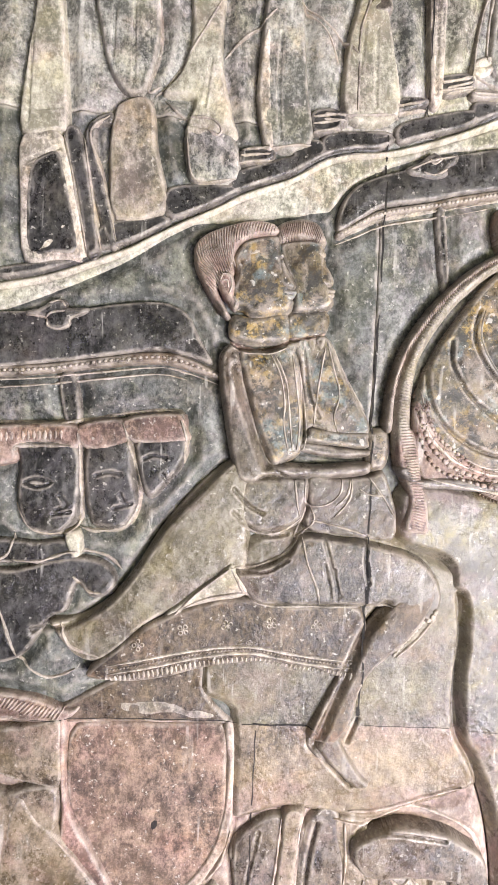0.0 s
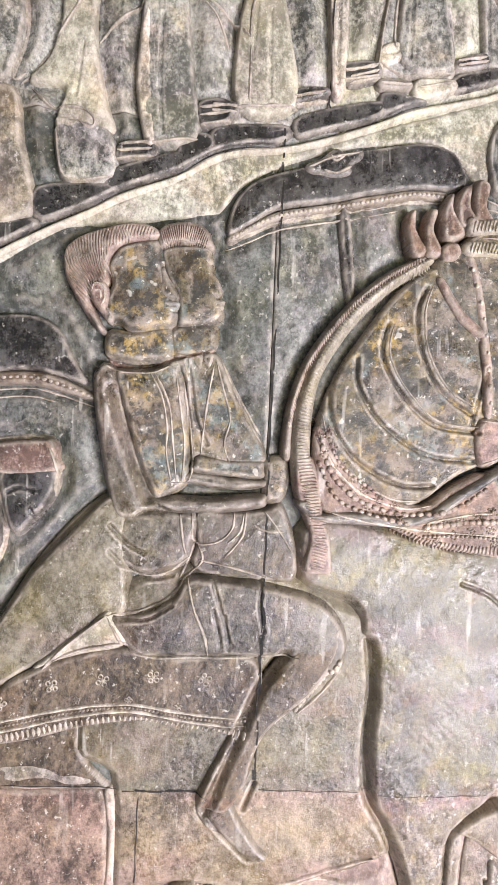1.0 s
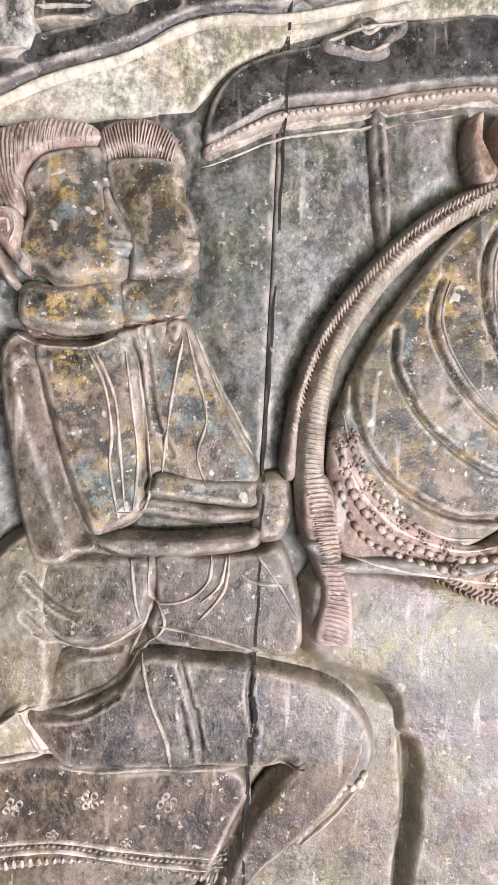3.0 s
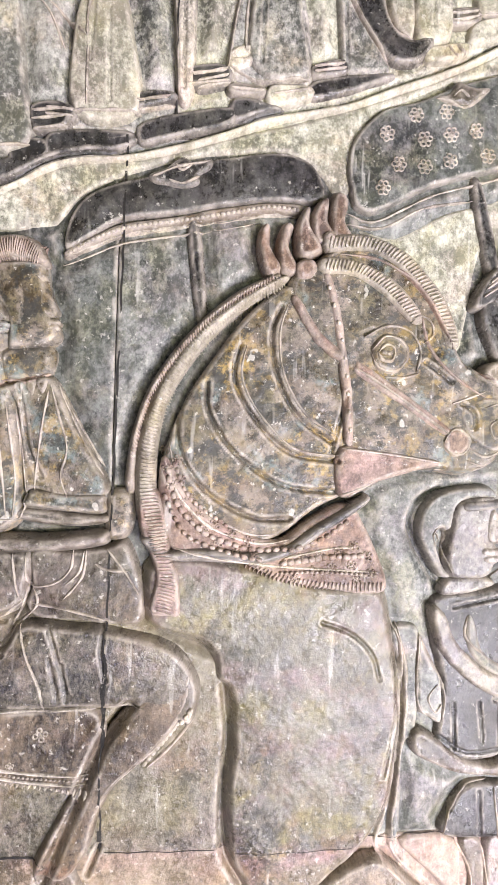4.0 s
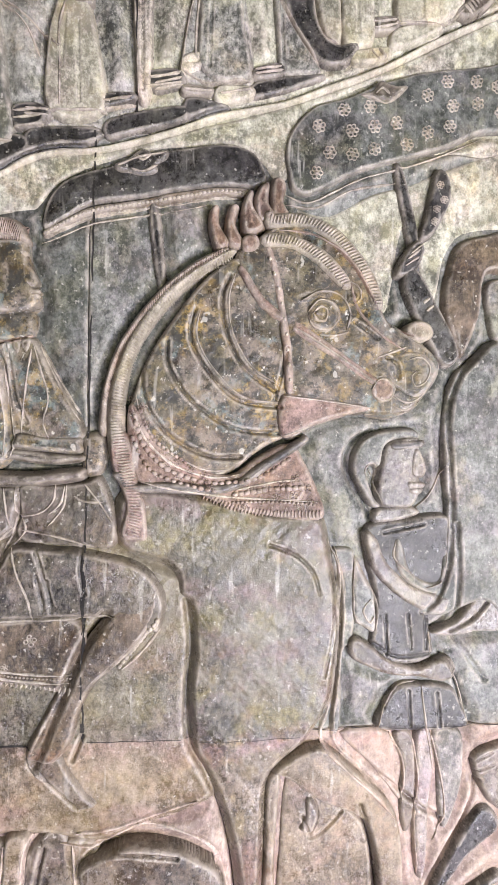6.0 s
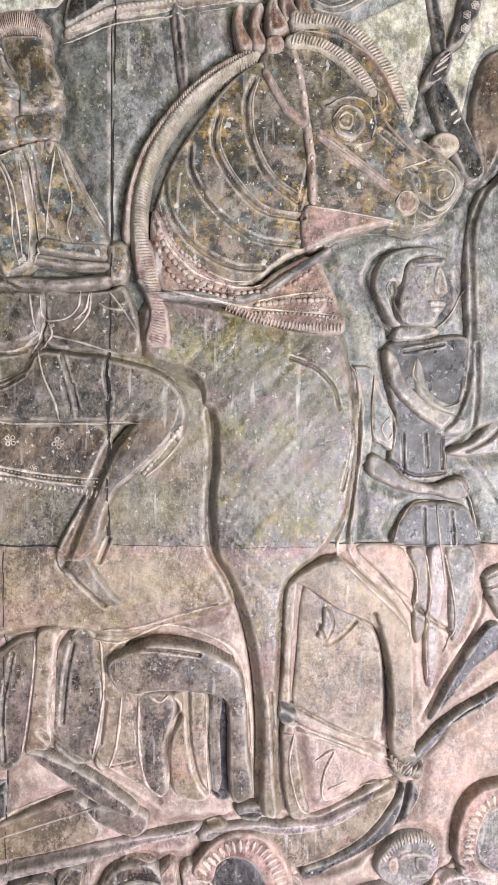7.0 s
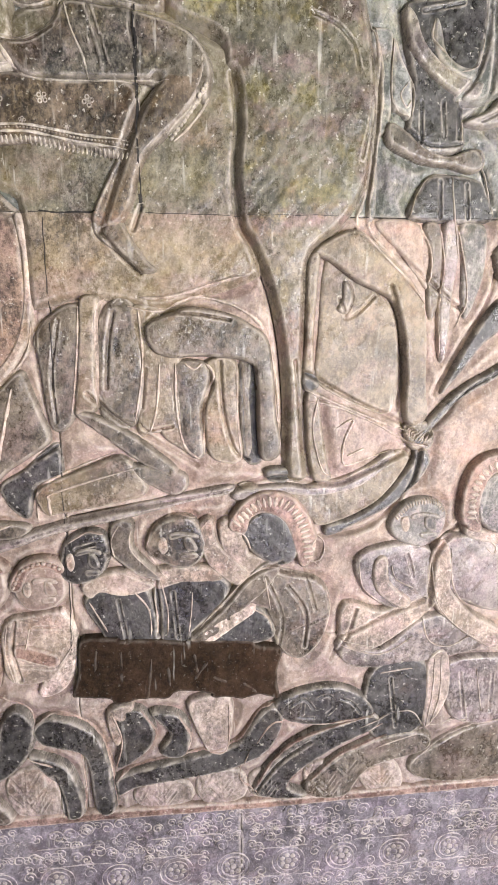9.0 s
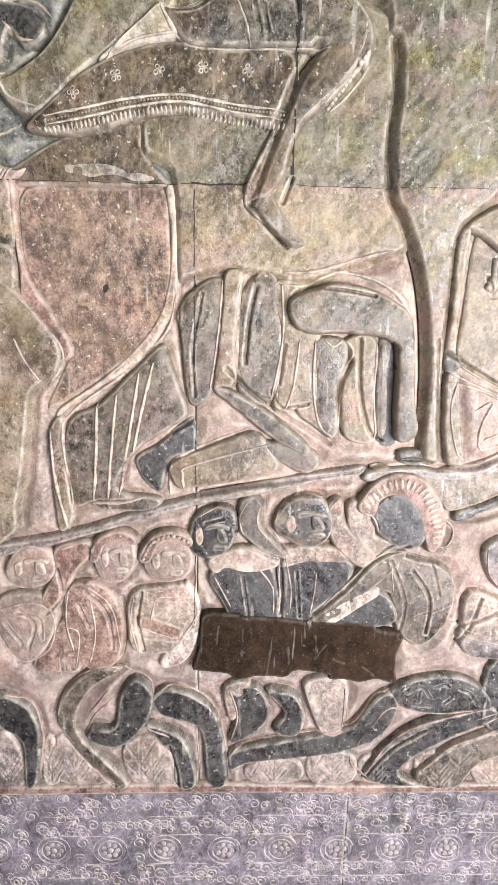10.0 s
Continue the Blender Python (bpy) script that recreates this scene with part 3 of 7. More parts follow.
groove([[(-277, 596), (-273, 647)], [(-276, 609), (-287, 642)], [(-276, 609), (-260, 637)], [(-282, 596), (-294, 621)], [(-272, 596), (-256, 619)]], 2.6, 1.8)


robed_figure = thing("robed_figure", "standing figure in a long pale robe over a dark skirt", "relief figure", "procession figures")
relief("robe", robed_figure, [(-255, 2269), (-233, 2270), (-224, 2186), (-220, 2118), (-230, 2112), (-271, 2110), (-268, 2177), (-261, 2226)], 0, 14, 16, PALE)
relief("skirt", robed_figure, [(-270, 2105), (-231, 2113), (-214, 2065), (-198, 1980), (-228, 1972), (-264, 1971), (-271, 2043)], 0, 11, 10, CHALK)
relief("skirt_panel", robed_figure, [(-260, 2068), (-232, 2090), (-221, 2064), (-206, 1987), (-231, 1979), (-259, 1980)], 7, 5, 6, DARK)
relief("sash", robed_figure, [(-225, 2111), (-205, 2109), (-182, 1987), (-196, 1980), (-209, 2047)], 0, 12, 10, DARK)
laid_ridges("robe_edge", robed_figure, [[(-203, 2107), (-193, 2054), (-181, 1987)], [(-225, 2110), (-211, 2053), (-196, 1981)]], 2.38, 2.4, EDGE)

robed_figure = thing("robed_figure", "figure with a rounded grey cloak and a square dark skirt", "relief figure", "procession figures")
relief("cloak", robed_figure, [(-191, 2274), (-131, 2279), (-124, 2225), (-130, 2187), (-142, 2159), (-160, 2160), (-177, 2184), (-187, 2220)], 0, 14, 26, GROUND_UP)
relief("skirt", robed_figure, [(-172, 2132), (-159, 2151), (-131, 2153), (-123, 2102), (-111, 2034), (-165, 2021), (-174, 2074)], 0, 13, 12, EDGE)
relief("skirt_panel", robed_figure, [(-162, 2123), (-134, 2132), (-119, 2040), (-161, 2031)], 8, 4, 8, MID)
relief("fold", robed_figure, [(-202, 2115), (-175, 2138), (-172, 2126), (-191, 2109), (-163, 2000), (-173, 1993), (-194, 2054)], 0, 10, 8, DARK)
laid_ridges("robe_edge", robed_figure, [[(-126, 2273), (-122, 2213), (-135, 2166), (-121, 2170)], [(-175, 2132), (-196, 2112), (-181, 2067), (-164, 1997)]], 2.38, 2.4, EDGE)

robed_figure = thing("robed_figure", "leaning figure with a curled sash end and short skirt", "relief figure", "procession figures")
relief("robe", robed_figure, [(-88, 2283), (-55, 2285), (-55, 2208), (-42, 2145), (-37, 2117), (-91, 2116), (-83, 2157), (-118, 2161), (-99, 2187), (-88, 2227)], 0, 13, 16, PALE)
relief("skirt", robed_figure, [(-89, 2122), (-40, 2120), (-33, 2072), (-79, 2066), (-89, 2086)], 2, 11, 10, GROUND_UP)
laid_ridges("robe_edge", robed_figure, [[(-116, 2155), (-95, 2138), (-66, 2136), (-53, 2126), (-56, 2118), (-68, 2123)], [(-56, 2267), (-77, 2228), (-106, 2183), (-127, 2158)], [(-90, 2113), (-80, 2068), (-34, 2072)]], 2.38, 2.4, EDGE)

robed_figure = thing("robed_figure", "tall figure in a plain grey robe with a long side pleat", "relief figure", "procession figures")
relief("robe", robed_figure, [(-3, 2290), (29, 2292), (37, 2237), (43, 2176), (49, 2117), (5, 2109), (-12, 2159), (-11, 2221)], 0, 15, 20, GROUND_UP)
relief("pleat", robed_figure, [(-9, 2227), (-2, 2237), (2, 2179), (6, 2114), (-3, 2111), (-13, 2165)], 8, 7, 5, CHALK)
laid_ridges("robe_edge", robed_figure, [[(4, 2259), (-27, 2231), (-52, 2206)], [(32, 2268), (61, 2242), (77, 2208)], [(49, 2115), (4, 2108)]], 2.38, 2.4, EDGE)

walking_row = thing("walking_row", "row of small ringed ankles and flat feet on dark steps", "relief feet", "procession feet")
relief("foot", walking_row, [(-28, 2107), (4, 2112), (6, 2096), (-31, 2089)], 0, 11, 6, DARK)
relief("foot", walking_row, [(49, 2154), (79, 2158), (82, 2136), (51, 2129)], 0, 11, 6, DARK)
relief("foot", walking_row, [(143, 2173), (175, 2179), (181, 2171), (145, 2158)], 0, 11, 6, DARK)
relief("foot", walking_row, [(192, 2203), (225, 2209), (231, 2194), (192, 2184)], 0, 11, 6, DARK)
relief("step", walking_row, [(-33, 2083), (64, 2113), (66, 2096), (18, 2079), (-35, 2058)], 0, 8, 6, DARK)
relief("step", walking_row, [(67, 2124), (137, 2135), (138, 2123), (74, 2100)], 0, 8, 6, DARK)
relief("step", walking_row, [(-108, 2060), (-39, 2067), (-35, 2055), (-103, 2026)], 0, 8, 6, DARK)
relief("step", walking_row, [(-180, 2015), (-113, 2028), (-115, 2014), (-179, 1987)], 0, 8, 6, DARK)
relief("step", walking_row, [(-289, 1962), (-198, 1977), (-191, 1973), (-252, 1955), (-288, 1950)], 0, 8, 6, DARK)
laid_ridges("toe_line", walking_row, [[(-29, 2105), (2, 2109)], [(-30, 2098), (4, 2103)], [(-31, 2090), (6, 2096)], [(50, 2147), (80, 2152)], [(50, 2139), (80, 2145)], [(51, 2130), (82, 2136)], [(145, 2165), (176, 2173)], [(194, 2195), (228, 2202)], [(192, 2185), (231, 2193)], [(146, 2157), (181, 2167)]], 2.4, 2.2, EDGE)

robed_figure = thing("robed_figure", "pale robed figure with a broad flaring hem", "relief figure", "procession figures")
relief("robe", robed_figure, [(109, 2325), (139, 2328), (129, 2283), (136, 2243), (147, 2155), (87, 2149), (85, 2226), (94, 2269)], 0, 15, 18, PALE)
relief("collar", robed_figure, [(110, 2289), (129, 2288), (133, 2270), (116, 2264), (103, 2273)], 9, 6, 8, MID)
laid_ridges("robe_edge", robed_figure, [[(31, 2274), (64, 2248), (98, 2218)], [(98, 2218), (99, 2245), (110, 2283)], [(87, 2149), (149, 2154)], [(99, 2209), (99, 2155)]], 2.38, 2.4, EDGE)

robed_figure = thing("robed_figure", "narrow pink-stained pleat hanging beside the block joint", "relief figure", "procession figures")
relief("pleat", robed_figure, [(175, 2320), (196, 2329), (197, 2255), (196, 2177), (183, 2173), (179, 2234)], 2, 12, 8, CHALK)
laid_ridges("robe_edge", robed_figure, [[(175, 2314), (179, 2234), (183, 2174)]], 2.38, 2.4, EDGE)

robed_figure = thing("robed_figure", "figure in a grey tapering robe under an open cloak", "relief figure", "procession figures")
relief("cloak", robed_figure, [(239, 2277), (255, 2329), (285, 2332), (299, 2302), (312, 2206), (296, 2199), (264, 2197), (230, 2205)], 0, 8, 10, GROUND_UP)
relief("robe", robed_figure, [(254, 2304), (292, 2309), (300, 2258), (308, 2206), (283, 2198), (265, 2200), (249, 2216), (250, 2266)], 6, 10, 16, GROUND_UP)
relief("sash_curl", robed_figure, [(232, 2222), (252, 2228), (256, 2214), (246, 2207), (230, 2204)], 6, 8, 6, CHALK)
laid_ridges("robe_edge", robed_figure, [[(250, 2303), (246, 2259), (245, 2222)], [(257, 2329), (239, 2277), (229, 2204)], [(286, 2332), (312, 2313), (335, 2303)], [(232, 2205), (263, 2196), (308, 2201)]], 2.38, 2.4, EDGE)

robed_figure = thing("robed_figure", "pale triangular cloth hanging in front of the curling tail", "relief figure", "procession figures")
relief("cloth", robed_figure, [(334, 2312), (345, 2288), (386, 2228), (384, 2219), (346, 2215), (338, 2256)], 0, 10, 12, GROUND_UP)
laid_ridges("robe_edge", robed_figure, [[(334, 2312), (358, 2267), (388, 2225)]], 2.38, 2.4, EDGE)

robed_figure = thing("robed_figure", "dark curling trunk or tail rubbed smooth", "relief figure", "procession figures")
relief("trunk", robed_figure, [(338, 2357), (377, 2361), (381, 2292), (392, 2261), (411, 2251), (429, 2258), (434, 2249), (418, 2230), (393, 2226), (371, 2245), (351, 2277), (341, 2307)], 0, 14, 16, DARK)
laid_ridges("robe_edge", robed_figure, [[(377, 2355), (381, 2292), (393, 2260), (412, 2250)]], 2.38, 2.4, EDGE)

robed_figure = thing("robed_figure", "broad pale robe hanging in two smooth panels", "relief figure", "procession figures")
relief("panel", robed_figure, [(379, 2362), (407, 2365), (411, 2308), (412, 2256), (397, 2256), (385, 2289)], 0, 13, 12, PALE)
relief("panel", robed_figure, [(411, 2365), (449, 2370), (451, 2305), (450, 2257), (416, 2253), (411, 2308)], 0, 14, 14, PALE)

robed_figure = thing("robed_figure", "wide pale robe with a rounded hem, yellowish stone", "relief figure", "procession figures")
relief("robe", robed_figure, [(487, 2374), (558, 2382), (563, 2330), (556, 2306), (531, 2290), (489, 2282), (476, 2300), (483, 2341)], 0, 14, 20, PALE)
laid_ridges("robe_edge", robed_figure, [[(477, 2283), (531, 2288), (558, 2304)]], 2.38, 2.4, EDGE)

robed_figure = thing("robed_figure", "dark combed tail end beside the pale robe", "relief figure", "procession figures")
relief("tail", robed_figure, [(572, 2384), (605, 2387), (603, 2334), (586, 2309), (565, 2297), (550, 2301), (553, 2310), (566, 2324)], 0, 14, 12, MID)
laid_hatch("comb_line", robed_figure, [(583, 2372), (580, 2332), (564, 2306)], 14, 16, 1.6, EDGE, lean=0.2)

walking_row = thing("walking_row", "row of small ringed ankles and flat feet, pale stone", "relief feet", "procession feet")
relief("foot", walking_row, [(199, 2199), (230, 2208), (232, 2191), (201, 2182)], 0, 11, 6, DARK)
relief("foot", walking_row, [(233, 2192), (265, 2191), (263, 2182), (232, 2181)], 0, 11, 6, MID)
relief("foot", walking_row, [(312, 2218), (343, 2226), (346, 2212), (313, 2205)], 0, 11, 6, DARK)
relief("foot", walking_row, [(448, 2286), (478, 2292), (481, 2277), (450, 2270)], 0, 11, 6, MID)
relief("foot", walking_row, [(424, 2245), (468, 2256), (470, 2242), (431, 2232)], 0, 11, 6, PALE)
relief("foot", walking_row, [(63, 2156), (88, 2156), (87, 2142), (61, 2139)], 0, 11, 6, DARK)
relief("foot", walking_row, [(270, 2193), (310, 2196), (311, 2184), (272, 2173)], 0, 11, 6, PALE)
relief("foot", walking_row, [(478, 2279), (531, 2288), (525, 2270), (475, 2256)], 0, 11, 6, PALE)
relief("step", walking_row, [(32, 2120), (62, 2123), (64, 2106), (32, 2095)], 0, 8, 6, DARK)
relief("step", walking_row, [(67, 2131), (137, 2138), (132, 2127), (69, 2107)], 0, 8, 6, DARK)
relief("step", walking_row, [(152, 2149), (234, 2170), (233, 2152), (179, 2135), (149, 2126)], 0, 8, 6, DARK)
relief("step", walking_row, [(236, 2179), (271, 2177), (284, 2169), (237, 2155)], 0, 8, 6, DARK)
relief("step", walking_row, [(314, 2203), (385, 2218), (389, 2211), (315, 2184)], 0, 8, 6, DARK)
laid_ridges("toe_line", walking_row, [[(201, 2196), (229, 2204)], [(201, 2189), (230, 2198)], [(201, 2183), (232, 2191)], [(233, 2186), (264, 2186)], [(313, 2215), (343, 2221)], [(313, 2210), (345, 2217)], [(450, 2281), (478, 2287)], [(450, 2274), (479, 2282)], [(457, 2251), (466, 2242)], [(448, 2248), (458, 2239)], [(63, 2151), (88, 2151)], [(62, 2145), (87, 2145)], [(274, 2184), (308, 2192)]], 2.4, 2.2, EDGE)

ledge = thing("ledge", "sloping raised ledge line under the procession, rubbed pale", "relief ledge")
relief("ledge_band", ledge, [(-324, 1934), (-288, 1945), (-240, 1956), (-185, 1977), (-149, 1992), (-112, 2013), (-57, 2040), (-26, 2058), (30, 2080), (78, 2107), (149, 2119), (228, 2146), (271, 2164), (347, 2184), (399, 2207), (464, 2235), (531, 2274), (588, 2303), (621, 2319), (621, 2311), (588, 2295), (532, 2266), (465, 2228), (399, 2199), (347, 2177), (271, 2157), (228, 2138), (149, 2112), (79, 2100), (31, 2073), (-26, 2050), (-56, 2033), (-112, 2005), (-148, 1984), (-185, 1969), (-240, 1948), (-288, 1937), (-324, 1927)], 0, 8, 5, PALE)

ledge_slab = thing("ledge_slab", "pale smooth slope between the ledge and the parasols", "relief ledge")
relief("slab", ledge_slab, [(-324, 1927), (-240, 1948), (-185, 1969), (-112, 2005), (-25, 2050), (79, 2100), (149, 2112), (228, 2138), (347, 2177), (465, 2228), (588, 2294), (621, 2313), (623, 2249), (589, 2240), (526, 2232), (465, 2220), (399, 2190), (367, 2164), (355, 2130), (353, 2099), (339, 2096), (323, 2114), (291, 2131), (216, 2123), (138, 2099), (97, 2075), (77, 2050), (62, 2043), (-31, 2027), (-87, 2018), (-166, 1969), (-251, 1930), (-323, 1905)], 0, 4, 14, GROUND_PALE)
relief("rubbed_ground", ledge_slab, [(361, 2063), (401, 2056), (455, 2084), (497, 2096), (539, 2116), (603, 2140), (676, 2160), (677, 2066), (604, 2054), (565, 2043), (543, 2016), (533, 1968), (523, 1968), (508, 2028), (490, 2047), (479, 1986), (471, 1946), (457, 1979), (429, 2021), (391, 2048)], 0, 2.5, 14, GROUND_PALE)
# parasols

parasol = thing("parasol", "dark polished parasol with a beaded rim and lotus finial", "parasol", "carved parasols")
relief("canopy", parasol, [(84, 2022), (87, 2050), (101, 2071), (126, 2085), (161, 2096), (209, 2113), (267, 2126), (299, 2126), (318, 2115), (327, 2092), (315, 2083), (272, 2081), (230, 2073), (183, 2062), (136, 2053), (109, 2037)], 0, 14, 22, DARK, edge=3)
relief("rim", parasol, [(83, 2021), (107, 2036), (136, 2050), (183, 2060), (230, 2072), (272, 2080), (306, 2080), (304, 2071), (272, 2071), (230, 2062), (183, 2052), (136, 2041), (107, 2027), (86, 2014)], 0, 11, 6, BROWN)
laid_beads("bead", parasol, [(88, 2018), (108, 2032), (137, 2045), (183, 2055), (230, 2065), (272, 2075), (302, 2074)], 46, 4.6, 1.6, EDGE)
laid_ridges("rim_line", parasol, [[(83, 2014), (106, 2025), (135, 2039), (183, 2050), (230, 2059), (273, 2069), (304, 2069)], [(81, 2007), (107, 2019), (136, 2032), (183, 2042), (230, 2051), (261, 2060)]], 1.98, 1.5, EDGE)
relief("pole", parasol, [(196, 2050), (207, 2051), (216, 1971), (207, 1966)], 0, 9, 7, DARK)
lotus = relief("finial", parasol, [(159, 2095), (174, 2102), (182, 2109), (190, 2114), (199, 2110), (216, 2114), (214, 2105), (205, 2098), (204, 2090), (190, 2085), (173, 2087), (163, 2089)], 12, 6, 8, DARK)
laid_ridges("petal", lotus, [[(162, 2093), (176, 2100), (189, 2105), (215, 2112)], [(177, 2091), (190, 2089), (205, 2097)], [(183, 2106), (189, 2101), (199, 2108)]], 1.98, 1.88, EDGE)

parasol = thing("parasol", "dark rubbed parasol with beaded rim above three heads", "parasol", "carved parasols")
relief("canopy", parasol, [(-344, 1906), (-294, 1912), (-218, 1916), (-153, 1928), (-109, 1931), (-83, 1920), (-68, 1893), (-52, 1866), (-75, 1872), (-113, 1878), (-177, 1868), (-240, 1858), (-340, 1849)], 0, 14, 22, DARK, edge=3)
relief("rim", parasol, [(-341, 1848), (-240, 1857), (-177, 1867), (-113, 1876), (-75, 1869), (-47, 1856), (-45, 1849), (-80, 1858), (-113, 1863), (-177, 1856), (-239, 1846), (-340, 1837)], 0, 11, 6, BROWN)
laid_beads("bead", parasol, [(-326, 1845), (-238, 1851), (-176, 1862), (-113, 1870), (-81, 1865), (-50, 1854)], 44, 4.6, 1.6, EDGE)
laid_ridges("rim_line", parasol, [[(-342, 1833), (-239, 1842), (-176, 1851), (-113, 1859), (-80, 1854), (-45, 1843)], [(-340, 1824), (-238, 1834), (-175, 1843), (-112, 1851), (-80, 1846)]], 1.98, 1.5, EDGE)
relief("pole", parasol, [(-222, 1842), (-204, 1845), (-196, 1795), (-212, 1792)], 0, 9, 8, DARK)
lotus = relief("finial", parasol, [(-258, 1911), (-242, 1917), (-229, 1926), (-216, 1926), (-216, 1918), (-191, 1919), (-197, 1911), (-209, 1907), (-212, 1898), (-223, 1894), (-236, 1899), (-236, 1907)], 12, 6, 8, DARK)
laid_ridges("petal", lotus, [[(-258, 1909), (-237, 1907), (-234, 1898), (-223, 1895), (-211, 1900), (-209, 1908), (-191, 1916)], [(-236, 1907), (-229, 1913), (-215, 1915)], [(-233, 1923), (-221, 1927), (-214, 1918)]], 1.98, 1.88, EDGE)

parasol = thing("parasol", "grey parasol patterned all over with small rosettes", "parasol", "carved parasols")
relief("canopy", parasol, [(356, 2091), (350, 2127), (361, 2156), (386, 2180), (425, 2193), (465, 2213), (519, 2230), (589, 2242), (637, 2251), (639, 2177), (583, 2164), (535, 2141), (480, 2124), (434, 2108), (401, 2090), (375, 2078), (360, 2082)], 0, 13, 18, GROUND, edge=3)
laid_ridges("rim_line", parasol, [[(348, 2079), (376, 2070), (408, 2085), (441, 2102), (494, 2119), (535, 2135), (583, 2157)], [(351, 2066), (389, 2065), (428, 2086), (481, 2099)]], 2.24, 2.25, EDGE)
for rx, rz in [(387, 2155), (416, 2176), (447, 2182), (400, 2126), (427, 2126), (426, 2153), (453, 2160), (479, 2166), (453, 2134), (492, 2142), (385, 2102), (516, 2201), (540, 2219), (576, 2222), (547, 2191), (578, 2196), (517, 2158), (544, 2167), (602, 2218), (607, 2188)]:
    laid_rosette("rosette", parasol, rx, rz, 15, 1.8, EDGE, 6)
lotus = relief("finial", parasol, [(437, 2195), (450, 2200), (459, 2212), (470, 2209), (479, 2208), (492, 2209), (481, 2197), (470, 2190), (459, 2191), (449, 2190)], 11, 6, 8, MID)
laid_ridges("petal", lotus, [[(436, 2194), (456, 2190), (469, 2189), (491, 2207)], [(452, 2196), (460, 2203), (469, 2197)]], 1.98, 1.88, EDGE)
relief("pole", parasol, [(479, 2112), (491, 2114), (512, 2030), (500, 2023)], 0, 9, 7, DARK)

# the horse

horse = thing("horse", "large harnessed horse carved in relief, polished grey-buff flanks", "horse relief")
relief("belly", horse, [(-16, 1471), (-11, 1408), (-9, 1347), (15, 1347), (54, 1356), (103, 1350), (152, 1341), (194, 1356), (235, 1366), (278, 1385), (276, 1411), (259, 1450), (251, 1507), (255, 1627), (220, 1649), (120, 1691), (-2, 1669), (-34, 1585), (-51, 1496)], 0, 14, 40, BUFF, edge=14)
relief("chest", horse, [(168, 1674), (173, 1740), (264, 1733), (341, 1715), (396, 1711), (410, 1671), (417, 1633), (423, 1586), (420, 1541), (413, 1494), (394, 1457), (374, 1436), (353, 1419), (341, 1398), (338, 1328), (337, 1255), (337, 1180), (343, 1114), (316, 1113), (310, 1150), (310, 1226), (303, 1299), (291, 1356), (271, 1411), (252, 1445), (246, 1505), (250, 1561), (246, 1606), (233, 1620), (224, 1650)], 0, 25, 44, CHEST, "polished bulging breast and straight foreleg", edge=16)
relief("neck", horse, [(181, 1752), (176, 1788), (178, 1818), (187, 1853), (203, 1892), (229, 1932), (257, 1970), (290, 1997), (317, 1991), (352, 1938), (356, 1862), (378, 1838), (364, 1807), (328, 1788), (290, 1759), (248, 1743), (212, 1737)], 14, 10, 30, GILT)
laid_ridges("neck_line", horse, [[(293, 1980), (286, 1952), (291, 1914), (312, 1878), (344, 1857)], [(255, 1939), (251, 1909), (270, 1874), (304, 1843), (347, 1838)], [(184, 1849), (192, 1819), (214, 1786), (259, 1762), (290, 1761)]], 1.72, 1.5, EDGE)
relief("breast_band", horse, [(179, 1830), (191, 1819), (208, 1789), (246, 1765), (290, 1754), (321, 1774), (357, 1790), (376, 1766), (396, 1722), (391, 1706), (340, 1710), (292, 1720), (255, 1735), (219, 1736), (191, 1747), (179, 1777)], 22, 6, 10, PINK, "red-stained lace breast band")
laid_beads("lace_bead", horse, [(185, 1819), (194, 1789), (222, 1761), (266, 1747), (296, 1748)], 20, 8, 3, PINK, "pierced lace boss")
laid_beads("lace_bead", horse, [(183, 1795), (201, 1762), (229, 1748), (272, 1738)], 16, 7, 3, PINK, "pierced lace boss")
laid_beads("lace_bead", horse, [(302, 1748), (332, 1757), (356, 1774)], 9, 8, 3, PINK, "pierced lace boss")
laid_beads("lace_bead", horse, [(296, 1734), (338, 1740), (370, 1742)], 12, 9, 3, PINK, "pierced lace boss")
laid_beads("lace_bead", horse, [(294, 1725), (339, 1726), (386, 1723)], 20, 5, 3, PINK, "pierced lace boss")
laid_beads("lace_bead", horse, [(191, 1825), (205, 1795), (240, 1769)], 14, 6, 3, PINK, "pierced lace boss")
for rx, rz in [(181, 1838), (184, 1822), (188, 1806), (196, 1790), (206, 1776), (219, 1764), (234, 1754), (251, 1747), (267, 1743), (193, 1829), (197, 1811), (206, 1795), (217, 1781), (230, 1770), (245, 1761), (262, 1755), (297, 1733), (314, 1739), (331, 1742), (349, 1746), (364, 1752), (307, 1722), (325, 1727), (343, 1730), (362, 1733), (378, 1742), (382, 1725), (368, 1720)]:
    laid_rosette("lace_ring", horse, rx, rz, 10, 1.8, PINK, 4)
laid_hatch("fringe", horse, [(262, 1731), (298, 1718), (340, 1712), (393, 1712)], 9, 34, 2, PINK, lean=0)
laid_ridges("lace_line", horse, [[(182, 1828), (196, 1795), (226, 1767), (269, 1753), (302, 1757)], [(191, 1748), (236, 1738), (290, 1731), (392, 1726)], [(297, 1739), (339, 1748), (367, 1751)]], 1.85, 1.65, CHALK)
relief("rosette_plate", horse, [(352, 1739), (358, 1751), (369, 1751), (375, 1739), (368, 1727), (358, 1727)], 27, 4, 6, PINK)
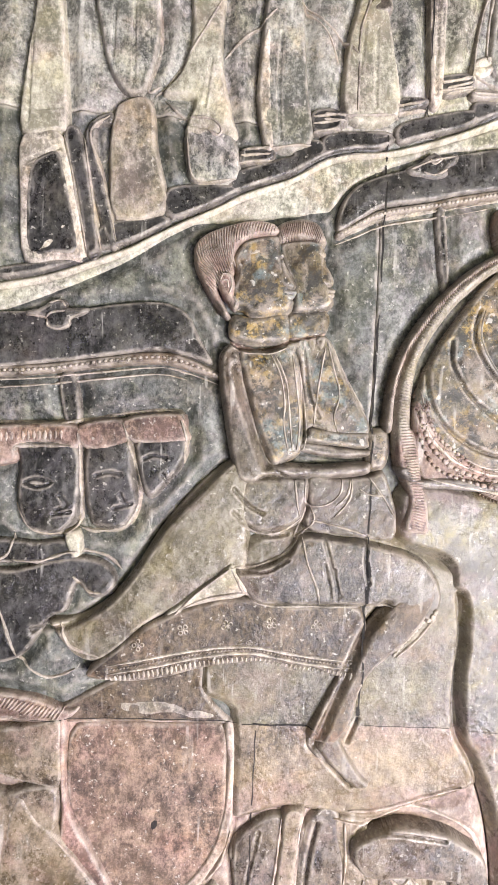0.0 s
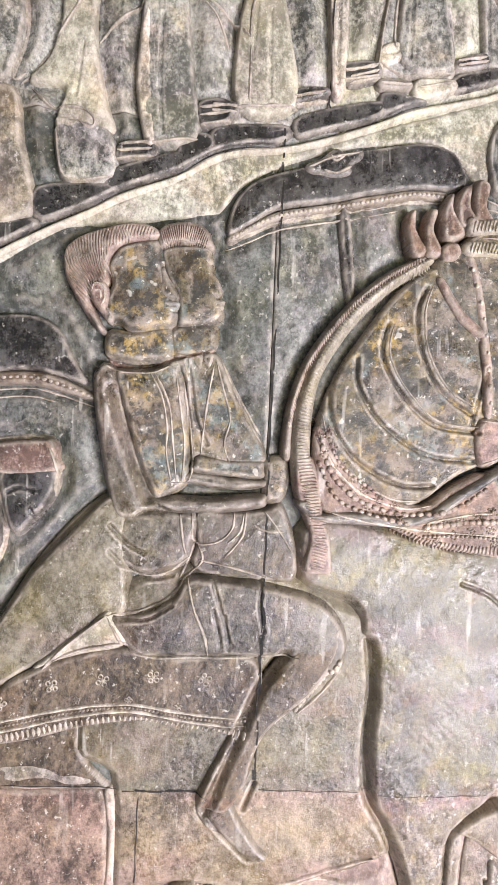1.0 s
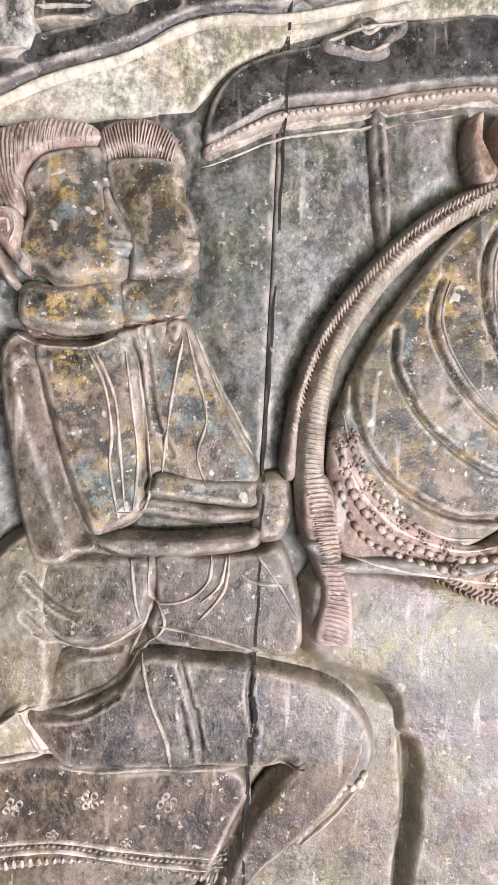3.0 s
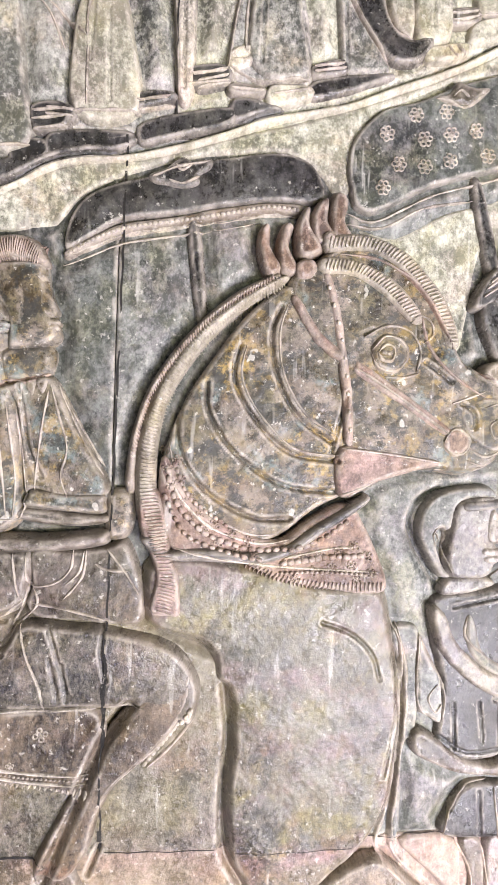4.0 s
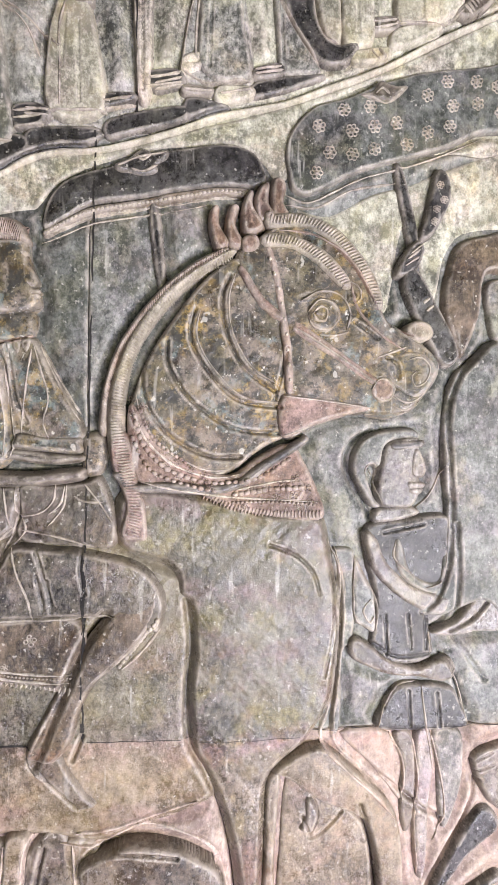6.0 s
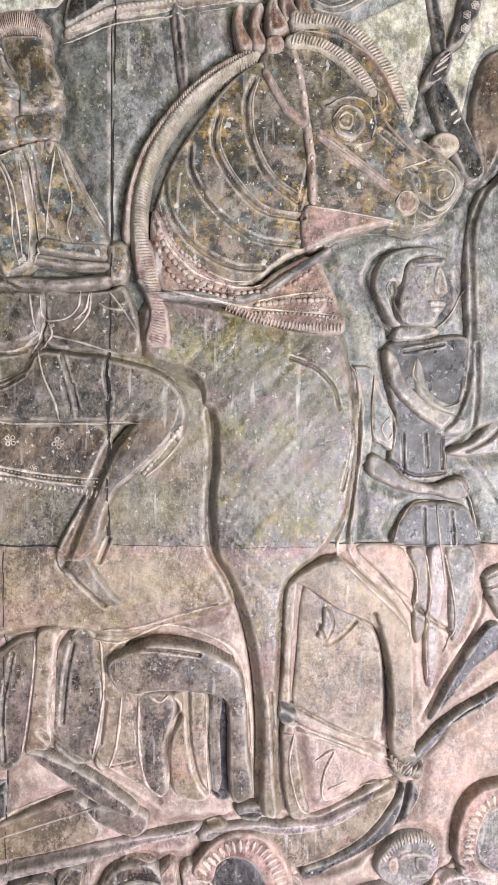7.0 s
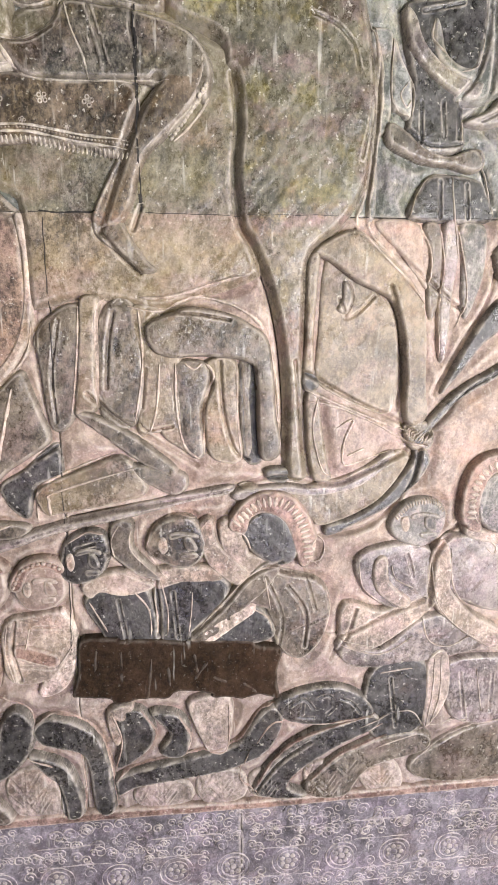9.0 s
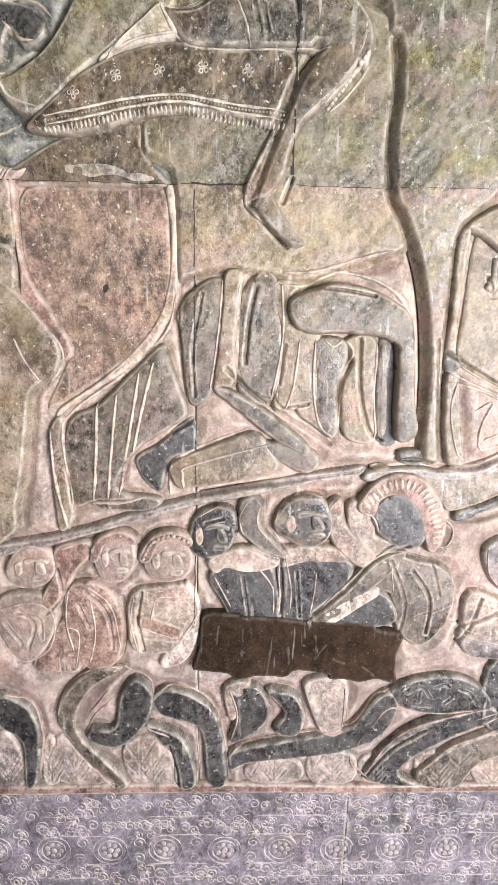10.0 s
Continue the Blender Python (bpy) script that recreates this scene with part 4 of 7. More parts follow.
relief("mane_crest", horse, [(293, 2007), (284, 1998), (251, 1975), (220, 1945), (198, 1914), (179, 1877), (173, 1831), (175, 1789), (188, 1750), (173, 1746), (160, 1771), (155, 1813), (159, 1854), (172, 1896), (195, 1934), (222, 1965), (253, 1988), (279, 2004)], 18, 14, 16, MANE, edge=9)
laid_hatch("mane_lock", horse, [(289, 2001), (254, 1978), (222, 1953), (196, 1921), (178, 1885), (167, 1843), (166, 1807), (173, 1775), (181, 1751)], 15, 92, 1.6, MANE, lean=0.1)
relief("mane_rope", horse, [(282, 2009), (253, 1995), (222, 1971), (192, 1938), (166, 1897), (151, 1853), (146, 1806), (154, 1800), (156, 1848), (169, 1891), (196, 1930), (224, 1963), (255, 1988), (283, 2002)], 14, 12, 5, BROWN)
laid_hatch("rope_twist", horse, [(277, 2004), (240, 1979), (208, 1951), (181, 1915), (162, 1877), (151, 1830)], 6, 70, 1.6, PINK, lean=0.8)
relief("head", horse, [(295, 2004), (315, 2019), (341, 2039), (374, 2042), (405, 2030), (429, 2008), (450, 1975), (460, 1951), (474, 1932), (493, 1922), (514, 1909), (532, 1892), (532, 1872), (515, 1848), (500, 1832), (472, 1824), (445, 1827), (404, 1823), (365, 1798), (349, 1803), (349, 1830), (355, 1850), (352, 1890), (341, 1922), (321, 1941), (301, 1972)], 14, 14, 34, GILT, edge=8)
relief("crest", horse, [(328, 2045), (367, 2049), (405, 2036), (434, 2009), (453, 1981), (462, 1951), (451, 1949), (441, 1974), (423, 1998), (397, 2024), (366, 2035), (331, 2034)], 26, 6, 5, MANE)
laid_hatch("crest_hair", horse, [(331, 2040), (368, 2042), (401, 2030), (429, 2004), (447, 1977), (457, 1951)], 11, 46, 1.8, EDGE, lean=0.3)
relief("forelock", horse, [(325, 2024), (361, 2023), (399, 2004), (424, 1974), (414, 1969), (388, 1992), (357, 2010), (325, 2012)], 27, 6, 5, MANE)
laid_hatch("forelock_hair", horse, [(328, 2018), (361, 2017), (394, 1998), (418, 1973)], 11, 30, 1.8, EDGE, lean=0.3)
laid_ridges("forehead_band", horse, [[(424, 1974), (434, 1945), (459, 1919), (494, 1898)], [(462, 1947), (486, 1925), (500, 1917)], [(341, 2030), (381, 2027), (415, 2008), (437, 1981), (457, 1945)]], 2.24, 2.25, PINK)
horse_eye = relief("eye", horse, [(376, 1941), (387, 1954), (404, 1951), (411, 1936), (400, 1921), (382, 1923)], 27, 6, 7, GILT)
laid_ridges("eyelid", horse_eye, [[(375, 1940), (387, 1954), (404, 1951), (411, 1936), (400, 1921), (382, 1923), (375, 1936)], [(381, 1939), (388, 1946), (396, 1942), (394, 1931), (385, 1931), (380, 1938)]], 2.4, 2.2, EDGE)
laid_beads("pupil", horse_eye, [(386, 1938), (390, 1937)], 2, 7, 2.5, GILT)
laid_ridges("eye_socket", horse, [[(367, 1952), (389, 1964), (412, 1960), (424, 1941), (420, 1921)], [(413, 1968), (422, 1975), (433, 1971), (436, 1958), (427, 1950)], [(389, 1915), (407, 1915), (423, 1920)]], 2.6, 2.2, GILT)
relief("nose_knob", horse, [(492, 1923), (497, 1932), (509, 1935), (520, 1930), (523, 1920), (514, 1913), (502, 1913)], 24, 6, 7, EDGE)
relief("jaw_strap", horse, [(349, 1845), (377, 1844), (414, 1839), (450, 1834), (426, 1827), (384, 1814), (364, 1803), (349, 1800), (344, 1822)], 24, 7, 7, PINK)
relief("muzzle", horse, [(468, 1887), (492, 1899), (515, 1896), (528, 1880), (519, 1859), (503, 1847), (486, 1853), (472, 1867)], 24, 6, 10, GILT)
laid_ridges("nostril", horse, [[(492, 1889), (508, 1893), (519, 1882), (515, 1866), (502, 1860), (498, 1871), (505, 1878)], [(530, 1892), (535, 1877), (528, 1859)]], 1.72, 1.8, EDGE)
laid_ridges("lip", horse, [[(478, 1847), (494, 1841), (511, 1848), (521, 1858)], [(474, 1837), (493, 1832), (508, 1839)], [(458, 1892), (477, 1899), (492, 1905)]], 1.85, 1.8, EDGE)
relief("bit_ring", horse, [(451, 1855), (457, 1865), (468, 1867), (477, 1859), (475, 1847), (464, 1842), (454, 1846)], 26, 5, 5, PINK)
laid_ridges("bit_edge", horse, [[(451, 1854), (457, 1865), (468, 1867), (477, 1857), (473, 1845), (462, 1842), (453, 1848)]], 2.4, 2.0, EDGE)
relief("bridle_strap", horse, [(326, 2008), (333, 2008), (342, 1981), (349, 1942), (356, 1903), (359, 1854), (353, 1853), (349, 1896), (342, 1940), (334, 1981)], 25, 6, 4, PINK, "narrow red-stained bridle strap")
relief("bridle_strap", horse, [(298, 1982), (303, 1985), (325, 1954), (349, 1935), (348, 1927), (321, 1946)], 25, 6, 4, PINK, "narrow red-stained bridle strap")
relief("bridle_strap", horse, [(361, 1925), (366, 1927), (407, 1901), (458, 1866), (453, 1860), (403, 1891), (362, 1916)], 25, 6, 4, PINK, "narrow red-stained bridle strap")
laid_beads("strap_stud", horse, [(331, 1997), (342, 1961), (350, 1922), (356, 1863)], 9, 5, 1.8, CHALK)
laid_ridges("strap_edge", horse, [[(362, 1921), (404, 1896), (455, 1862)], [(349, 1845), (404, 1840), (449, 1834)], [(349, 1800), (384, 1812), (431, 1827)], [(445, 1827), (472, 1823), (501, 1831)]], 2.0, 1.8, EDGE)
relief("ear_plume", horse, [(273, 2007), (264, 2030), (265, 2051), (273, 2056), (273, 2037), (285, 2015)], 12, 14, 6, PINK)
relief("ear_plume", horse, [(286, 2011), (282, 2038), (287, 2057), (296, 2056), (292, 2036), (303, 2013)], 12, 14, 6, PINK)
relief("ear_plume", horse, [(303, 2027), (300, 2053), (305, 2071), (312, 2075), (312, 2057), (325, 2034)], 12, 14, 6, PINK)
relief("ear_plume", horse, [(319, 2040), (314, 2063), (321, 2081), (330, 2084), (329, 2063), (339, 2046)], 12, 14, 6, PINK)
relief("ear_plume", horse, [(336, 2047), (332, 2070), (336, 2091), (349, 2085), (346, 2064), (355, 2048)], 12, 14, 6, PINK)
relief("plume_boss", horse, [(300, 2017), (306, 2022), (315, 2022), (318, 2013), (312, 2006), (302, 2006)], 26, 6, 7, PINK)
relief("plume_boss", horse, [(325, 2046), (331, 2050), (337, 2045), (336, 2037), (329, 2035)], 26, 6, 6, PINK)
relief("rein", horse, [(374, 1801), (366, 1795), (325, 1770), (296, 1749), (266, 1744), (218, 1747), (188, 1745), (173, 1758), (162, 1754), (184, 1737), (219, 1736), (269, 1734), (302, 1742), (334, 1764), (375, 1792)], 24, 12, 6, DARK, "dark smooth rein")
relief("tassel", horse, [(160, 1795), (177, 1799), (188, 1753), (188, 1738), (196, 1724), (200, 1686), (188, 1683), (171, 1689), (177, 1718), (172, 1739), (161, 1765)], 18, 14, 9, PINK)
laid_hatch("tassel_cord", horse, [(169, 1792), (176, 1763), (183, 1739), (187, 1713), (185, 1688)], 16, 34, 1.4, PINK, lean=0.2)
cloth = relief("saddle_cloth", horse, [(-177, 1516), (-138, 1550), (-107, 1573), (-64, 1592), (-10, 1603), (52, 1596), (128, 1594), (124, 1519), (76, 1526), (20, 1532), (-36, 1527), (-86, 1514), (-129, 1507), (-165, 1509)], 18, 8, 14, BROWN, "patterned saddle cloth with rosettes")
for rx, rz in [(-122, 1549), (-73, 1567), (-24, 1573), (26, 1577), (77, 1575)]:
    laid_rosette("rosette", cloth, rx, rz, 13, 1.8, EDGE, 4)
for rx, rz in [(-101, 1544), (-49, 1553), (2, 1553), (51, 1547)]:
    laid_rosette("rosette", cloth, rx, rz, 8, 1.2, BROWN, 5)
laid_ridges("hem_line", cloth, [[(-157, 1524), (-108, 1534), (-53, 1545), (2, 1549), (63, 1540), (119, 1535)], [(-155, 1515), (-108, 1524), (-54, 1536), (2, 1542), (62, 1532), (118, 1526)]], 2.2, 1.8, CHALK)
laid_beads("hem_bead", cloth, [(-156, 1519), (-108, 1529), (-53, 1541), (2, 1546), (63, 1536), (119, 1531)], 70, 3.2, 1.4, BROWN)
laid_hatch("hem_fringe", cloth, [(-156, 1508), (-109, 1517), (-54, 1528), (1, 1534), (62, 1525), (118, 1518)], 8, 54, 1.6, EDGE, lean=0)
relief("forearm", horse, [(131, 1313), (137, 1326), (164, 1337), (191, 1344), (233, 1337), (262, 1324), (289, 1297), (298, 1205), (305, 1153), (280, 1144), (275, 1190), (272, 1262), (258, 1276), (237, 1281), (194, 1284), (166, 1282), (141, 1290)], 16, 16, 16, MID, "bent foreleg of the horse, dark rubbed knee")
laid_ridges("leg_edge", horse, [[(109, 1346), (150, 1340), (191, 1356), (233, 1351), (277, 1324), (296, 1276), (304, 1204), (305, 1145)], [(126, 1356), (164, 1358), (218, 1374), (259, 1384)]], 3.3, 3.0, EDGE)
relief("hock", horse, [(-5, 1280), (-10, 1301), (1, 1325), (22, 1342), (40, 1349), (54, 1342), (50, 1301), (43, 1244), (37, 1208), (17, 1186), (2, 1200)], 0, 13, 18, MID, "rough brownish hind leg")
relief("hind_shank", horse, [(52, 1356), (74, 1357), (71, 1329), (66, 1274), (65, 1216), (48, 1213), (36, 1210), (42, 1259), (48, 1315)], 4, 16, 10, BUFF)
laid_ridges("shank_edge", horse, [[(48, 1346), (45, 1301), (38, 1245), (32, 1209)], [(81, 1356), (70, 1336), (68, 1274), (65, 1218)]], 2.64, 2.62, EDGE)
relief("second_foreleg", horse, [(346, 1412), (363, 1426), (402, 1440), (439, 1413), (477, 1378), (495, 1349), (502, 1305), (505, 1238), (510, 1199), (492, 1184), (478, 1200), (476, 1261), (465, 1327), (449, 1356), (404, 1377), (364, 1405)], 8, 14, 14, BUFF, "far foreleg of the horse")
relief("shin", horse, [(340, 1405), (354, 1412), (352, 1370), (349, 1313), (349, 1254), (336, 1253), (338, 1313), (338, 1370)], 4, 14, 8, BUFF)
relief("hoof", horse, [(334, 1253), (342, 1261), (353, 1253), (357, 1241), (345, 1234), (336, 1240)], 8, 12, 7, DARK)
relief("lower_leg", horse, [(341, 1231), (355, 1233), (364, 1178), (373, 1131), (378, 1111), (355, 1109), (345, 1147), (341, 1194)], 4, 12, 8, BUFF)
relief("hoof", horse, [(285, 1126), (310, 1130), (326, 1126), (316, 1108), (293, 1110)], 2, 12, 8, DARK)
laid_ridges("chest_strap", horse, [[(406, 1681), (421, 1644), (421, 1587), (418, 1521), (412, 1481), (403, 1447), (433, 1412), (471, 1377), (497, 1345)], [(415, 1672), (426, 1623), (426, 1561), (421, 1508), (418, 1447), (447, 1412), (482, 1377)]], 3.96, 3.0, EDGE)

# the two riders

rider_pair = thing("rider_pair", "two overlapping riders on the horse, polished dark stone with gilt traces", "relief figure")
relief("hip", rider_pair, [(-23, 1736), (15, 1742), (63, 1742), (63, 1710), (55, 1690), (33, 1679), (8, 1676), (-15, 1689), (-26, 1711)], 4, 17, 34, MID, edge=12)
relief("waist_cloth", rider_pair, [(62, 1743), (97, 1743), (130, 1747), (149, 1751), (164, 1713), (167, 1695), (163, 1673), (135, 1672), (100, 1676), (67, 1679), (58, 1693), (63, 1710)], 2, 18, 16, MID, edge=7)
relief("chest", rider_pair, [(-24, 1879), (-10, 1882), (15, 1883), (30, 1891), (44, 1878), (50, 1842), (54, 1795), (52, 1771), (36, 1758), (16, 1753), (3, 1778), (-8, 1813), (-18, 1849)], 6, 19, 26, GILT, edge=8)
relief("far_torso", rider_pair, [(30, 1892), (54, 1898), (76, 1902), (92, 1874), (106, 1844), (126, 1813), (128, 1793), (94, 1789), (64, 1797), (54, 1795), (49, 1842), (43, 1878)], 4, 17, 24, GILT, "gilt-flecked chest of the further rider", edge=7)
relief("near_arm", rider_pair, [(-44, 1869), (-40, 1881), (-32, 1887), (-22, 1877), (-18, 1849), (-7, 1813), (5, 1778), (19, 1757), (36, 1756), (81, 1756), (126, 1761), (132, 1755), (126, 1748), (85, 1742), (45, 1741), (15, 1742), (1, 1734), (-14, 1734), (-23, 1749), (-33, 1794), (-40, 1833)], 12, 17, 20, MID, "near arm bent at the elbow, dark polished stone", edge=8)
relief("far_forearm", rider_pair, [(64, 1797), (94, 1794), (124, 1794), (127, 1787), (125, 1778), (94, 1780), (56, 1783), (59, 1793)], 16, 8, 6, GILT)
relief("far_sleeve", rider_pair, [(54, 1781), (95, 1776), (127, 1775), (126, 1769), (95, 1766), (52, 1772)], 14, 8, 6, MID)
relief("neck", rider_pair, [(-31, 1919), (-8, 1918), (29, 1925), (32, 1897), (9, 1889), (-17, 1890), (-33, 1896)], 10, 10, 18, GILT, edge=9)
relief("far_neck", rider_pair, [(31, 1925), (74, 1930), (74, 1906), (55, 1898), (34, 1898)], 8, 9, 16, GILT, edge=9)
relief("far_face", rider_pair, [(17, 2002), (48, 2008), (66, 2006), (69, 1992), (72, 1978), (79, 1962), (76, 1957), (80, 1953), (78, 1950), (81, 1943), (80, 1936), (71, 1930), (53, 1926), (37, 1927), (36, 1943), (33, 1955), (24, 1972)], 8, 15, 26, GILT, edge=8)
relief("near_face", rider_pair, [(-34, 1979), (-29, 1993), (-18, 2004), (15, 2011), (19, 1998), (22, 1983), (25, 1972), (35, 1955), (32, 1951), (36, 1945), (34, 1942), (36, 1936), (31, 1926), (16, 1922), (-9, 1920), (-20, 1927), (-32, 1929), (-36, 1946), (-29, 1964)], 12, 17, 34, GILT, edge=9)
relief("nose", rider_pair, [(20, 1981), (24, 1974), (35, 1956), (33, 1952), (25, 1953), (19, 1959), (20, 1970)], 25, 3.5999999999999996, 6, GILT, edge=4)
relief("lip", rider_pair, [(23, 1949), (36, 1948), (35, 1945), (24, 1945)], 25, 3.0, 6, GILT, edge=4)
relief("lip", rider_pair, [(24, 1944), (35, 1945), (33, 1941), (25, 1941)], 25, 3.0, 6, GILT, edge=4)
relief("brow", rider_pair, [(-14, 1988), (2, 1993), (19, 1988), (19, 1985), (2, 1988), (-13, 1985)], 26, 2.4, 6, GILT, edge=4)
relief("eye", rider_pair, [(-6, 1980), (4, 1983), (14, 1981), (5, 1976)], 26, 2.4, 6, GILT, edge=4)
relief("nose", rider_pair, [(65, 1981), (71, 1977), (79, 1963), (76, 1958), (68, 1959), (64, 1966)], 19, 3.5999999999999996, 6, GILT, edge=4)
relief("lip", rider_pair, [(65, 1954), (80, 1953), (78, 1950), (66, 1950)], 19, 3.0, 6, GILT, edge=4)
relief("lip", rider_pair, [(66, 1949), (79, 1949), (78, 1945), (67, 1945)], 19, 3.0, 6, GILT, edge=4)
relief("brow", rider_pair, [(38, 1992), (52, 1996), (67, 1993), (66, 1989), (52, 1992), (39, 1989)], 20, 2.4, 6, GILT, edge=4)
relief("eye", rider_pair, [(43, 1983), (52, 1987), (62, 1984), (52, 1981)], 20, 2.4, 6, GILT, edge=4)
relief("hair", rider_pair, [(-76, 1983), (-74, 1997), (-59, 2010), (-35, 2019), (-14, 2024), (4, 2024), (15, 2019), (17, 2011), (-3, 2008), (-18, 2003), (-29, 1993), (-33, 1979), (-33, 1963), (-44, 1964), (-49, 1958), (-50, 1946), (-42, 1929), (-35, 1918), (-40, 1918), (-53, 1934), (-64, 1951), (-73, 1968)], 12, 17, 22, PINK, "combed hair, red-brown stone")
relief("far_hair", rider_pair, [(15, 2017), (22, 2025), (39, 2029), (58, 2026), (66, 2015), (69, 2004), (52, 2006), (33, 2007), (17, 2001)], 14, 13, 10, BROWN)
laid_hatch("hair_comb", rider_pair, [(-72, 1989), (-55, 2003), (-31, 2013), (12, 2017)], 15, 30, 1.6, BROWN, lean=0.4)
laid_hatch("hair_comb", rider_pair, [(-72, 1979), (-55, 1994), (-31, 2006), (-13, 2011)], 14, 24, 1.6, BROWN, lean=0.4)
laid_hatch("hair_comb", rider_pair, [(-64, 1963), (-59, 1977), (-46, 1990), (-34, 1997)], 22, 20, 1.6, BROWN, lean=0.4)
laid_hatch("hair_comb", rider_pair, [(-58, 1947), (-51, 1960), (-41, 1972), (-33, 1979)], 16, 16, 1.6, BROWN, lean=0.4)
laid_hatch("hair_comb", rider_pair, [(-50, 1932), (-46, 1922)], 9, 8, 1.6, BROWN, lean=0.4)
laid_hatch("hair_comb", rider_pair, [(19, 2010), (40, 2017), (64, 2013)], 22, 24, 1.8, PINK, lean=0.1)
rider_ear = relief("ear", rider_pair, [(-50, 1960), (-42, 1965), (-35, 1962), (-31, 1951), (-32, 1939), (-26, 1934), (-29, 1926), (-36, 1933), (-44, 1943), (-48, 1951)], 24, 8, 6, PINK)
laid_ridges("ear_rim", rider_ear, [[(-47, 1954), (-44, 1962), (-37, 1961), (-34, 1950), (-37, 1941)], [(-44, 1955), (-39, 1955), (-38, 1947)], [(-32, 1939), (-28, 1933), (-30, 1927)]], 1.72, 1.65, EDGE)
laid_ridges("collar", rider_pair, [[(-33, 1892), (-17, 1885), (9, 1884), (30, 1892), (33, 1897)], [(32, 1897), (54, 1898), (74, 1905)]], 3.3, 3.0, PINK)
laid_ridges("collar", rider_pair, [[(-35, 1886), (-16, 1879), (12, 1879), (30, 1886)]], 1.98, 2.25, EDGE)
relief("pendant", rider_pair, [(16, 1881), (23, 1882), (23, 1875), (20, 1869), (17, 1874)], 18, 4, 4, GILT, edge=3)
relief("pendant", rider_pair, [(24, 1885), (31, 1886), (31, 1879), (28, 1873), (25, 1878)], 18, 4, 4, GILT, edge=3)
relief("pendant", rider_pair, [(31, 1889), (38, 1890), (39, 1883), (36, 1877), (32, 1882)], 18, 4, 4, GILT, edge=3)
relief("pendant", rider_pair, [(43, 1893), (51, 1895), (51, 1887), (48, 1881), (44, 1887)], 18, 4, 4, GILT, edge=3)
relief("pendant", rider_pair, [(55, 1896), (62, 1897), (62, 1890), (60, 1884), (56, 1889)], 18, 4, 4, GILT, edge=3)
relief("pendant", rider_pair, [(64, 1898), (72, 1900), (72, 1892), (69, 1886), (65, 1892)], 18, 4, 4, GILT, edge=3)
laid_ridges("garment_edge", rider_pair, [[(11, 1880), (24, 1855), (30, 1826), (30, 1801), (36, 1771)], [(36, 1771), (52, 1772), (56, 1794), (51, 1835), (45, 1871)], [(37, 1878), (43, 1842), (48, 1805), (46, 1772)], [(16, 1879), (31, 1848), (36, 1812), (41, 1772)], [(76, 1895), (84, 1866), (92, 1837), (87, 1811), (94, 1791)], [(82, 1895), (102, 1853), (125, 1813)], [(74, 1889), (68, 1847), (64, 1798)], [(86, 1888), (107, 1849), (126, 1819)]], 1.72, 1.65, EDGE)
relief("hand", rider_pair, [(127, 1791), (134, 1798), (146, 1800), (154, 1792), (154, 1774), (149, 1756), (135, 1752), (129, 1761)], 6, 10, 14, GILT, edge=10)
laid_ridges("sash_fold", rider_pair, [[(58, 1740), (61, 1712), (83, 1712), (98, 1725), (100, 1743)], [(112, 1743), (109, 1719), (93, 1698)], [(110, 1742), (106, 1723), (94, 1711)], [(66, 1694), (100, 1687), (135, 1677)], [(131, 1744), (147, 1724), (161, 1702)], [(61, 1711), (57, 1695), (48, 1673), (69, 1692), (65, 1709)], [(-15, 1688), (8, 1675), (37, 1680), (57, 1697)], [(120, 1731), (132, 1725), (151, 1724)], [(46, 1739), (50, 1710), (55, 1695)]], 1.85, 1.95, EDGE)
relief("thigh", rider_pair, [(-21, 1637), (6, 1638), (41, 1655), (56, 1677), (101, 1675), (131, 1672), (186, 1658), (211, 1637), (221, 1614), (219, 1595), (210, 1579), (175, 1594), (136, 1597), (79, 1597), (16, 1596), (-4, 1609)], 12, 19, 30, MID, "near rider's thigh, polished by touch", edge=9)
laid_ridges("garment_hem", rider_pair, [[(-22, 1638), (6, 1640), (38, 1655), (53, 1676)], [(56, 1676), (63, 1647), (74, 1620), (79, 1597)], [(-21, 1636), (-4, 1608), (19, 1597), (79, 1597), (136, 1598), (170, 1599)]], 2.24, 2.25, EDGE)
relief("calf", rider_pair, [(168, 1607), (194, 1614), (211, 1634), (213, 1608), (197, 1575), (165, 1542), (144, 1523), (130, 1497), (124, 1472), (115, 1453), (103, 1440), (81, 1441), (73, 1452), (92, 1490), (113, 1529), (134, 1569)], 14, 17, 16, BROWN, "near rider's bent lower leg", edge=7)
relief("foot", rider_pair, [(75, 1449), (104, 1450), (118, 1428), (135, 1403), (148, 1389), (129, 1386), (103, 1409), (78, 1427)], 10, 14, 12, MID)
laid_ridges("cuff", rider_pair, [[(215, 1594), (196, 1573), (166, 1543)], [(216, 1584), (197, 1559), (173, 1537)]], 2.64, 2.25, EDGE)
laid_beads("cuff_bead", rider_pair, [(212, 1595), (191, 1566), (171, 1541)], 12, 7, 2.5, EDGE)
laid_ridges("robe_flap", rider_pair, [[(-83, 1583), (-59, 1609), (-24, 1637)], [(-77, 1589), (-46, 1604), (-4, 1611)]], 2.64, 2.62, EDGE)

saddle_flap = thing("saddle_flap", "pale pointed cloth corner behind the riders", "relief cloth")
relief("cloth", saddle_flap, [(-92, 1583), (-71, 1602), (-42, 1624), (-23, 1641), (-16, 1635), (-4, 1609), (-46, 1599), (-70, 1592)], 20, 9, 12, PALE)

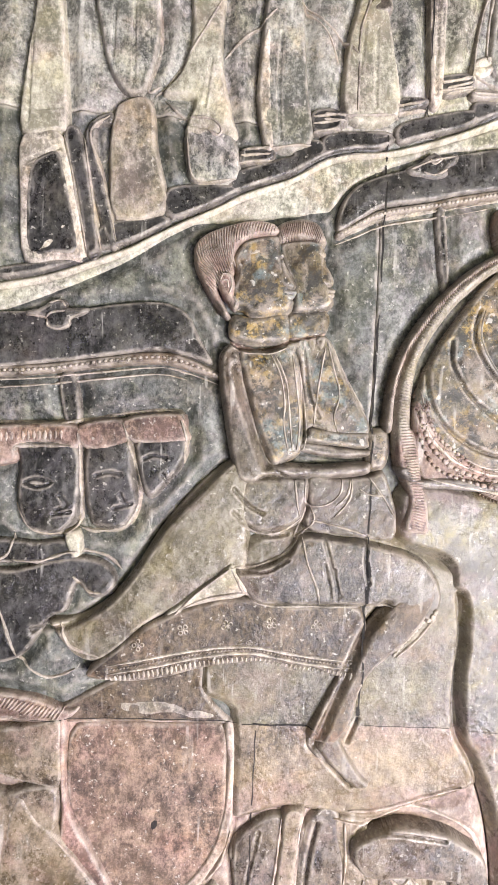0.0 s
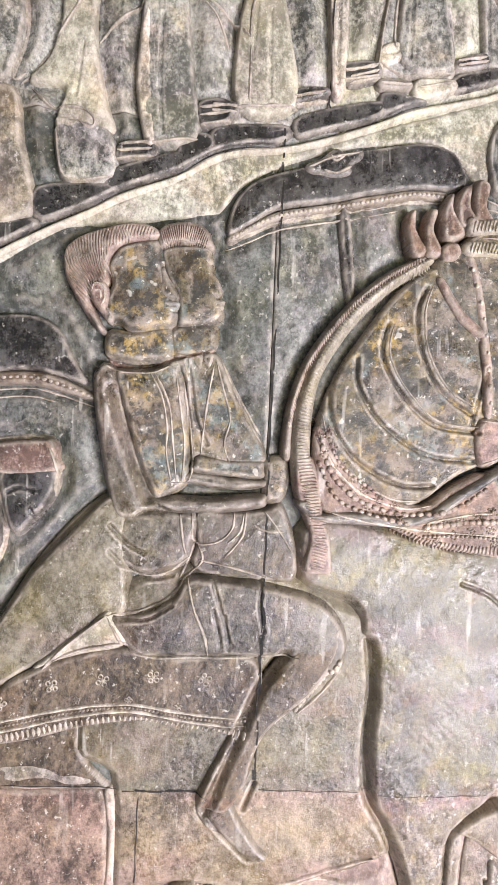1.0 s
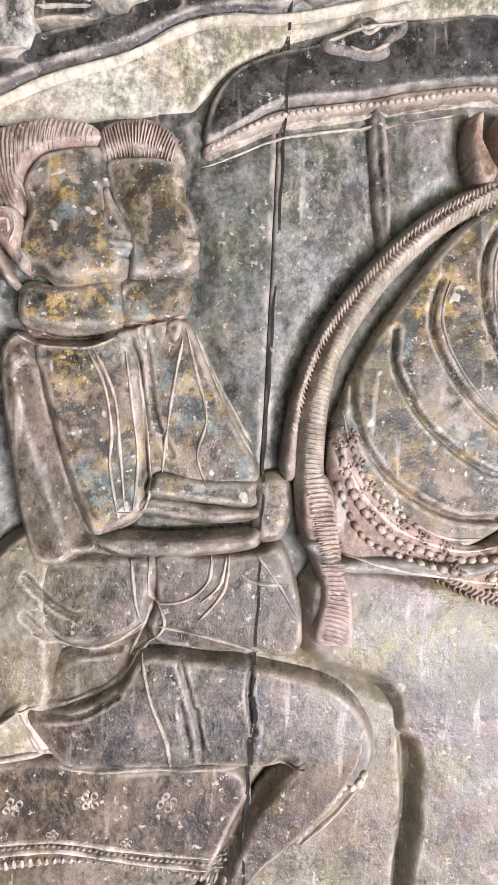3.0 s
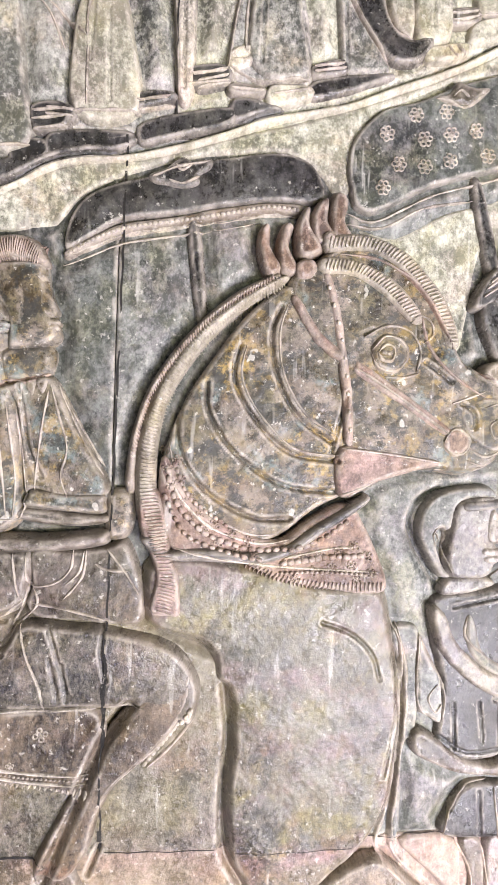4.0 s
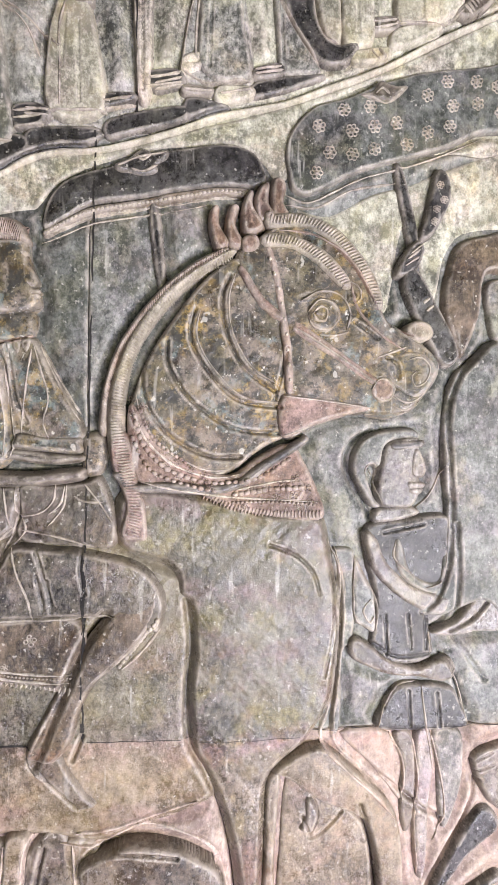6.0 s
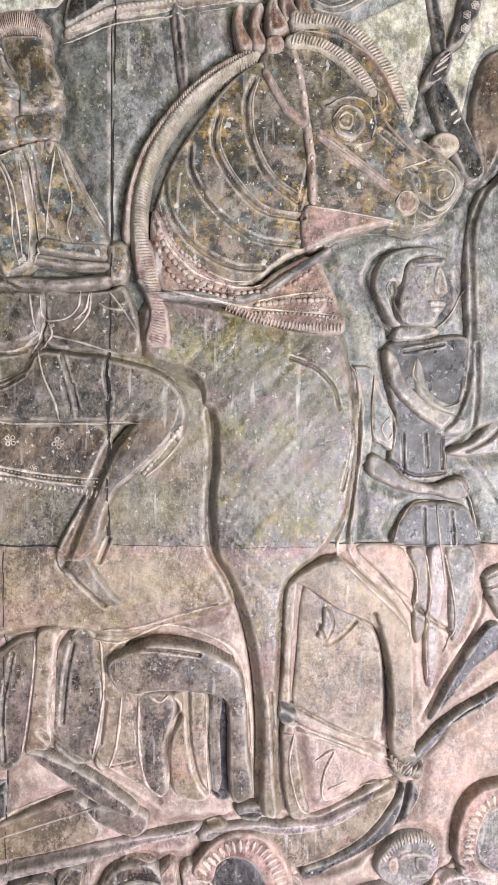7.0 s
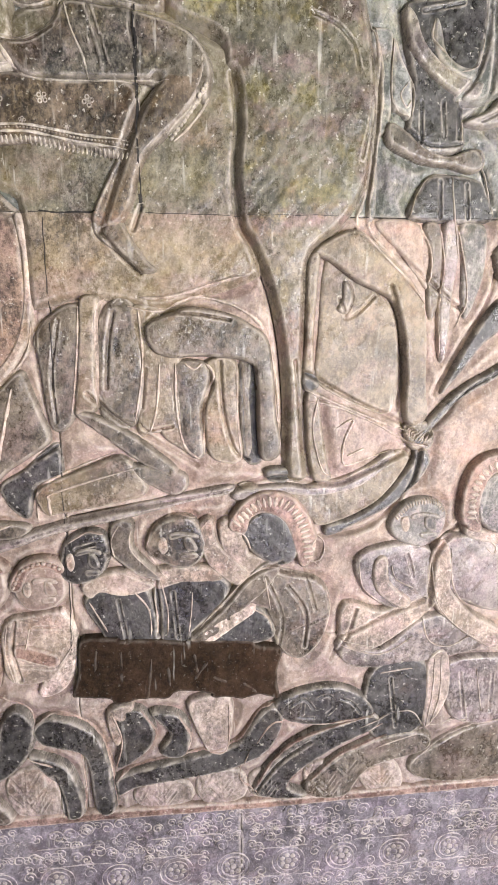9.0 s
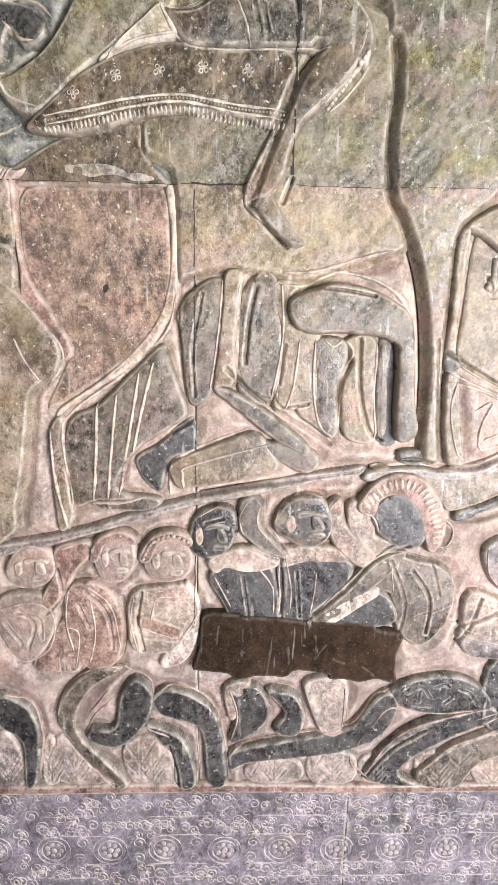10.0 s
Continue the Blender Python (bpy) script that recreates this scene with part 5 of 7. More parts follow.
horse_rump = thing("horse_rump", "smooth sloping haunch of the horse, buff polished stone", "horse relief")
relief("haunch", horse_rump, [(-223, 1571), (-189, 1576), (-158, 1595), (-132, 1627), (-101, 1678), (-67, 1723), (-34, 1753), (-13, 1760), (-3, 1744), (-5, 1712), (-2, 1671), (-3, 1637), (-24, 1630), (-65, 1598), (-114, 1567), (-145, 1538), (-172, 1524), (-196, 1533), (-215, 1555)], 0, 24, 32, BUFF, edge=10)

# the heads under the left parasol

onlooker_trio = thing("onlooker_trio", "three dark rubbed heads side by side with red caps", "relief figure")
relief("face", onlooker_trio, [(-324, 1759), (-266, 1762), (-264, 1708), (-253, 1675), (-230, 1666), (-208, 1671), (-193, 1700), (-197, 1770), (-242, 1775), (-279, 1774)], 0, 17, 26, DARK, edge=9)
relief("cap", onlooker_trio, [(-330, 1778), (-202, 1792), (-198, 1763), (-227, 1769), (-262, 1764), (-267, 1746), (-330, 1740)], 4, 14, 10, PINK)
relief("face", onlooker_trio, [(-189, 1769), (-141, 1778), (-134, 1736), (-128, 1705), (-142, 1678), (-164, 1675), (-184, 1688)], 0, 17, 26, DARK, edge=9)
relief("cap", onlooker_trio, [(-198, 1790), (-149, 1799), (-142, 1773), (-188, 1764)], 4, 14, 10, PINK)
relief("face", onlooker_trio, [(-133, 1780), (-81, 1785), (-77, 1759), (-93, 1733), (-115, 1711), (-128, 1730)], 0, 17, 26, DARK, edge=9)
relief("cap", onlooker_trio, [(-149, 1799), (-85, 1809), (-78, 1791), (-78, 1777), (-136, 1773)], 4, 14, 10, PINK)
laid_ridges("face_outline", onlooker_trio, [[(-197, 1782), (-192, 1714), (-195, 1680), (-217, 1668), (-246, 1672), (-265, 1701)], [(-148, 1795), (-135, 1754), (-127, 1710), (-142, 1678), (-176, 1672), (-194, 1676)], [(-84, 1800), (-77, 1777), (-79, 1752)], [(-265, 1759), (-259, 1765), (-204, 1767)], [(-331, 1789), (-242, 1792), (-199, 1795), (-139, 1807), (-90, 1811), (-80, 1800)]], 2.97, 3.0, EDGE)
laid_hatch("cap_rib", onlooker_trio, [(-315, 1770), (-264, 1776), (-215, 1779)], 10, 18, 1.4, PINK, lean=0)
relief("collar", onlooker_trio, [(-320, 1654), (-280, 1661), (-241, 1658), (-209, 1661), (-194, 1642), (-214, 1631), (-254, 1634), (-320, 1632)], 0, 12, 12, DARK)
relief("arm", onlooker_trio, [(-318, 1616), (-259, 1628), (-207, 1642), (-171, 1640), (-152, 1625), (-154, 1603), (-178, 1597), (-193, 1614), (-205, 1582), (-224, 1571), (-257, 1526), (-315, 1528)], 0, 15, 18, DARK)
laid_ridges("cuff", onlooker_trio, [[(-266, 1638), (-239, 1636), (-199, 1649), (-164, 1644), (-145, 1629)], [(-198, 1621), (-184, 1606), (-165, 1603)], [(-265, 1667), (-272, 1643), (-304, 1630)], [(-277, 1583), (-256, 1528), (-224, 1506), (-193, 1515)], [(-209, 1570), (-197, 1545), (-164, 1534)]], 2.64, 2.62, EDGE)
relief("knot", onlooker_trio, [(-209, 1668), (-194, 1673), (-190, 1649), (-200, 1643)], 4, 14, 8, PALE)

flaked_panel = thing("flaked_panel", "rough flaking pink-brown stone surface with chips", "worn panel")
relief("flaked_face", flaked_panel, [(-190, 1448), (-136, 1452), (-82, 1451), (-25, 1450), (-18, 1395), (-17, 1342), (-29, 1293), (-77, 1243), (-145, 1199), (-182, 1180), (-155, 1235), (-154, 1271), (-173, 1313), (-194, 1354), (-199, 1406)], 0, 5, 12, ROUGH)
# no recess here: a dark disc paints the hole's shade
relief("hole", flaked_panel, [(-104, 1338), (-95, 1340), (-94, 1332), (-99, 1326), (-105, 1330)], 3, 2.2, 4, JOINT, "small dark disc painted as the shade in a drilled hole")
relief("upper_face", flaked_panel, [(-254, 1469), (-207, 1472), (-171, 1492), (-135, 1508), (-88, 1516), (-50, 1522), (-48, 1496), (-33, 1473), (-16, 1458), (-14, 1453), (-82, 1454), (-135, 1454), (-256, 1451)], 0, 6, 10, BROWN, "brown worn strip under the saddle cloth")
relief("pale_streak", flaked_panel, [(-139, 1476), (-113, 1479), (-80, 1475), (-54, 1469), (-34, 1462), (-58, 1460), (-88, 1465), (-114, 1463), (-134, 1465)], 5, 1.6, 8, EDGE, "pale worn streak")

# lower left: following legs and draperies

following_horse = thing("following_horse", "rounded foreleg and braided tail of a following horse", "horse relief")
relief("tail_band", following_horse, [(-314, 1491), (-277, 1489), (-239, 1484), (-202, 1470), (-186, 1472), (-201, 1457), (-239, 1454), (-276, 1459), (-313, 1462)], 0, 14, 9, PINK)
laid_hatch("braid", following_horse, [(-306, 1477), (-263, 1476), (-232, 1468), (-207, 1465)], 14, 24, 1.6, PINK, lean=0.5)
relief("leg", following_horse, [(-312, 1451), (-275, 1449), (-238, 1453), (-207, 1460), (-204, 1420), (-205, 1382), (-235, 1384), (-266, 1393), (-310, 1417)], 0, 17, 30, BUFF)
relief("thigh", following_horse, [(-308, 1377), (-265, 1375), (-234, 1383), (-207, 1379), (-208, 1332), (-215, 1301), (-210, 1251), (-301, 1225)], 0, 18, 30, BUFF)
relief("shank", following_horse, [(-209, 1456), (-200, 1453), (-200, 1387), (-190, 1344), (-163, 1300), (-142, 1250), (-198, 1237), (-209, 1287), (-203, 1343), (-208, 1406)], 0, 14, 14, PINK)
relief("lower_shank", following_horse, [(-262, 1353), (-222, 1346), (-199, 1326), (-177, 1299), (-158, 1272), (-154, 1247), (-165, 1222), (-191, 1208), (-199, 1186), (-208, 1133), (-216, 1087), (-226, 1047), (-234, 1006), (-299, 998)], 2, 18, 26, BUFF, edge=10)
laid_ridges("leg_line", following_horse, [[(-214, 1272), (-202, 1244), (-183, 1215)], [(-208, 1326), (-184, 1299), (-158, 1265), (-157, 1237), (-180, 1208)]], 2.31, 2.25, EDGE)

striding_figure = thing("striding_figure", "striding legs in falling pleated drapery", "relief drapery")
relief("drape", striding_figure, [(-148, 1170), (-111, 1189), (-62, 1237), (-29, 1266), (-18, 1244), (-6, 1208), (2, 1175), (-28, 1152), (-66, 1125), (-94, 1078), (-68, 1058), (-121, 1054), (-152, 1046), (-157, 1086), (-162, 1132)], 0, 16, 20, MID)
relief("drape_fall", striding_figure, [(-179, 1155), (-160, 1168), (-158, 1085), (-154, 1029), (-174, 1008), (-179, 1045), (-181, 1101)], 0, 13, 12, BUFF)
laid_ridges("pleat", striding_figure, [[(-10, 1328), (-25, 1280), (-77, 1229), (-144, 1181), (-162, 1147), (-155, 1061), (-154, 1021)], [(-115, 1189), (-119, 1124), (-125, 1055)], [(-89, 1200), (-99, 1124), (-106, 1057)], [(-59, 1229), (-76, 1140), (-91, 1061)], [(-40, 1244), (-56, 1185), (-70, 1124)], [(-126, 1052), (-88, 1052), (-57, 1061)], [(-179, 1155), (-176, 1085), (-162, 1012)]], 3.3, 3.38, EDGE)
relief("thigh_edge", striding_figure, [(-21, 1452), (-11, 1452), (-8, 1408), (-8, 1342), (-19, 1300), (-62, 1243), (-145, 1190), (-168, 1169), (-164, 1182), (-107, 1221), (-47, 1279), (-23, 1328), (-15, 1395)], 0, 8, 6, EDGE)
relief("raised_knee", striding_figure, [(-22, 1105), (1, 1121), (46, 1137), (91, 1152), (117, 1125), (123, 1098), (76, 1084), (8, 1073), (-9, 1071), (-20, 1086)], 0, 16, 16, BUFF)
laid_ridges("knee_edge", striding_figure, [[(-22, 1062), (-22, 1102), (-2, 1121), (83, 1156)], [(-3, 1070), (-5, 1094), (5, 1106), (113, 1137)]], 2.97, 3.0, EDGE)
relief("foot", striding_figure, [(-125, 1061), (-76, 1064), (-34, 1057), (-46, 1041), (-85, 1038), (-126, 1045)], 0, 12, 8, MID)
# dark stone carries the thigh's shade in its colour
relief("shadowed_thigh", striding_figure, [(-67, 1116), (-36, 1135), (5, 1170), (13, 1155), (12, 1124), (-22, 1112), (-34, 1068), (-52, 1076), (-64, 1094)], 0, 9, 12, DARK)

staff = thing("staff", "long pole end gripped by a worn hand", "relief limb")
relief("staff", staff, [(35, 1209), (54, 1210), (105, 1183), (143, 1153), (166, 1130), (155, 1122), (113, 1145), (76, 1175)], 4, 13, 6, MID)
relief("hand", staff, [(95, 1141), (144, 1133), (174, 1125), (179, 1106), (160, 1094), (129, 1109), (106, 1125)], 2, 12, 12, MID)

loincloth_figure = thing("loincloth_figure", "standing legs with hanging pleated cloth", "relief drapery")
relief("panel", loincloth_figure, [(110, 1343), (152, 1340), (135, 1302), (158, 1281), (167, 1209), (161, 1186), (120, 1190), (126, 1267)], 0, 13, 18, BUFF)
relief("cloth_end", loincloth_figure, [(166, 1274), (206, 1274), (210, 1246), (199, 1209), (203, 1152), (185, 1147), (172, 1171), (169, 1231)], 0, 14, 12, MID)
relief("panel", loincloth_figure, [(206, 1276), (247, 1275), (249, 1202), (253, 1141), (211, 1147), (204, 1209), (217, 1246)], 0, 14, 14, BUFF)
relief("panel", loincloth_figure, [(71, 1329), (110, 1340), (124, 1273), (113, 1193), (68, 1208)], 0, 9, 14, MID)
# raised dark infill, painted as the shade between cloth and leg
relief("gap_shade", loincloth_figure, [(251, 1271), (275, 1269), (279, 1201), (282, 1140), (258, 1141), (252, 1208)], 0, 7, 10, DARK)
laid_ridges("cloth_edge", loincloth_figure, [[(167, 1274), (167, 1216), (176, 1164), (196, 1145)], [(205, 1274), (216, 1257), (204, 1216), (203, 1148)], [(122, 1343), (125, 1274), (112, 1194)], [(147, 1274), (141, 1216), (131, 1182)], [(179, 1274), (191, 1266), (201, 1274)], [(247, 1275), (248, 1202), (253, 1141)]], 2.64, 2.62, EDGE)

# right: attendant, arm with sticks, tall figure


attendant = thing("attendant", "small attendant with folded arms and wrapped skirt, smooth grey-green stone", "relief figure")
relief("body", attendant, [(453, 1697), (501, 1705), (553, 1709), (560, 1672), (558, 1628), (533, 1588), (535, 1537), (465, 1538), (465, 1611), (453, 1658)], 0, 12, 18, DARK, edge=7)
relief("side_cloth", attendant, [(410, 1664), (434, 1669), (440, 1651), (440, 1565), (427, 1545), (426, 1464), (416, 1458), (424, 1551), (425, 1611)], 0, 9, 8, GROUND_MID)
relief("hair", attendant, [(433, 1769), (443, 1794), (466, 1807), (504, 1811), (515, 1800), (487, 1798), (472, 1789), (467, 1767), (456, 1768), (451, 1757), (460, 1731), (469, 1719), (456, 1721), (439, 1748)], 2, 15, 10, GROUND_MID)
relief("face", attendant, [(467, 1770), (472, 1791), (487, 1799), (512, 1802), (516, 1783), (521, 1762), (515, 1754), (519, 1746), (516, 1735), (506, 1719), (481, 1717), (467, 1721), (463, 1740)], 4, 15, 20, LILAC, edge=7)
relief("brow", attendant, [(481, 1793), (515, 1797), (515, 1791), (483, 1786)], 16, 5, 4, DARK, edge=3)
relief("nose", attendant, [(507, 1785), (514, 1783), (520, 1762), (514, 1755), (504, 1760)], 17, 5, 5, LILAC, edge=3)
relief("lip", attendant, [(501, 1748), (518, 1747), (516, 1742), (502, 1743)], 17, 4, 3, LILAC, edge=3)
relief("lip", attendant, [(502, 1740), (516, 1741), (513, 1735), (504, 1736)], 17, 4, 3, LILAC, edge=3)
laid_ridges("ear", attendant, [[(451, 1750), (448, 1763), (456, 1769), (463, 1763), (461, 1743), (470, 1721)], [(455, 1763), (459, 1755)]], 1.98, 2.25, EDGE)
relief("neck", attendant, [(467, 1717), (507, 1719), (514, 1709), (463, 1700)], 4, 11, 8, LILAC)
relief("near_arm", attendant, [(449, 1689), (463, 1682), (476, 1654), (503, 1629), (532, 1617), (554, 1614), (557, 1625), (548, 1594), (518, 1599), (486, 1619), (460, 1647)], 10, 11, 8, LILAC)
relief("far_arm", attendant, [(489, 1681), (496, 1673), (504, 1646), (524, 1631), (542, 1632), (548, 1662), (556, 1645), (546, 1618), (521, 1619), (496, 1637), (487, 1659)], 8, 8, 6, GROUND_MID)
relief("sleeve_end", attendant, [(438, 1659), (450, 1638), (464, 1611), (465, 1572), (451, 1579), (439, 1590)], 2, 11, 8, GROUND_MID)
laid_ridges("sleeve_edge", attendant, [[(439, 1659), (440, 1591), (464, 1572)], [(442, 1656), (466, 1608), (466, 1574)], [(459, 1611), (450, 1597), (458, 1583), (463, 1591)], [(488, 1680), (486, 1659), (504, 1642)], [(550, 1660), (546, 1632), (524, 1623)]], 1.72, 1.8, EDGE)
relief("forearm", attendant, [(434, 1562), (445, 1565), (465, 1552), (486, 1537), (517, 1529), (543, 1537), (559, 1537), (565, 1521), (550, 1511), (521, 1517), (483, 1521), (458, 1531), (438, 1542)], 6, 12, 8, MID)
relief("skirt", attendant, [(471, 1456), (477, 1482), (494, 1505), (529, 1508), (561, 1502), (574, 1482), (582, 1454), (531, 1451)], 0, 12, 16, DARK)
relief("skirt_tail", attendant, [(518, 1450), (535, 1451), (541, 1406), (536, 1358), (534, 1288), (525, 1273), (518, 1338), (520, 1400)], 0, 12, 8, LILAC)
relief("skirt_fold", attendant, [(492, 1448), (513, 1447), (520, 1400), (517, 1345), (508, 1328), (501, 1366), (504, 1411)], 0, 8, 7, MID)
relief("skirt_fold", attendant, [(542, 1449), (573, 1448), (580, 1419), (575, 1371), (558, 1329), (550, 1358), (548, 1406)], 0, 8, 10, GROUND_MID)
relief("skirt_fold", attendant, [(427, 1451), (485, 1448), (494, 1401), (502, 1366), (469, 1409)], 0, 6, 8, GROUND_LOW)
laid_ridges("skirt_edge", attendant, [[(471, 1456), (478, 1483), (495, 1506), (519, 1510)], [(523, 1507), (531, 1451), (541, 1400)], [(563, 1523), (576, 1488), (583, 1454)], [(514, 1447), (521, 1397), (518, 1338), (524, 1275)], [(538, 1448), (550, 1399), (556, 1350), (543, 1316)], [(487, 1448), (504, 1411), (503, 1366)], [(530, 1574), (533, 1544)], [(511, 1715), (527, 1730), (547, 1765)]], 1.85, 1.95, EDGE)
relief("hip_cloth", attendant, [(533, 1569), (565, 1583), (592, 1615), (623, 1632), (626, 1574), (590, 1569), (562, 1564)], 2, 14, 14, LILAC)

stick_bearer = thing("stick_bearer", "raised hand holding a netted lotus bud, dark rubbed stone", "relief limb")
relief("arm", stick_bearer, [(491, 1995), (509, 1997), (532, 1960), (561, 1906), (553, 1887), (537, 1889), (511, 1933), (494, 1967)], 2, 15, 10, DARK)
relief("hand", stick_bearer, [(481, 1989), (487, 2007), (498, 2024), (510, 2032), (516, 2020), (509, 2001), (494, 1989)], 4, 14, 7, DARK)
relief("bud", stick_bearer, [(509, 2033), (519, 2069), (526, 2106), (534, 2118), (546, 2108), (548, 2084), (538, 2060), (524, 2037)], 2, 13, 9, DARK)
laid_ridges("finger", stick_bearer, [[(494, 2008), (509, 2020)], [(491, 2000), (508, 2012)], [(498, 2015), (512, 2026)]], 2.2, 2.4, EDGE)
for rx, rz in [(533, 2097), (538, 2080), (529, 2069), (527, 2054)]:
    laid_rosette("rosette", stick_bearer, rx, rz, 9, 1.6, EDGE, 6)
laid_ridges("bangle", stick_bearer, [[(522, 1964), (514, 1958)], [(527, 1956), (518, 1949)]], 2.4, 2.4, EDGE)
tall_figure = thing("tall_figure", "tall smooth figure, dull grey-green stone, drooping sleeve", "relief figure")
relief("shoulder", tall_figure, [(561, 2032), (604, 2046), (655, 2058), (656, 1993), (605, 2001), (592, 1989), (588, 1949), (570, 1901), (559, 1905), (542, 1951), (546, 1996)], 0, 14, 16, BROWN, edge=7)
relief("arm", tall_figure, [(596, 1984), (619, 1991), (656, 1965), (657, 1882), (628, 1892), (606, 1922), (598, 1950)], 0, 12, 12, GROUND_MID)
relief("back", tall_figure, [(548, 1844), (555, 1870), (570, 1886), (621, 1902), (628, 1610), (595, 1606), (550, 1590), (523, 1591), (519, 1603), (535, 1616), (548, 1648), (551, 1720), (545, 1781)], 4, 17, 26, GROUND_MID, edge=9)

tall_figure_sleeve = thing("tall_figure_sleeve", "lowered hand and forearm of the tall figure", "relief limb")
relief("hand", tall_figure_sleeve, [(591, 1414), (614, 1428), (643, 1425), (651, 1344), (619, 1355), (603, 1377)], 0, 14, 12, MID)

plain_legs = thing("plain_legs", "smooth straight legs and hanging cloth between the horse's legs", "relief legs")
relief("thigh", plain_legs, [(77, 1338), (89, 1353), (106, 1360), (120, 1341), (124, 1299), (126, 1241), (115, 1197), (87, 1205), (71, 1224), (68, 1271), (72, 1313)], 0, 11, 14, MID, "mottled dark inner leg")
relief("cloth_strip", plain_legs, [(128, 1288), (145, 1290), (147, 1255), (140, 1211), (125, 1178), (115, 1190), (123, 1241)], 0, 10, 8, BUFF)
relief("cloth_strip", plain_legs, [(150, 1288), (173, 1286), (175, 1241), (178, 1196), (192, 1150), (165, 1163), (144, 1186), (151, 1241)], 0, 12, 8, BUFF)
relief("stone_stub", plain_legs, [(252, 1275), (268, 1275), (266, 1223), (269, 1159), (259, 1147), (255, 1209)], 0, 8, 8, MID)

rope = thing("rope", "thick twisted rope joining captives, rubbed edges", "relief rope")
relief("rope_run", rope, [(626, 1261), (596, 1242), (558, 1219), (533, 1193), (515, 1169), (512, 1154), (521, 1134), (510, 1110), (488, 1086), (457, 1063), (419, 1044), (377, 1025), (372, 1042), (418, 1056), (456, 1083), (482, 1115), (497, 1142), (491, 1162), (506, 1181), (528, 1208), (557, 1235), (595, 1257), (625, 1274)], 2, 13, 9, DARK)
laid_ridges("rope_edge", rope, [[(338, 1237), (383, 1217), (430, 1197), (485, 1176)], [(342, 1222), (391, 1210), (445, 1185), (486, 1161), (513, 1156)]], 3.3, 3.0, EDGE)
relief("knot", rope, [(482, 1182), (505, 1190), (521, 1178), (521, 1154), (504, 1146), (485, 1159)], 6, 9, 7, BUFF)
laid_hatch("knot_strand", rope, [(484, 1177), (511, 1165)], 16, 8, 1.8, EDGE, lean=0.3)
relief("ground_band", rope, [(250, 1106), (295, 1100), (356, 1102), (417, 1120), (462, 1146), (490, 1141), (479, 1114), (450, 1078), (411, 1055), (365, 1041), (342, 1058), (288, 1069)], 0, 12, 16, BUFF)
laid_ridges("cloth_line", rope, [[(357, 1229), (350, 1184), (363, 1128), (379, 1116)], [(384, 1183), (407, 1194), (396, 1167), (394, 1135), (409, 1131), (463, 1149)], [(424, 1154), (401, 1143)]], 2.64, 2.62, EDGE)
relief("strut", rope, [(535, 1242), (562, 1295), (590, 1340), (606, 1355), (622, 1344), (624, 1325), (586, 1295), (557, 1257), (532, 1227)], 0, 11, 9, DARK)
relief("field", rope, [(363, 1397), (378, 1401), (438, 1358), (461, 1325), (467, 1250), (460, 1204), (429, 1208), (383, 1229), (356, 1252), (358, 1311)], 2, 4, 20, BUFF)

curved_blade = thing("curved_blade", "small curved blade hanging in the plain field", "relief blade")
relief("blade", curved_blade, [(388, 1377), (398, 1370), (400, 1352), (393, 1337), (380, 1342), (387, 1355)], 5, 8, 6, MID)

# lower register: beam and captives

beam = thing("beam", "long slanting rope beam across the register, dark underside", "relief beam")
relief("beam_face", beam, [(-302, 984), (-208, 1001), (-139, 1017), (-61, 1042), (8, 1062), (84, 1076), (175, 1096), (236, 1106), (236, 1093), (176, 1082), (84, 1060), (8, 1046), (-62, 1024), (-140, 1001), (-210, 981), (-304, 963)], 0, 16, 8, LILAC, edge=8)
relief("beam_side", beam, [(246, 1098), (309, 1105), (356, 1100), (412, 1112), (459, 1147), (468, 1137), (421, 1098), (357, 1085), (309, 1091), (246, 1083)], 0, 13, 7, LILAC)


captive = thing("captive", "worn crouching captive with an arm raised to the beam", "relief figure", "captives")
relief("head", captive, [(-251, 951), (-236, 980), (-212, 990), (-188, 974), (-187, 948), (-208, 929), (-238, 929)], 2, 15, 16, GROUND_LOW, edge=6, grow=3.5)
relief("arm", captive, [(-181, 984), (-142, 994), (-130, 982), (-158, 950), (-189, 892), (-205, 906), (-184, 947)], 2, 13, 10, PINK, edge=6, grow=3.5)
relief("lap", captive, [(-266, 904), (-232, 915), (-197, 906), (-188, 879), (-205, 834), (-234, 806), (-256, 826), (-269, 863)], 0, 14, 16, GROUND_LOW, edge=6, grow=3.5)
relief("drapery", captive, [(-226, 798), (-185, 863), (-156, 881), (-160, 798), (-186, 789)], 0, 10, 12, PINK, edge=6, grow=3.5)
relief("brow", captive, [(-224, 970), (-208, 972), (-193, 968), (-194, 964), (-209, 967), (-224, 963)], 14.9, 5, 4, GROUND_LOW, edge=3)
relief("nose", captive, [(-209, 966), (-201, 966), (-196, 951), (-201, 947), (-210, 951)], 14.9, 5.5, 5, GROUND_LOW, edge=3)
relief("mouth", captive, [(-215, 944), (-199, 945), (-198, 939), (-215, 937)], 14.9, 4, 4, GROUND_LOW, edge=3)
relief("ear", captive, [(-238, 963), (-230, 966), (-229, 952), (-235, 945), (-239, 952)], 14.9, 5, 4, EDGE, edge=3)
laid_ridges("limb_edge", captive, [[(-267, 892), (-218, 902), (-191, 879), (-201, 828), (-242, 798)], [(-183, 981), (-142, 994), (-130, 982)], [(-181, 863), (-157, 854), (-164, 798)]], 1.85, 1.95, EDGE)

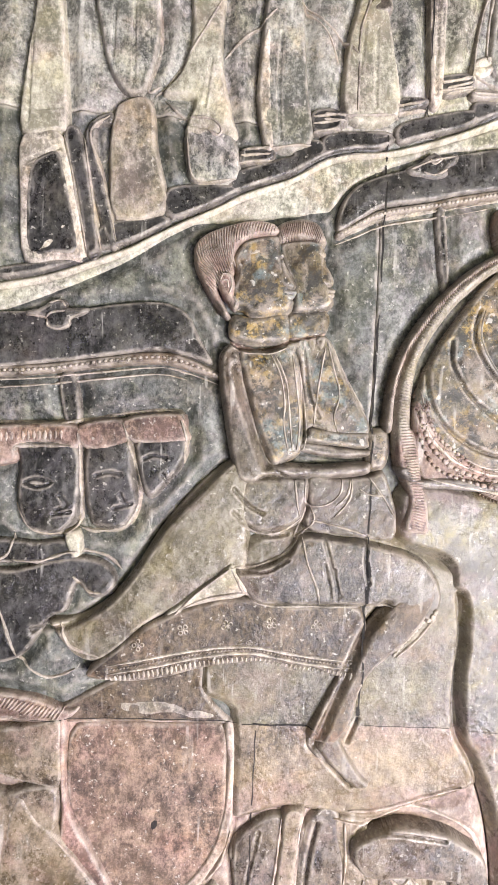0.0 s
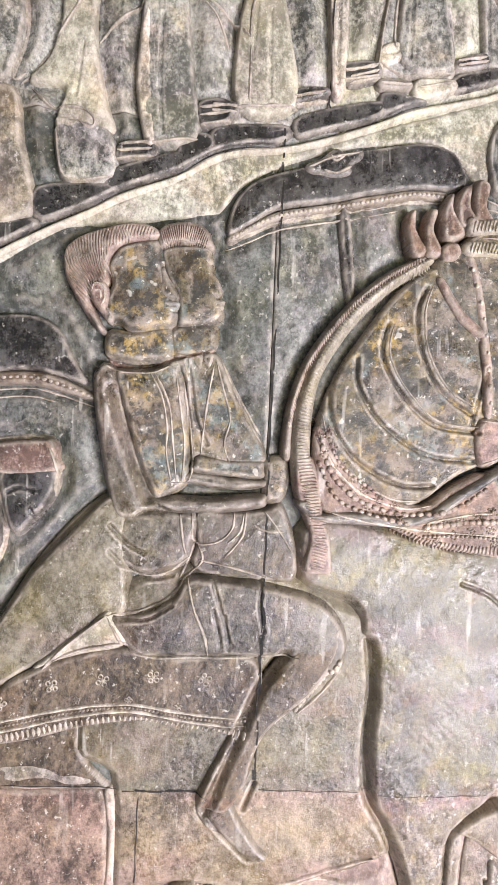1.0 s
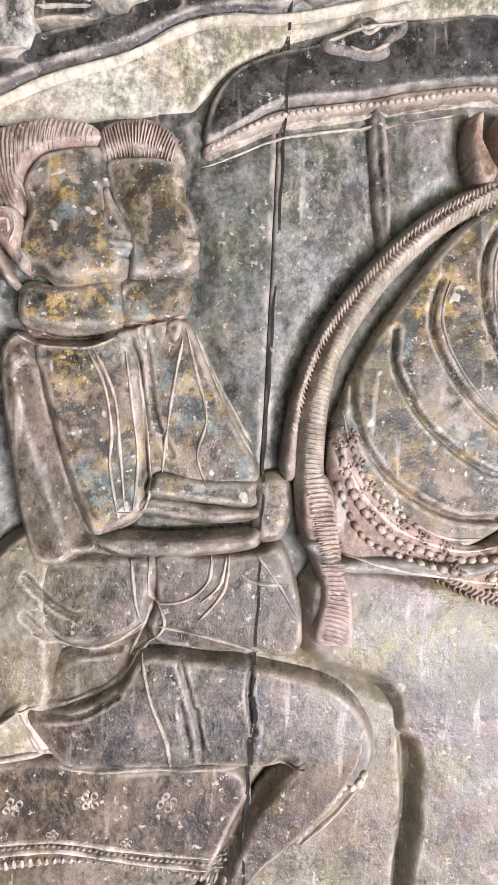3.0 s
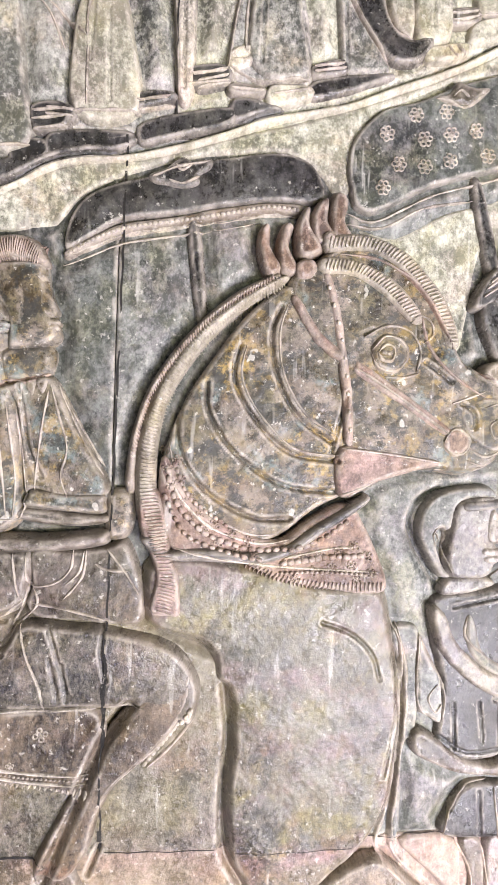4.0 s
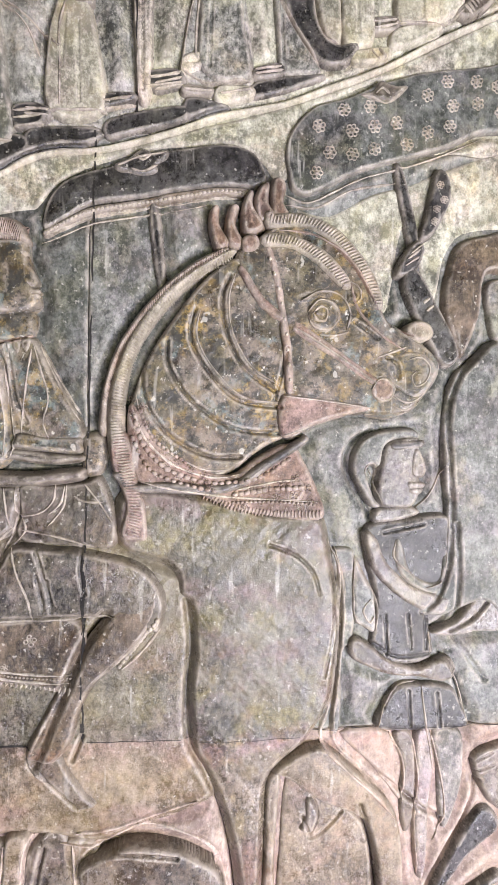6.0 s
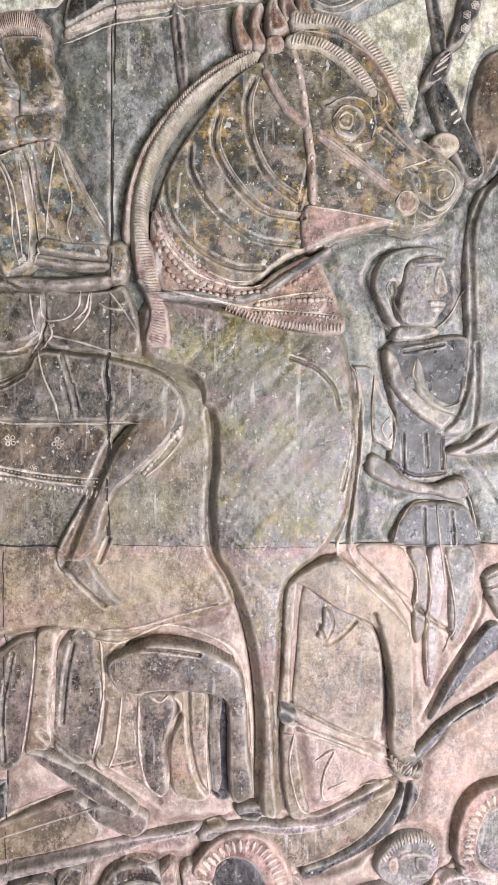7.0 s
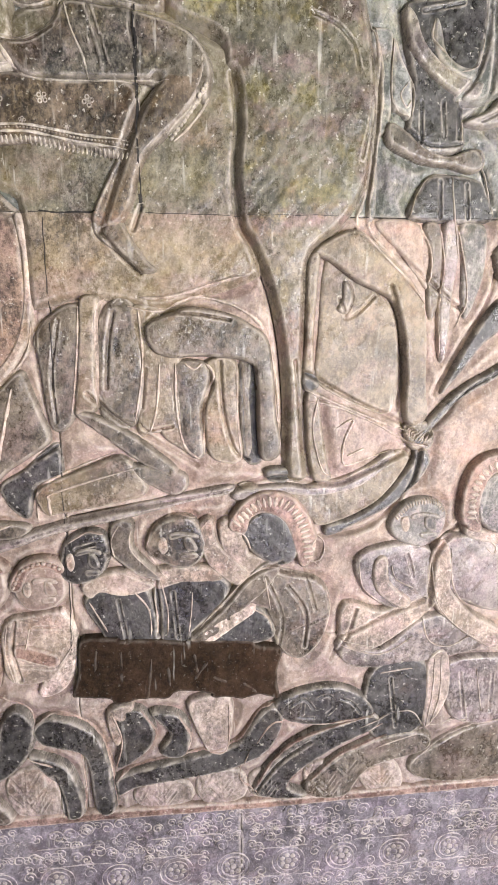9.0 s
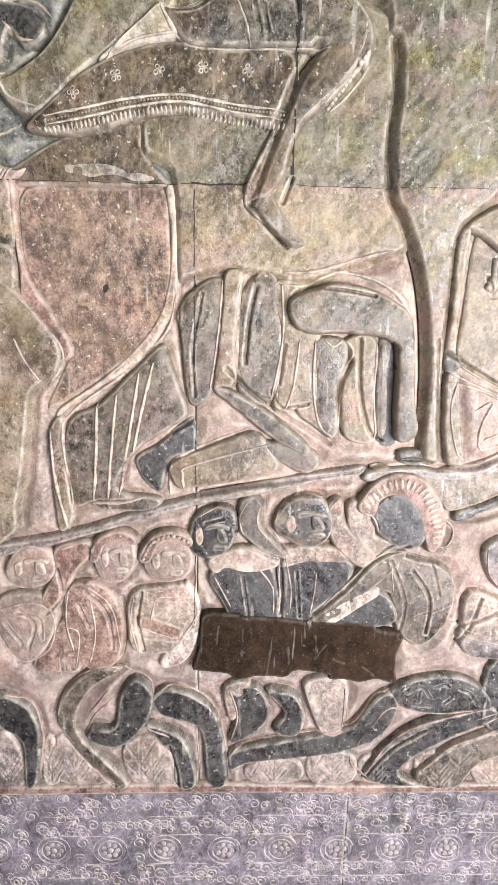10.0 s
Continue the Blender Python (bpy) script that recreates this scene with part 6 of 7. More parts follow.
captive = thing("captive", "captive with a ringed cap and folded arms, pinkish stone", "relief figure", "captives")
relief("head", captive, [(-127, 972), (-115, 997), (-91, 1004), (-75, 991), (-75, 960), (-92, 938), (-118, 942)], 4, 15, 16, GROUND_LOW, edge=6, grow=3.5)
relief("hair", captive, [(-133, 972), (-121, 1000), (-91, 1011), (-71, 1001), (-75, 993), (-93, 1001), (-114, 992), (-124, 969)], 8, 13, 6, PINK, edge=6, grow=3.5)
relief("torso", captive, [(-168, 922), (-133, 931), (-105, 908), (-95, 854), (-106, 806), (-144, 796), (-167, 826), (-174, 872)], 0, 14, 18, PINK, edge=6, grow=3.5)
relief("brow", captive, [(-105, 985), (-92, 988), (-80, 984), (-80, 979), (-92, 982), (-105, 979)], 16.9, 5, 4, GROUND_LOW, edge=3)
relief("nose", captive, [(-92, 982), (-86, 982), (-81, 966), (-86, 962), (-93, 966)], 16.9, 5.5, 5, GROUND_LOW, edge=3)
relief("mouth", captive, [(-98, 958), (-84, 959), (-83, 952), (-97, 951)], 16.9, 4, 4, GROUND_LOW, edge=3)
relief("ear", captive, [(-117, 979), (-110, 981), (-109, 967), (-113, 959), (-117, 967)], 16.9, 5, 4, EDGE, edge=3)
laid_ridges("limb_edge", captive, [[(-145, 929), (-110, 897), (-97, 826)], [(-168, 922), (-174, 872), (-165, 824)], [(-138, 908), (-133, 854), (-144, 803)]], 1.85, 1.95, EDGE)

captive = thing("captive", "captive with a beaded cap and clasped fingers", "relief figure", "captives")
relief("head", captive, [(-58, 971), (-43, 999), (-17, 1005), (2, 989), (5, 960), (-10, 941), (-38, 937), (-54, 950)], 4, 15, 16, GROUND_LOW, edge=6, grow=3.5)
relief("hair", captive, [(-65, 971), (-50, 1000), (-20, 1011), (5, 1001), (2, 991), (-18, 1001), (-40, 994), (-52, 969)], 8, 13, 6, PINK, edge=6, grow=3.5)
relief("torso", captive, [(-77, 915), (-42, 924), (-2, 926), (12, 890), (-1, 854), (-28, 824), (-76, 824), (-85, 872)], 0, 14, 18, EDGE, edge=6, grow=3.5)
relief("arm", captive, [(-68, 872), (-62, 881), (-19, 867), (-11, 854), (-23, 848), (-61, 861)], 10, 9, 6, PINK, edge=6, grow=3.5)
relief("brow", captive, [(-34, 983), (-19, 985), (-4, 981), (-4, 976), (-19, 979), (-34, 976)], 16.9, 5, 4, GROUND_LOW, edge=3)
relief("nose", captive, [(-19, 979), (-11, 979), (-5, 962), (-10, 958), (-19, 962)], 16.9, 5.5, 5, GROUND_LOW, edge=3)
relief("mouth", captive, [(-24, 954), (-8, 956), (-7, 949), (-23, 947)], 16.9, 4, 4, GROUND_LOW, edge=3)
relief("ear", captive, [(-48, 976), (-40, 979), (-38, 964), (-43, 956), (-48, 964)], 16.9, 5, 4, EDGE, edge=3)
laid_ridges("limb_edge", captive, [[(-76, 915), (-82, 872), (-73, 824)], [(-66, 865), (-23, 848)], [(-46, 908), (-53, 877)], [(10, 908), (12, 881), (-11, 845)]], 1.85, 1.95, EDGE)
laid_beads("curl", captive, [(-60, 973), (-47, 997), (-20, 1007), (2, 998)], 12, 7, 3, PINK)

captive = thing("captive", "dark rubbed captive, head turned down, arm bent behind", "relief figure", "captives")
relief("head", captive, [(3, 993), (13, 1031), (38, 1045), (61, 1042), (67, 1012), (52, 981), (27, 973), (10, 978)], 2, 15, 18, DARK, edge=6, grow=3.5)
relief("torso", captive, [(32, 941), (54, 959), (109, 961), (123, 935), (129, 868), (70, 874), (49, 906)], 0, 15, 16, DARK, edge=6, grow=3.5)
relief("arm", captive, [(75, 1053), (87, 1061), (101, 1055), (99, 1020), (136, 976), (129, 964), (107, 981), (77, 1008), (74, 1032)], 2, 14, 9, MID, edge=6, grow=3.5)
relief("shoulder", captive, [(32, 969), (73, 985), (109, 980), (125, 961), (86, 952), (54, 959), (40, 950)], 4, 13, 8, EDGE, edge=6, grow=3.5)
relief("brow", captive, [(26, 1021), (42, 1024), (57, 1020), (57, 1014), (42, 1018), (26, 1014)], 14.9, 5, 4, DARK, edge=3)
relief("nose", captive, [(42, 1017), (49, 1017), (56, 1000), (51, 995), (42, 1000)], 14.9, 5.5, 5, DARK, edge=3)
relief("mouth", captive, [(37, 991), (53, 992), (55, 985), (38, 984)], 14.9, 4, 4, DARK, edge=3)
relief("ear", captive, [(12, 1014), (20, 1017), (22, 1001), (17, 992), (12, 1001)], 14.9, 5, 4, EDGE, edge=3)
laid_ridges("limb_edge", captive, [[(15, 1032), (41, 1047), (63, 1043)], [(101, 1053), (99, 1018), (138, 975)], [(77, 1008), (72, 1032), (84, 1056)], [(126, 956), (131, 917), (131, 887)], [(102, 954), (120, 926), (122, 887)], [(38, 943), (61, 897)]], 1.85, 1.95, EDGE)

captive = thing("captive", "dark captive looking round with a pale bent arm", "relief figure", "captives")
relief("head", captive, [(122, 1019), (134, 1048), (162, 1062), (185, 1057), (200, 1029), (193, 1002), (169, 990), (140, 1002)], 4, 15, 18, MID, edge=6, grow=3.5)
relief("torso", captive, [(132, 959), (165, 973), (216, 971), (233, 952), (215, 922), (183, 877), (152, 868), (135, 888)], 0, 15, 16, DARK, edge=6, grow=3.5)
relief("arm", captive, [(195, 1046), (210, 1057), (218, 1021), (264, 973), (255, 958), (229, 970), (202, 1002)], 4, 14, 8, EDGE, edge=6, grow=3.5)
relief("shoulder", captive, [(130, 982), (171, 988), (212, 983), (223, 968), (165, 968), (133, 959)], 4, 12, 8, EDGE, edge=6, grow=3.5)
relief("brow", captive, [(153, 1041), (172, 1043), (190, 1039), (191, 1034), (172, 1037), (154, 1033)], 16.9, 5, 4, MID, edge=3)
relief("nose", captive, [(172, 1036), (181, 1036), (190, 1019), (184, 1015), (173, 1019)], 16.9, 5.5, 5, MID, edge=3)
relief("mouth", captive, [(167, 1010), (187, 1012), (189, 1005), (169, 1003)], 16.9, 4, 4, MID, edge=3)
relief("ear", captive, [(137, 1033), (146, 1036), (149, 1020), (143, 1012), (137, 1020)], 16.9, 5, 4, EDGE, edge=3)
laid_ridges("limb_edge", captive, [[(119, 1019), (131, 1051), (161, 1067), (190, 1060)], [(195, 1046), (210, 1059), (220, 1021), (265, 973)], [(182, 952), (179, 917), (175, 887)], [(137, 974), (146, 926), (145, 887)], [(116, 1015), (133, 991), (149, 974)]], 1.85, 1.95, EDGE)

wigged_captive = thing("wigged_captive", "large bowed head with a ridged wig, dark rubbed face", "relief head", "captive heads")
relief("wig", wigged_captive, [(236, 1047), (243, 1065), (260, 1085), (285, 1095), (317, 1090), (342, 1064), (355, 1030), (353, 1003), (340, 984), (327, 1021), (314, 1053), (286, 1069), (264, 1061), (255, 1039)], 4, 18, 9, PINK, grow=3.5)
relief("face", wigged_captive, [(256, 1042), (278, 1065), (305, 1061), (325, 1030), (328, 999), (309, 989), (285, 997), (262, 1019)], 6, 15, 18, DARK, edge=6, grow=3.5)
laid_hatch("wig_rib", wigged_captive, [(245, 1054), (277, 1081), (313, 1079), (339, 1046), (347, 1000)], 15, 22, 2.6, EDGE, lean=0)
laid_ridges("curl", wigged_captive, [[(340, 984), (365, 989), (372, 1013), (360, 1026), (351, 1016), (359, 1006)], [(241, 1042), (257, 1033), (264, 1013)], [(347, 996), (365, 979)]], 2.24, 2.25, EDGE)
relief("arm", wigged_captive, [(224, 1052), (248, 1049), (263, 1042), (260, 1004), (295, 991), (264, 972), (232, 1002)], 2, 13, 8, EDGE, grow=3.5)
relief("back_arm", wigged_captive, [(178, 876), (204, 906), (246, 952), (284, 989), (305, 986), (286, 953), (248, 919), (209, 879)], 6, 14, 10, MID, grow=3.5)
relief("torso", wigged_captive, [(285, 972), (325, 968), (369, 951), (381, 909), (369, 861), (338, 833), (304, 861), (290, 917), (258, 922)], 0, 14, 24, MID, edge=8, grow=3.5)
relief("knee", wigged_captive, [(198, 878), (249, 908), (267, 924), (286, 908), (297, 876), (251, 867)], 6, 13, 10, DARK, grow=3.5)
relief("bare_edge", wigged_captive, [(182, 874), (224, 905), (262, 924), (268, 917), (233, 892), (208, 874)], 12, 8, 5, CHALK, grow=3.5)
laid_ridges("limb_edge", wigged_captive, [[(192, 894), (215, 923), (267, 974), (305, 986)], [(269, 921), (290, 905), (296, 883)], [(285, 970), (294, 917)], [(376, 944), (384, 909), (372, 861)]], 1.85, 1.95, EDGE)

captive = thing("captive", "kneeling captive with a fringe of combed hair, arms crossed", "relief figure", "captives")
relief("head", captive, [(469, 1043), (491, 1070), (523, 1074), (546, 1056), (540, 1023), (511, 1007), (478, 1021)], 2, 15, 16, GROUND_MID, edge=6, grow=3.5)
relief("torso", captive, [(422, 986), (463, 1006), (520, 1003), (540, 973), (539, 919), (501, 904), (459, 919), (433, 943)], 0, 14, 18, LILAC, edge=6, grow=3.5)
relief("forearm", captive, [(449, 985), (462, 989), (467, 951), (500, 921), (492, 910), (458, 934), (447, 959)], 10, 10, 6, EDGE, edge=6, grow=3.5)
relief("thigh", captive, [(406, 918), (459, 903), (526, 918), (539, 908), (473, 856), (429, 841), (402, 866)], 2, 14, 12, EDGE, edge=6, grow=3.5)
relief("lap", captive, [(400, 857), (462, 835), (528, 886), (595, 881), (626, 837), (548, 819), (472, 810), (413, 819)], 0, 13, 16, LILAC, edge=6, grow=3.5)
relief("brow", captive, [(498, 1056), (517, 1058), (536, 1053), (536, 1048), (517, 1052), (498, 1049)], 14.9, 5, 4, GROUND_MID, edge=3)
relief("nose", captive, [(517, 1051), (526, 1051), (535, 1034), (529, 1030), (518, 1035)], 14.9, 5.5, 5, GROUND_MID, edge=3)
relief("mouth", captive, [(512, 1027), (533, 1027), (535, 1021), (514, 1020)], 14.9, 4, 4, GROUND_MID, edge=3)
relief("ear", captive, [(481, 1050), (491, 1052), (494, 1037), (489, 1029), (482, 1038)], 14.9, 5, 4, EDGE, edge=3)
laid_ridges("limb_edge", captive, [[(524, 895), (537, 851), (572, 839), (607, 861)], [(404, 859), (470, 850), (534, 903)], [(423, 986), (430, 945), (459, 917)], [(472, 977), (480, 955), (507, 940)], [(401, 850), (463, 832), (511, 860)], [(435, 896), (460, 890)]], 1.85, 1.95, EDGE)
laid_hatch("hair_comb", captive, [(475, 1051), (495, 1070), (528, 1074), (544, 1060)], 9, 20, 1.8, EDGE, lean=0.1)

wigged_captive = thing("wigged_captive", "captive's head with a coiled ribbed wig and bead collar", "relief head", "captive heads")
relief("wig", wigged_captive, [(572, 1055), (577, 1105), (600, 1135), (644, 1142), (683, 1136), (684, 1123), (646, 1119), (612, 1114), (598, 1089), (594, 1056), (601, 1028), (582, 1033)], 4, 18, 8, PINK, grow=3.5)
laid_hatch("wig_rib", wigged_captive, [(584, 1048), (589, 1098), (611, 1124), (659, 1130)], 14, 16, 2.6, EDGE, lean=0)
relief("face", wigged_captive, [(599, 1088), (616, 1109), (660, 1114), (686, 1103), (693, 1035), (652, 1021), (623, 1026), (601, 1049)], 4, 15, 20, GROUND_MID, edge=6, grow=3.5)
relief("collar", wigged_captive, [(584, 1033), (623, 1019), (669, 1022), (693, 1029), (695, 1017), (653, 1005), (610, 1011), (585, 1021)], 6, 11, 6, EDGE, grow=3.5)
laid_ridges("ear", wigged_captive, [[(593, 1088), (586, 1065), (595, 1041), (602, 1047)], [(621, 1007), (630, 998), (626, 989), (616, 997)]], 1.98, 1.95, EDGE)
relief("torso", wigged_captive, [(546, 1004), (585, 1017), (653, 1005), (695, 1009), (706, 901), (637, 895), (585, 916), (545, 936)], 0, 14, 20, LILAC, edge=8, grow=3.5)
relief("arm", wigged_captive, [(531, 987), (551, 1007), (561, 972), (562, 935), (596, 894), (650, 859), (663, 829), (624, 841), (571, 881), (541, 919)], 6, 13, 9, EDGE, grow=3.5)
laid_ridges("limb_edge", wigged_captive, [[(561, 998), (570, 936), (602, 897), (659, 859), (670, 830)], [(533, 982), (543, 919), (575, 877), (629, 839)], [(656, 967), (653, 923), (671, 899)]], 1.85, 1.95, EDGE)

captive = thing("captive", "seated captives in long skirts with a pleated cloth end", "relief figure", "captives")
relief("skirt", captive, [(457, 808), (533, 811), (547, 718), (480, 674), (444, 726)], 0, 13, 16, DARK, edge=6, grow=3.5)
relief("pleat", captive, [(541, 820), (566, 827), (573, 754), (540, 698), (541, 756)], 4, 12, 8, EDGE, edge=6, grow=3.5)
relief("skirt", captive, [(576, 808), (674, 811), (715, 806), (724, 711), (608, 701), (575, 744)], 0, 13, 18, LILAC, edge=6, grow=3.5)
relief("skirt", captive, [(524, 631), (575, 667), (635, 692), (725, 704), (733, 621), (634, 591), (544, 601)], 0, 12, 14, MID, edge=6, grow=3.5)
laid_ridges("limb_edge", captive, [[(524, 635), (575, 672), (635, 696), (724, 710)], [(548, 821), (548, 756), (541, 704)], [(558, 824), (560, 755), (548, 708)], [(464, 800), (514, 805)], [(618, 797), (632, 720)], [(662, 803), (658, 765), (678, 716)], [(434, 709), (510, 731), (538, 700)], [(462, 669), (538, 692), (608, 708)]], 1.85, 1.95, EDGE)

kneeling_row = thing("kneeling_row", "dark sprawling legs with incised flower-pattern cloth", "relief legs", "legs row")
relief("patterned_cloth", kneeling_row, [(308, 763), (375, 782), (429, 768), (456, 729), (398, 717), (346, 721), (310, 737)], 2, 14, 14, DARK, grow=2)
relief("leg", kneeling_row, [(51, 638), (90, 660), (193, 680), (244, 694), (276, 739), (300, 755), (314, 729), (290, 677), (221, 647), (99, 632), (60, 617)], 2, 15, 10, DARK, edge=7, grow=2)
relief("leg", kneeling_row, [(269, 605), (299, 657), (348, 697), (424, 723), (459, 729), (462, 707), (402, 677), (346, 641), (323, 610), (355, 589), (312, 589)], 4, 14, 9, DARK, edge=7, grow=2)
relief("leg", kneeling_row, [(355, 613), (404, 656), (475, 687), (541, 688), (546, 657), (453, 630), (417, 582), (359, 588)], 2, 14, 9, MID, edge=7, grow=2)
laid_ridges("leg_edge", kneeling_row, [[(57, 642), (90, 664), (193, 684), (244, 698), (277, 745), (302, 759)], [(267, 605), (300, 659), (352, 699), (459, 731)], [(320, 611), (348, 641), (406, 677), (472, 711)], [(274, 695), (302, 729), (346, 717), (456, 727)], [(357, 615), (406, 658), (480, 691)], [(60, 617), (99, 629), (221, 644)], [(262, 680), (248, 628), (276, 602)]], 2.11, 2.25, PINK)
relief("plant_panel", kneeling_row, [(265, 628), (300, 638), (312, 591), (272, 591)], 0, 7, 8, EDGE, grow=2)
relief("plant_panel", kneeling_row, [(353, 633), (406, 638), (420, 590), (366, 587)], 0, 7, 8, EDGE, grow=2)
relief("plant_panel", kneeling_row, [(90, 619), (160, 629), (170, 592), (99, 589)], 0, 7, 8, EDGE, grow=2)
relief("plant_panel", kneeling_row, [(443, 627), (495, 632), (510, 584), (456, 584)], 0, 7, 8, EDGE, grow=2)
relief("plant_panel", kneeling_row, [(186, 634), (247, 639), (254, 591), (192, 588)], 0, 7, 8, EDGE, grow=2)

striding_row = thing("striding_row", "row of dark bent polished legs above the border", "relief legs", "legs row")
relief("leg", striding_row, [(-196, 710), (-179, 760), (-138, 794), (-101, 793), (-141, 764), (-167, 721), (-165, 682), (-133, 641), (-95, 593), (-120, 587), (-169, 649)], 2, 15, 10, MID, edge=7, grow=2)
relief("leg", striding_row, [(-101, 750), (-77, 779), (-53, 750), (-62, 709), (-86, 675), (-117, 659), (-152, 674), (-146, 692), (-112, 696)], 2, 15, 10, DARK, edge=7, grow=2)
relief("leg", striding_row, [(-55, 744), (-26, 762), (26, 736), (48, 691), (57, 596), (29, 592), (22, 669), (8, 699), (-42, 717)], 2, 15, 10, DARK, edge=7, grow=2)
relief("leg", striding_row, [(-66, 701), (-20, 683), (1, 650), (9, 590), (-20, 587), (-24, 638), (-45, 669)], 2, 15, 10, DARK, edge=7, grow=2)
relief("leg", striding_row, [(61, 758), (101, 765), (121, 722), (103, 688), (62, 668), (70, 713)], 2, 15, 10, DARK, edge=7, grow=2)
relief("leg", striding_row, [(115, 758), (158, 750), (173, 710), (160, 678), (127, 688), (143, 720)], 2, 15, 10, DARK, edge=7, grow=2)
relief("leg", striding_row, [(-279, 751), (-239, 731), (-224, 682), (-235, 598), (-252, 590), (-252, 670), (-284, 700)], 2, 15, 10, DARK, edge=7, grow=2)
relief("cloth_end", striding_row, [(176, 773), (233, 775), (229, 690), (203, 683), (179, 738)], 4, 13, 9, EDGE, grow=2)
relief("cloth_end", striding_row, [(55, 764), (88, 773), (82, 740), (65, 706), (56, 730)], 4, 12, 8, EDGE, grow=2)
laid_ridges("leg_edge", striding_row, [[(-197, 708), (-181, 762), (-137, 796), (-98, 795), (-61, 775), (-51, 748)], [(-192, 692), (-165, 641), (-116, 587)], [(-157, 682), (-138, 719), (-103, 750)], [(-55, 748), (-24, 765), (28, 740), (51, 691), (60, 596)], [(8, 696), (13, 640), (11, 592)], [(-68, 697), (-31, 681)], [(101, 765), (123, 722), (105, 686)], [(156, 752), (175, 710), (162, 676)], [(203, 684), (229, 690), (232, 764)], [(-279, 755), (-237, 735), (-221, 682), (-232, 596)], [(59, 764), (72, 716), (58, 660)], [(-121, 755), (-148, 719)]], 1.98, 2.1, PINK)
relief("plant_panel", striding_row, [(-201, 672), (-171, 647), (-130, 593), (-200, 593)], 0, 7, 8, EDGE, grow=2)
relief("plant_panel", striding_row, [(-98, 659), (-31, 669), (-17, 590), (-88, 593)], 0, 7, 8, EDGE, grow=2)
relief("plant_panel", striding_row, [(-218, 672), (-203, 652), (-202, 595), (-226, 593)], 0, 7, 8, EDGE, grow=2)
relief("plant_panel", striding_row, [(-285, 682), (-262, 652), (-257, 590), (-293, 588)], 0, 7, 8, EDGE, grow=2)
repair_patch = thing("repair_patch", "dark brown rectangular repair set into the stone", "repair patch")
relief("filling", repair_patch, [(21, 880), (38, 887), (75, 885), (77, 882), (128, 879), (174, 873), (178, 876), (261, 870), (273, 861), (309, 853), (307, 834), (303, 816), (304, 793), (306, 774), (292, 777), (277, 781), (252, 777), (230, 781), (208, 781), (206, 789), (173, 795), (153, 795), (142, 786), (121, 787), (98, 787), (86, 783), (67, 781), (56, 791), (10, 797), (9, 802), (17, 833)], 15, 6, 5, PATCH, edge=2)
laid_ridges("trowel_mark", repair_patch, [[(78, 867), (78, 838)], [(121, 852), (114, 795), (107, 786)], [(144, 837), (146, 806)], [(182, 856), (187, 825)], [(201, 842), (182, 814)], [(253, 803), (273, 786)], [(209, 816), (229, 807)], [(44, 871), (40, 837)]], 3, 1.6, PATCH)

bare_chip = thing("bare_chip", "pale freshly broken bare stone beside the brown repair", "chipped stone")
relief("chip_face", bare_chip, [(-4, 932), (10, 916), (18, 878), (11, 837), (-6, 806), (-31, 794), (-43, 804), (-21, 848), (-12, 891)], 3, 9, 10, CHALK)
relief("chip_face", bare_chip, [(177, 877), (210, 910), (252, 933), (263, 927), (260, 915), (231, 908), (206, 889), (188, 873)], 6, 9, 6, CHALK)

# ---------------------------------------------------------------- the wall's own stones, cut back round the figures
GROUND_RISE = 0.0075
far = np.where(HM > 0.001, 0.0, 1.0)
for k in range(9):                 # steps away from the nearest figure
    q = np.pad(far, 1, mode="edge")
    near = np.minimum.reduce([q[1:-1, :-2], q[1:-1, 2:], q[:-2, 1:-1], q[2:, 1:-1], q[:-2, :-2] + 0.03, q[2:, 2:] + 0.03, q[:-2, 2:] + 0.03, q[2:, :-2] + 0.03])
    far = np.minimum(far, near + 1 / 9)
far = np.clip(far, 0, 1)
for k in range(3):
    q = np.pad(far, 1, mode="edge")
    far = (q[1:-1, :-2] + q[1:-1, 2:] + q[:-2, 1:-1] + q[2:, 1:-1] + 2 * q[1:-1, 1:-1]) / 6
level = (HZ0 + HC * np.arange(HNZ))[:, None]
LAND = GROUND_RISE * far * far * (3 - 2 * far) * np.clip((level - 0.572) / 0.03, 0, 1)


def ground_at(x, z):
    u, v = (x - HX0) / HC, (z - HZ0) / HC
    i, j = np.clip(u.astype(int), 0, HNX - 2), np.clip(v.astype(int), 0, HNZ - 2)
    f, g = np.clip(u - i, 0, 1), np.clip(v - j, 0, 1)
    return (LAND[j, i] * (1 - f) * (1 - g) + LAND[j, i + 1] * f * (1 - g) + LAND[j + 1, i] * (1 - f) * g + LAND[j + 1, i + 1] * f * g)


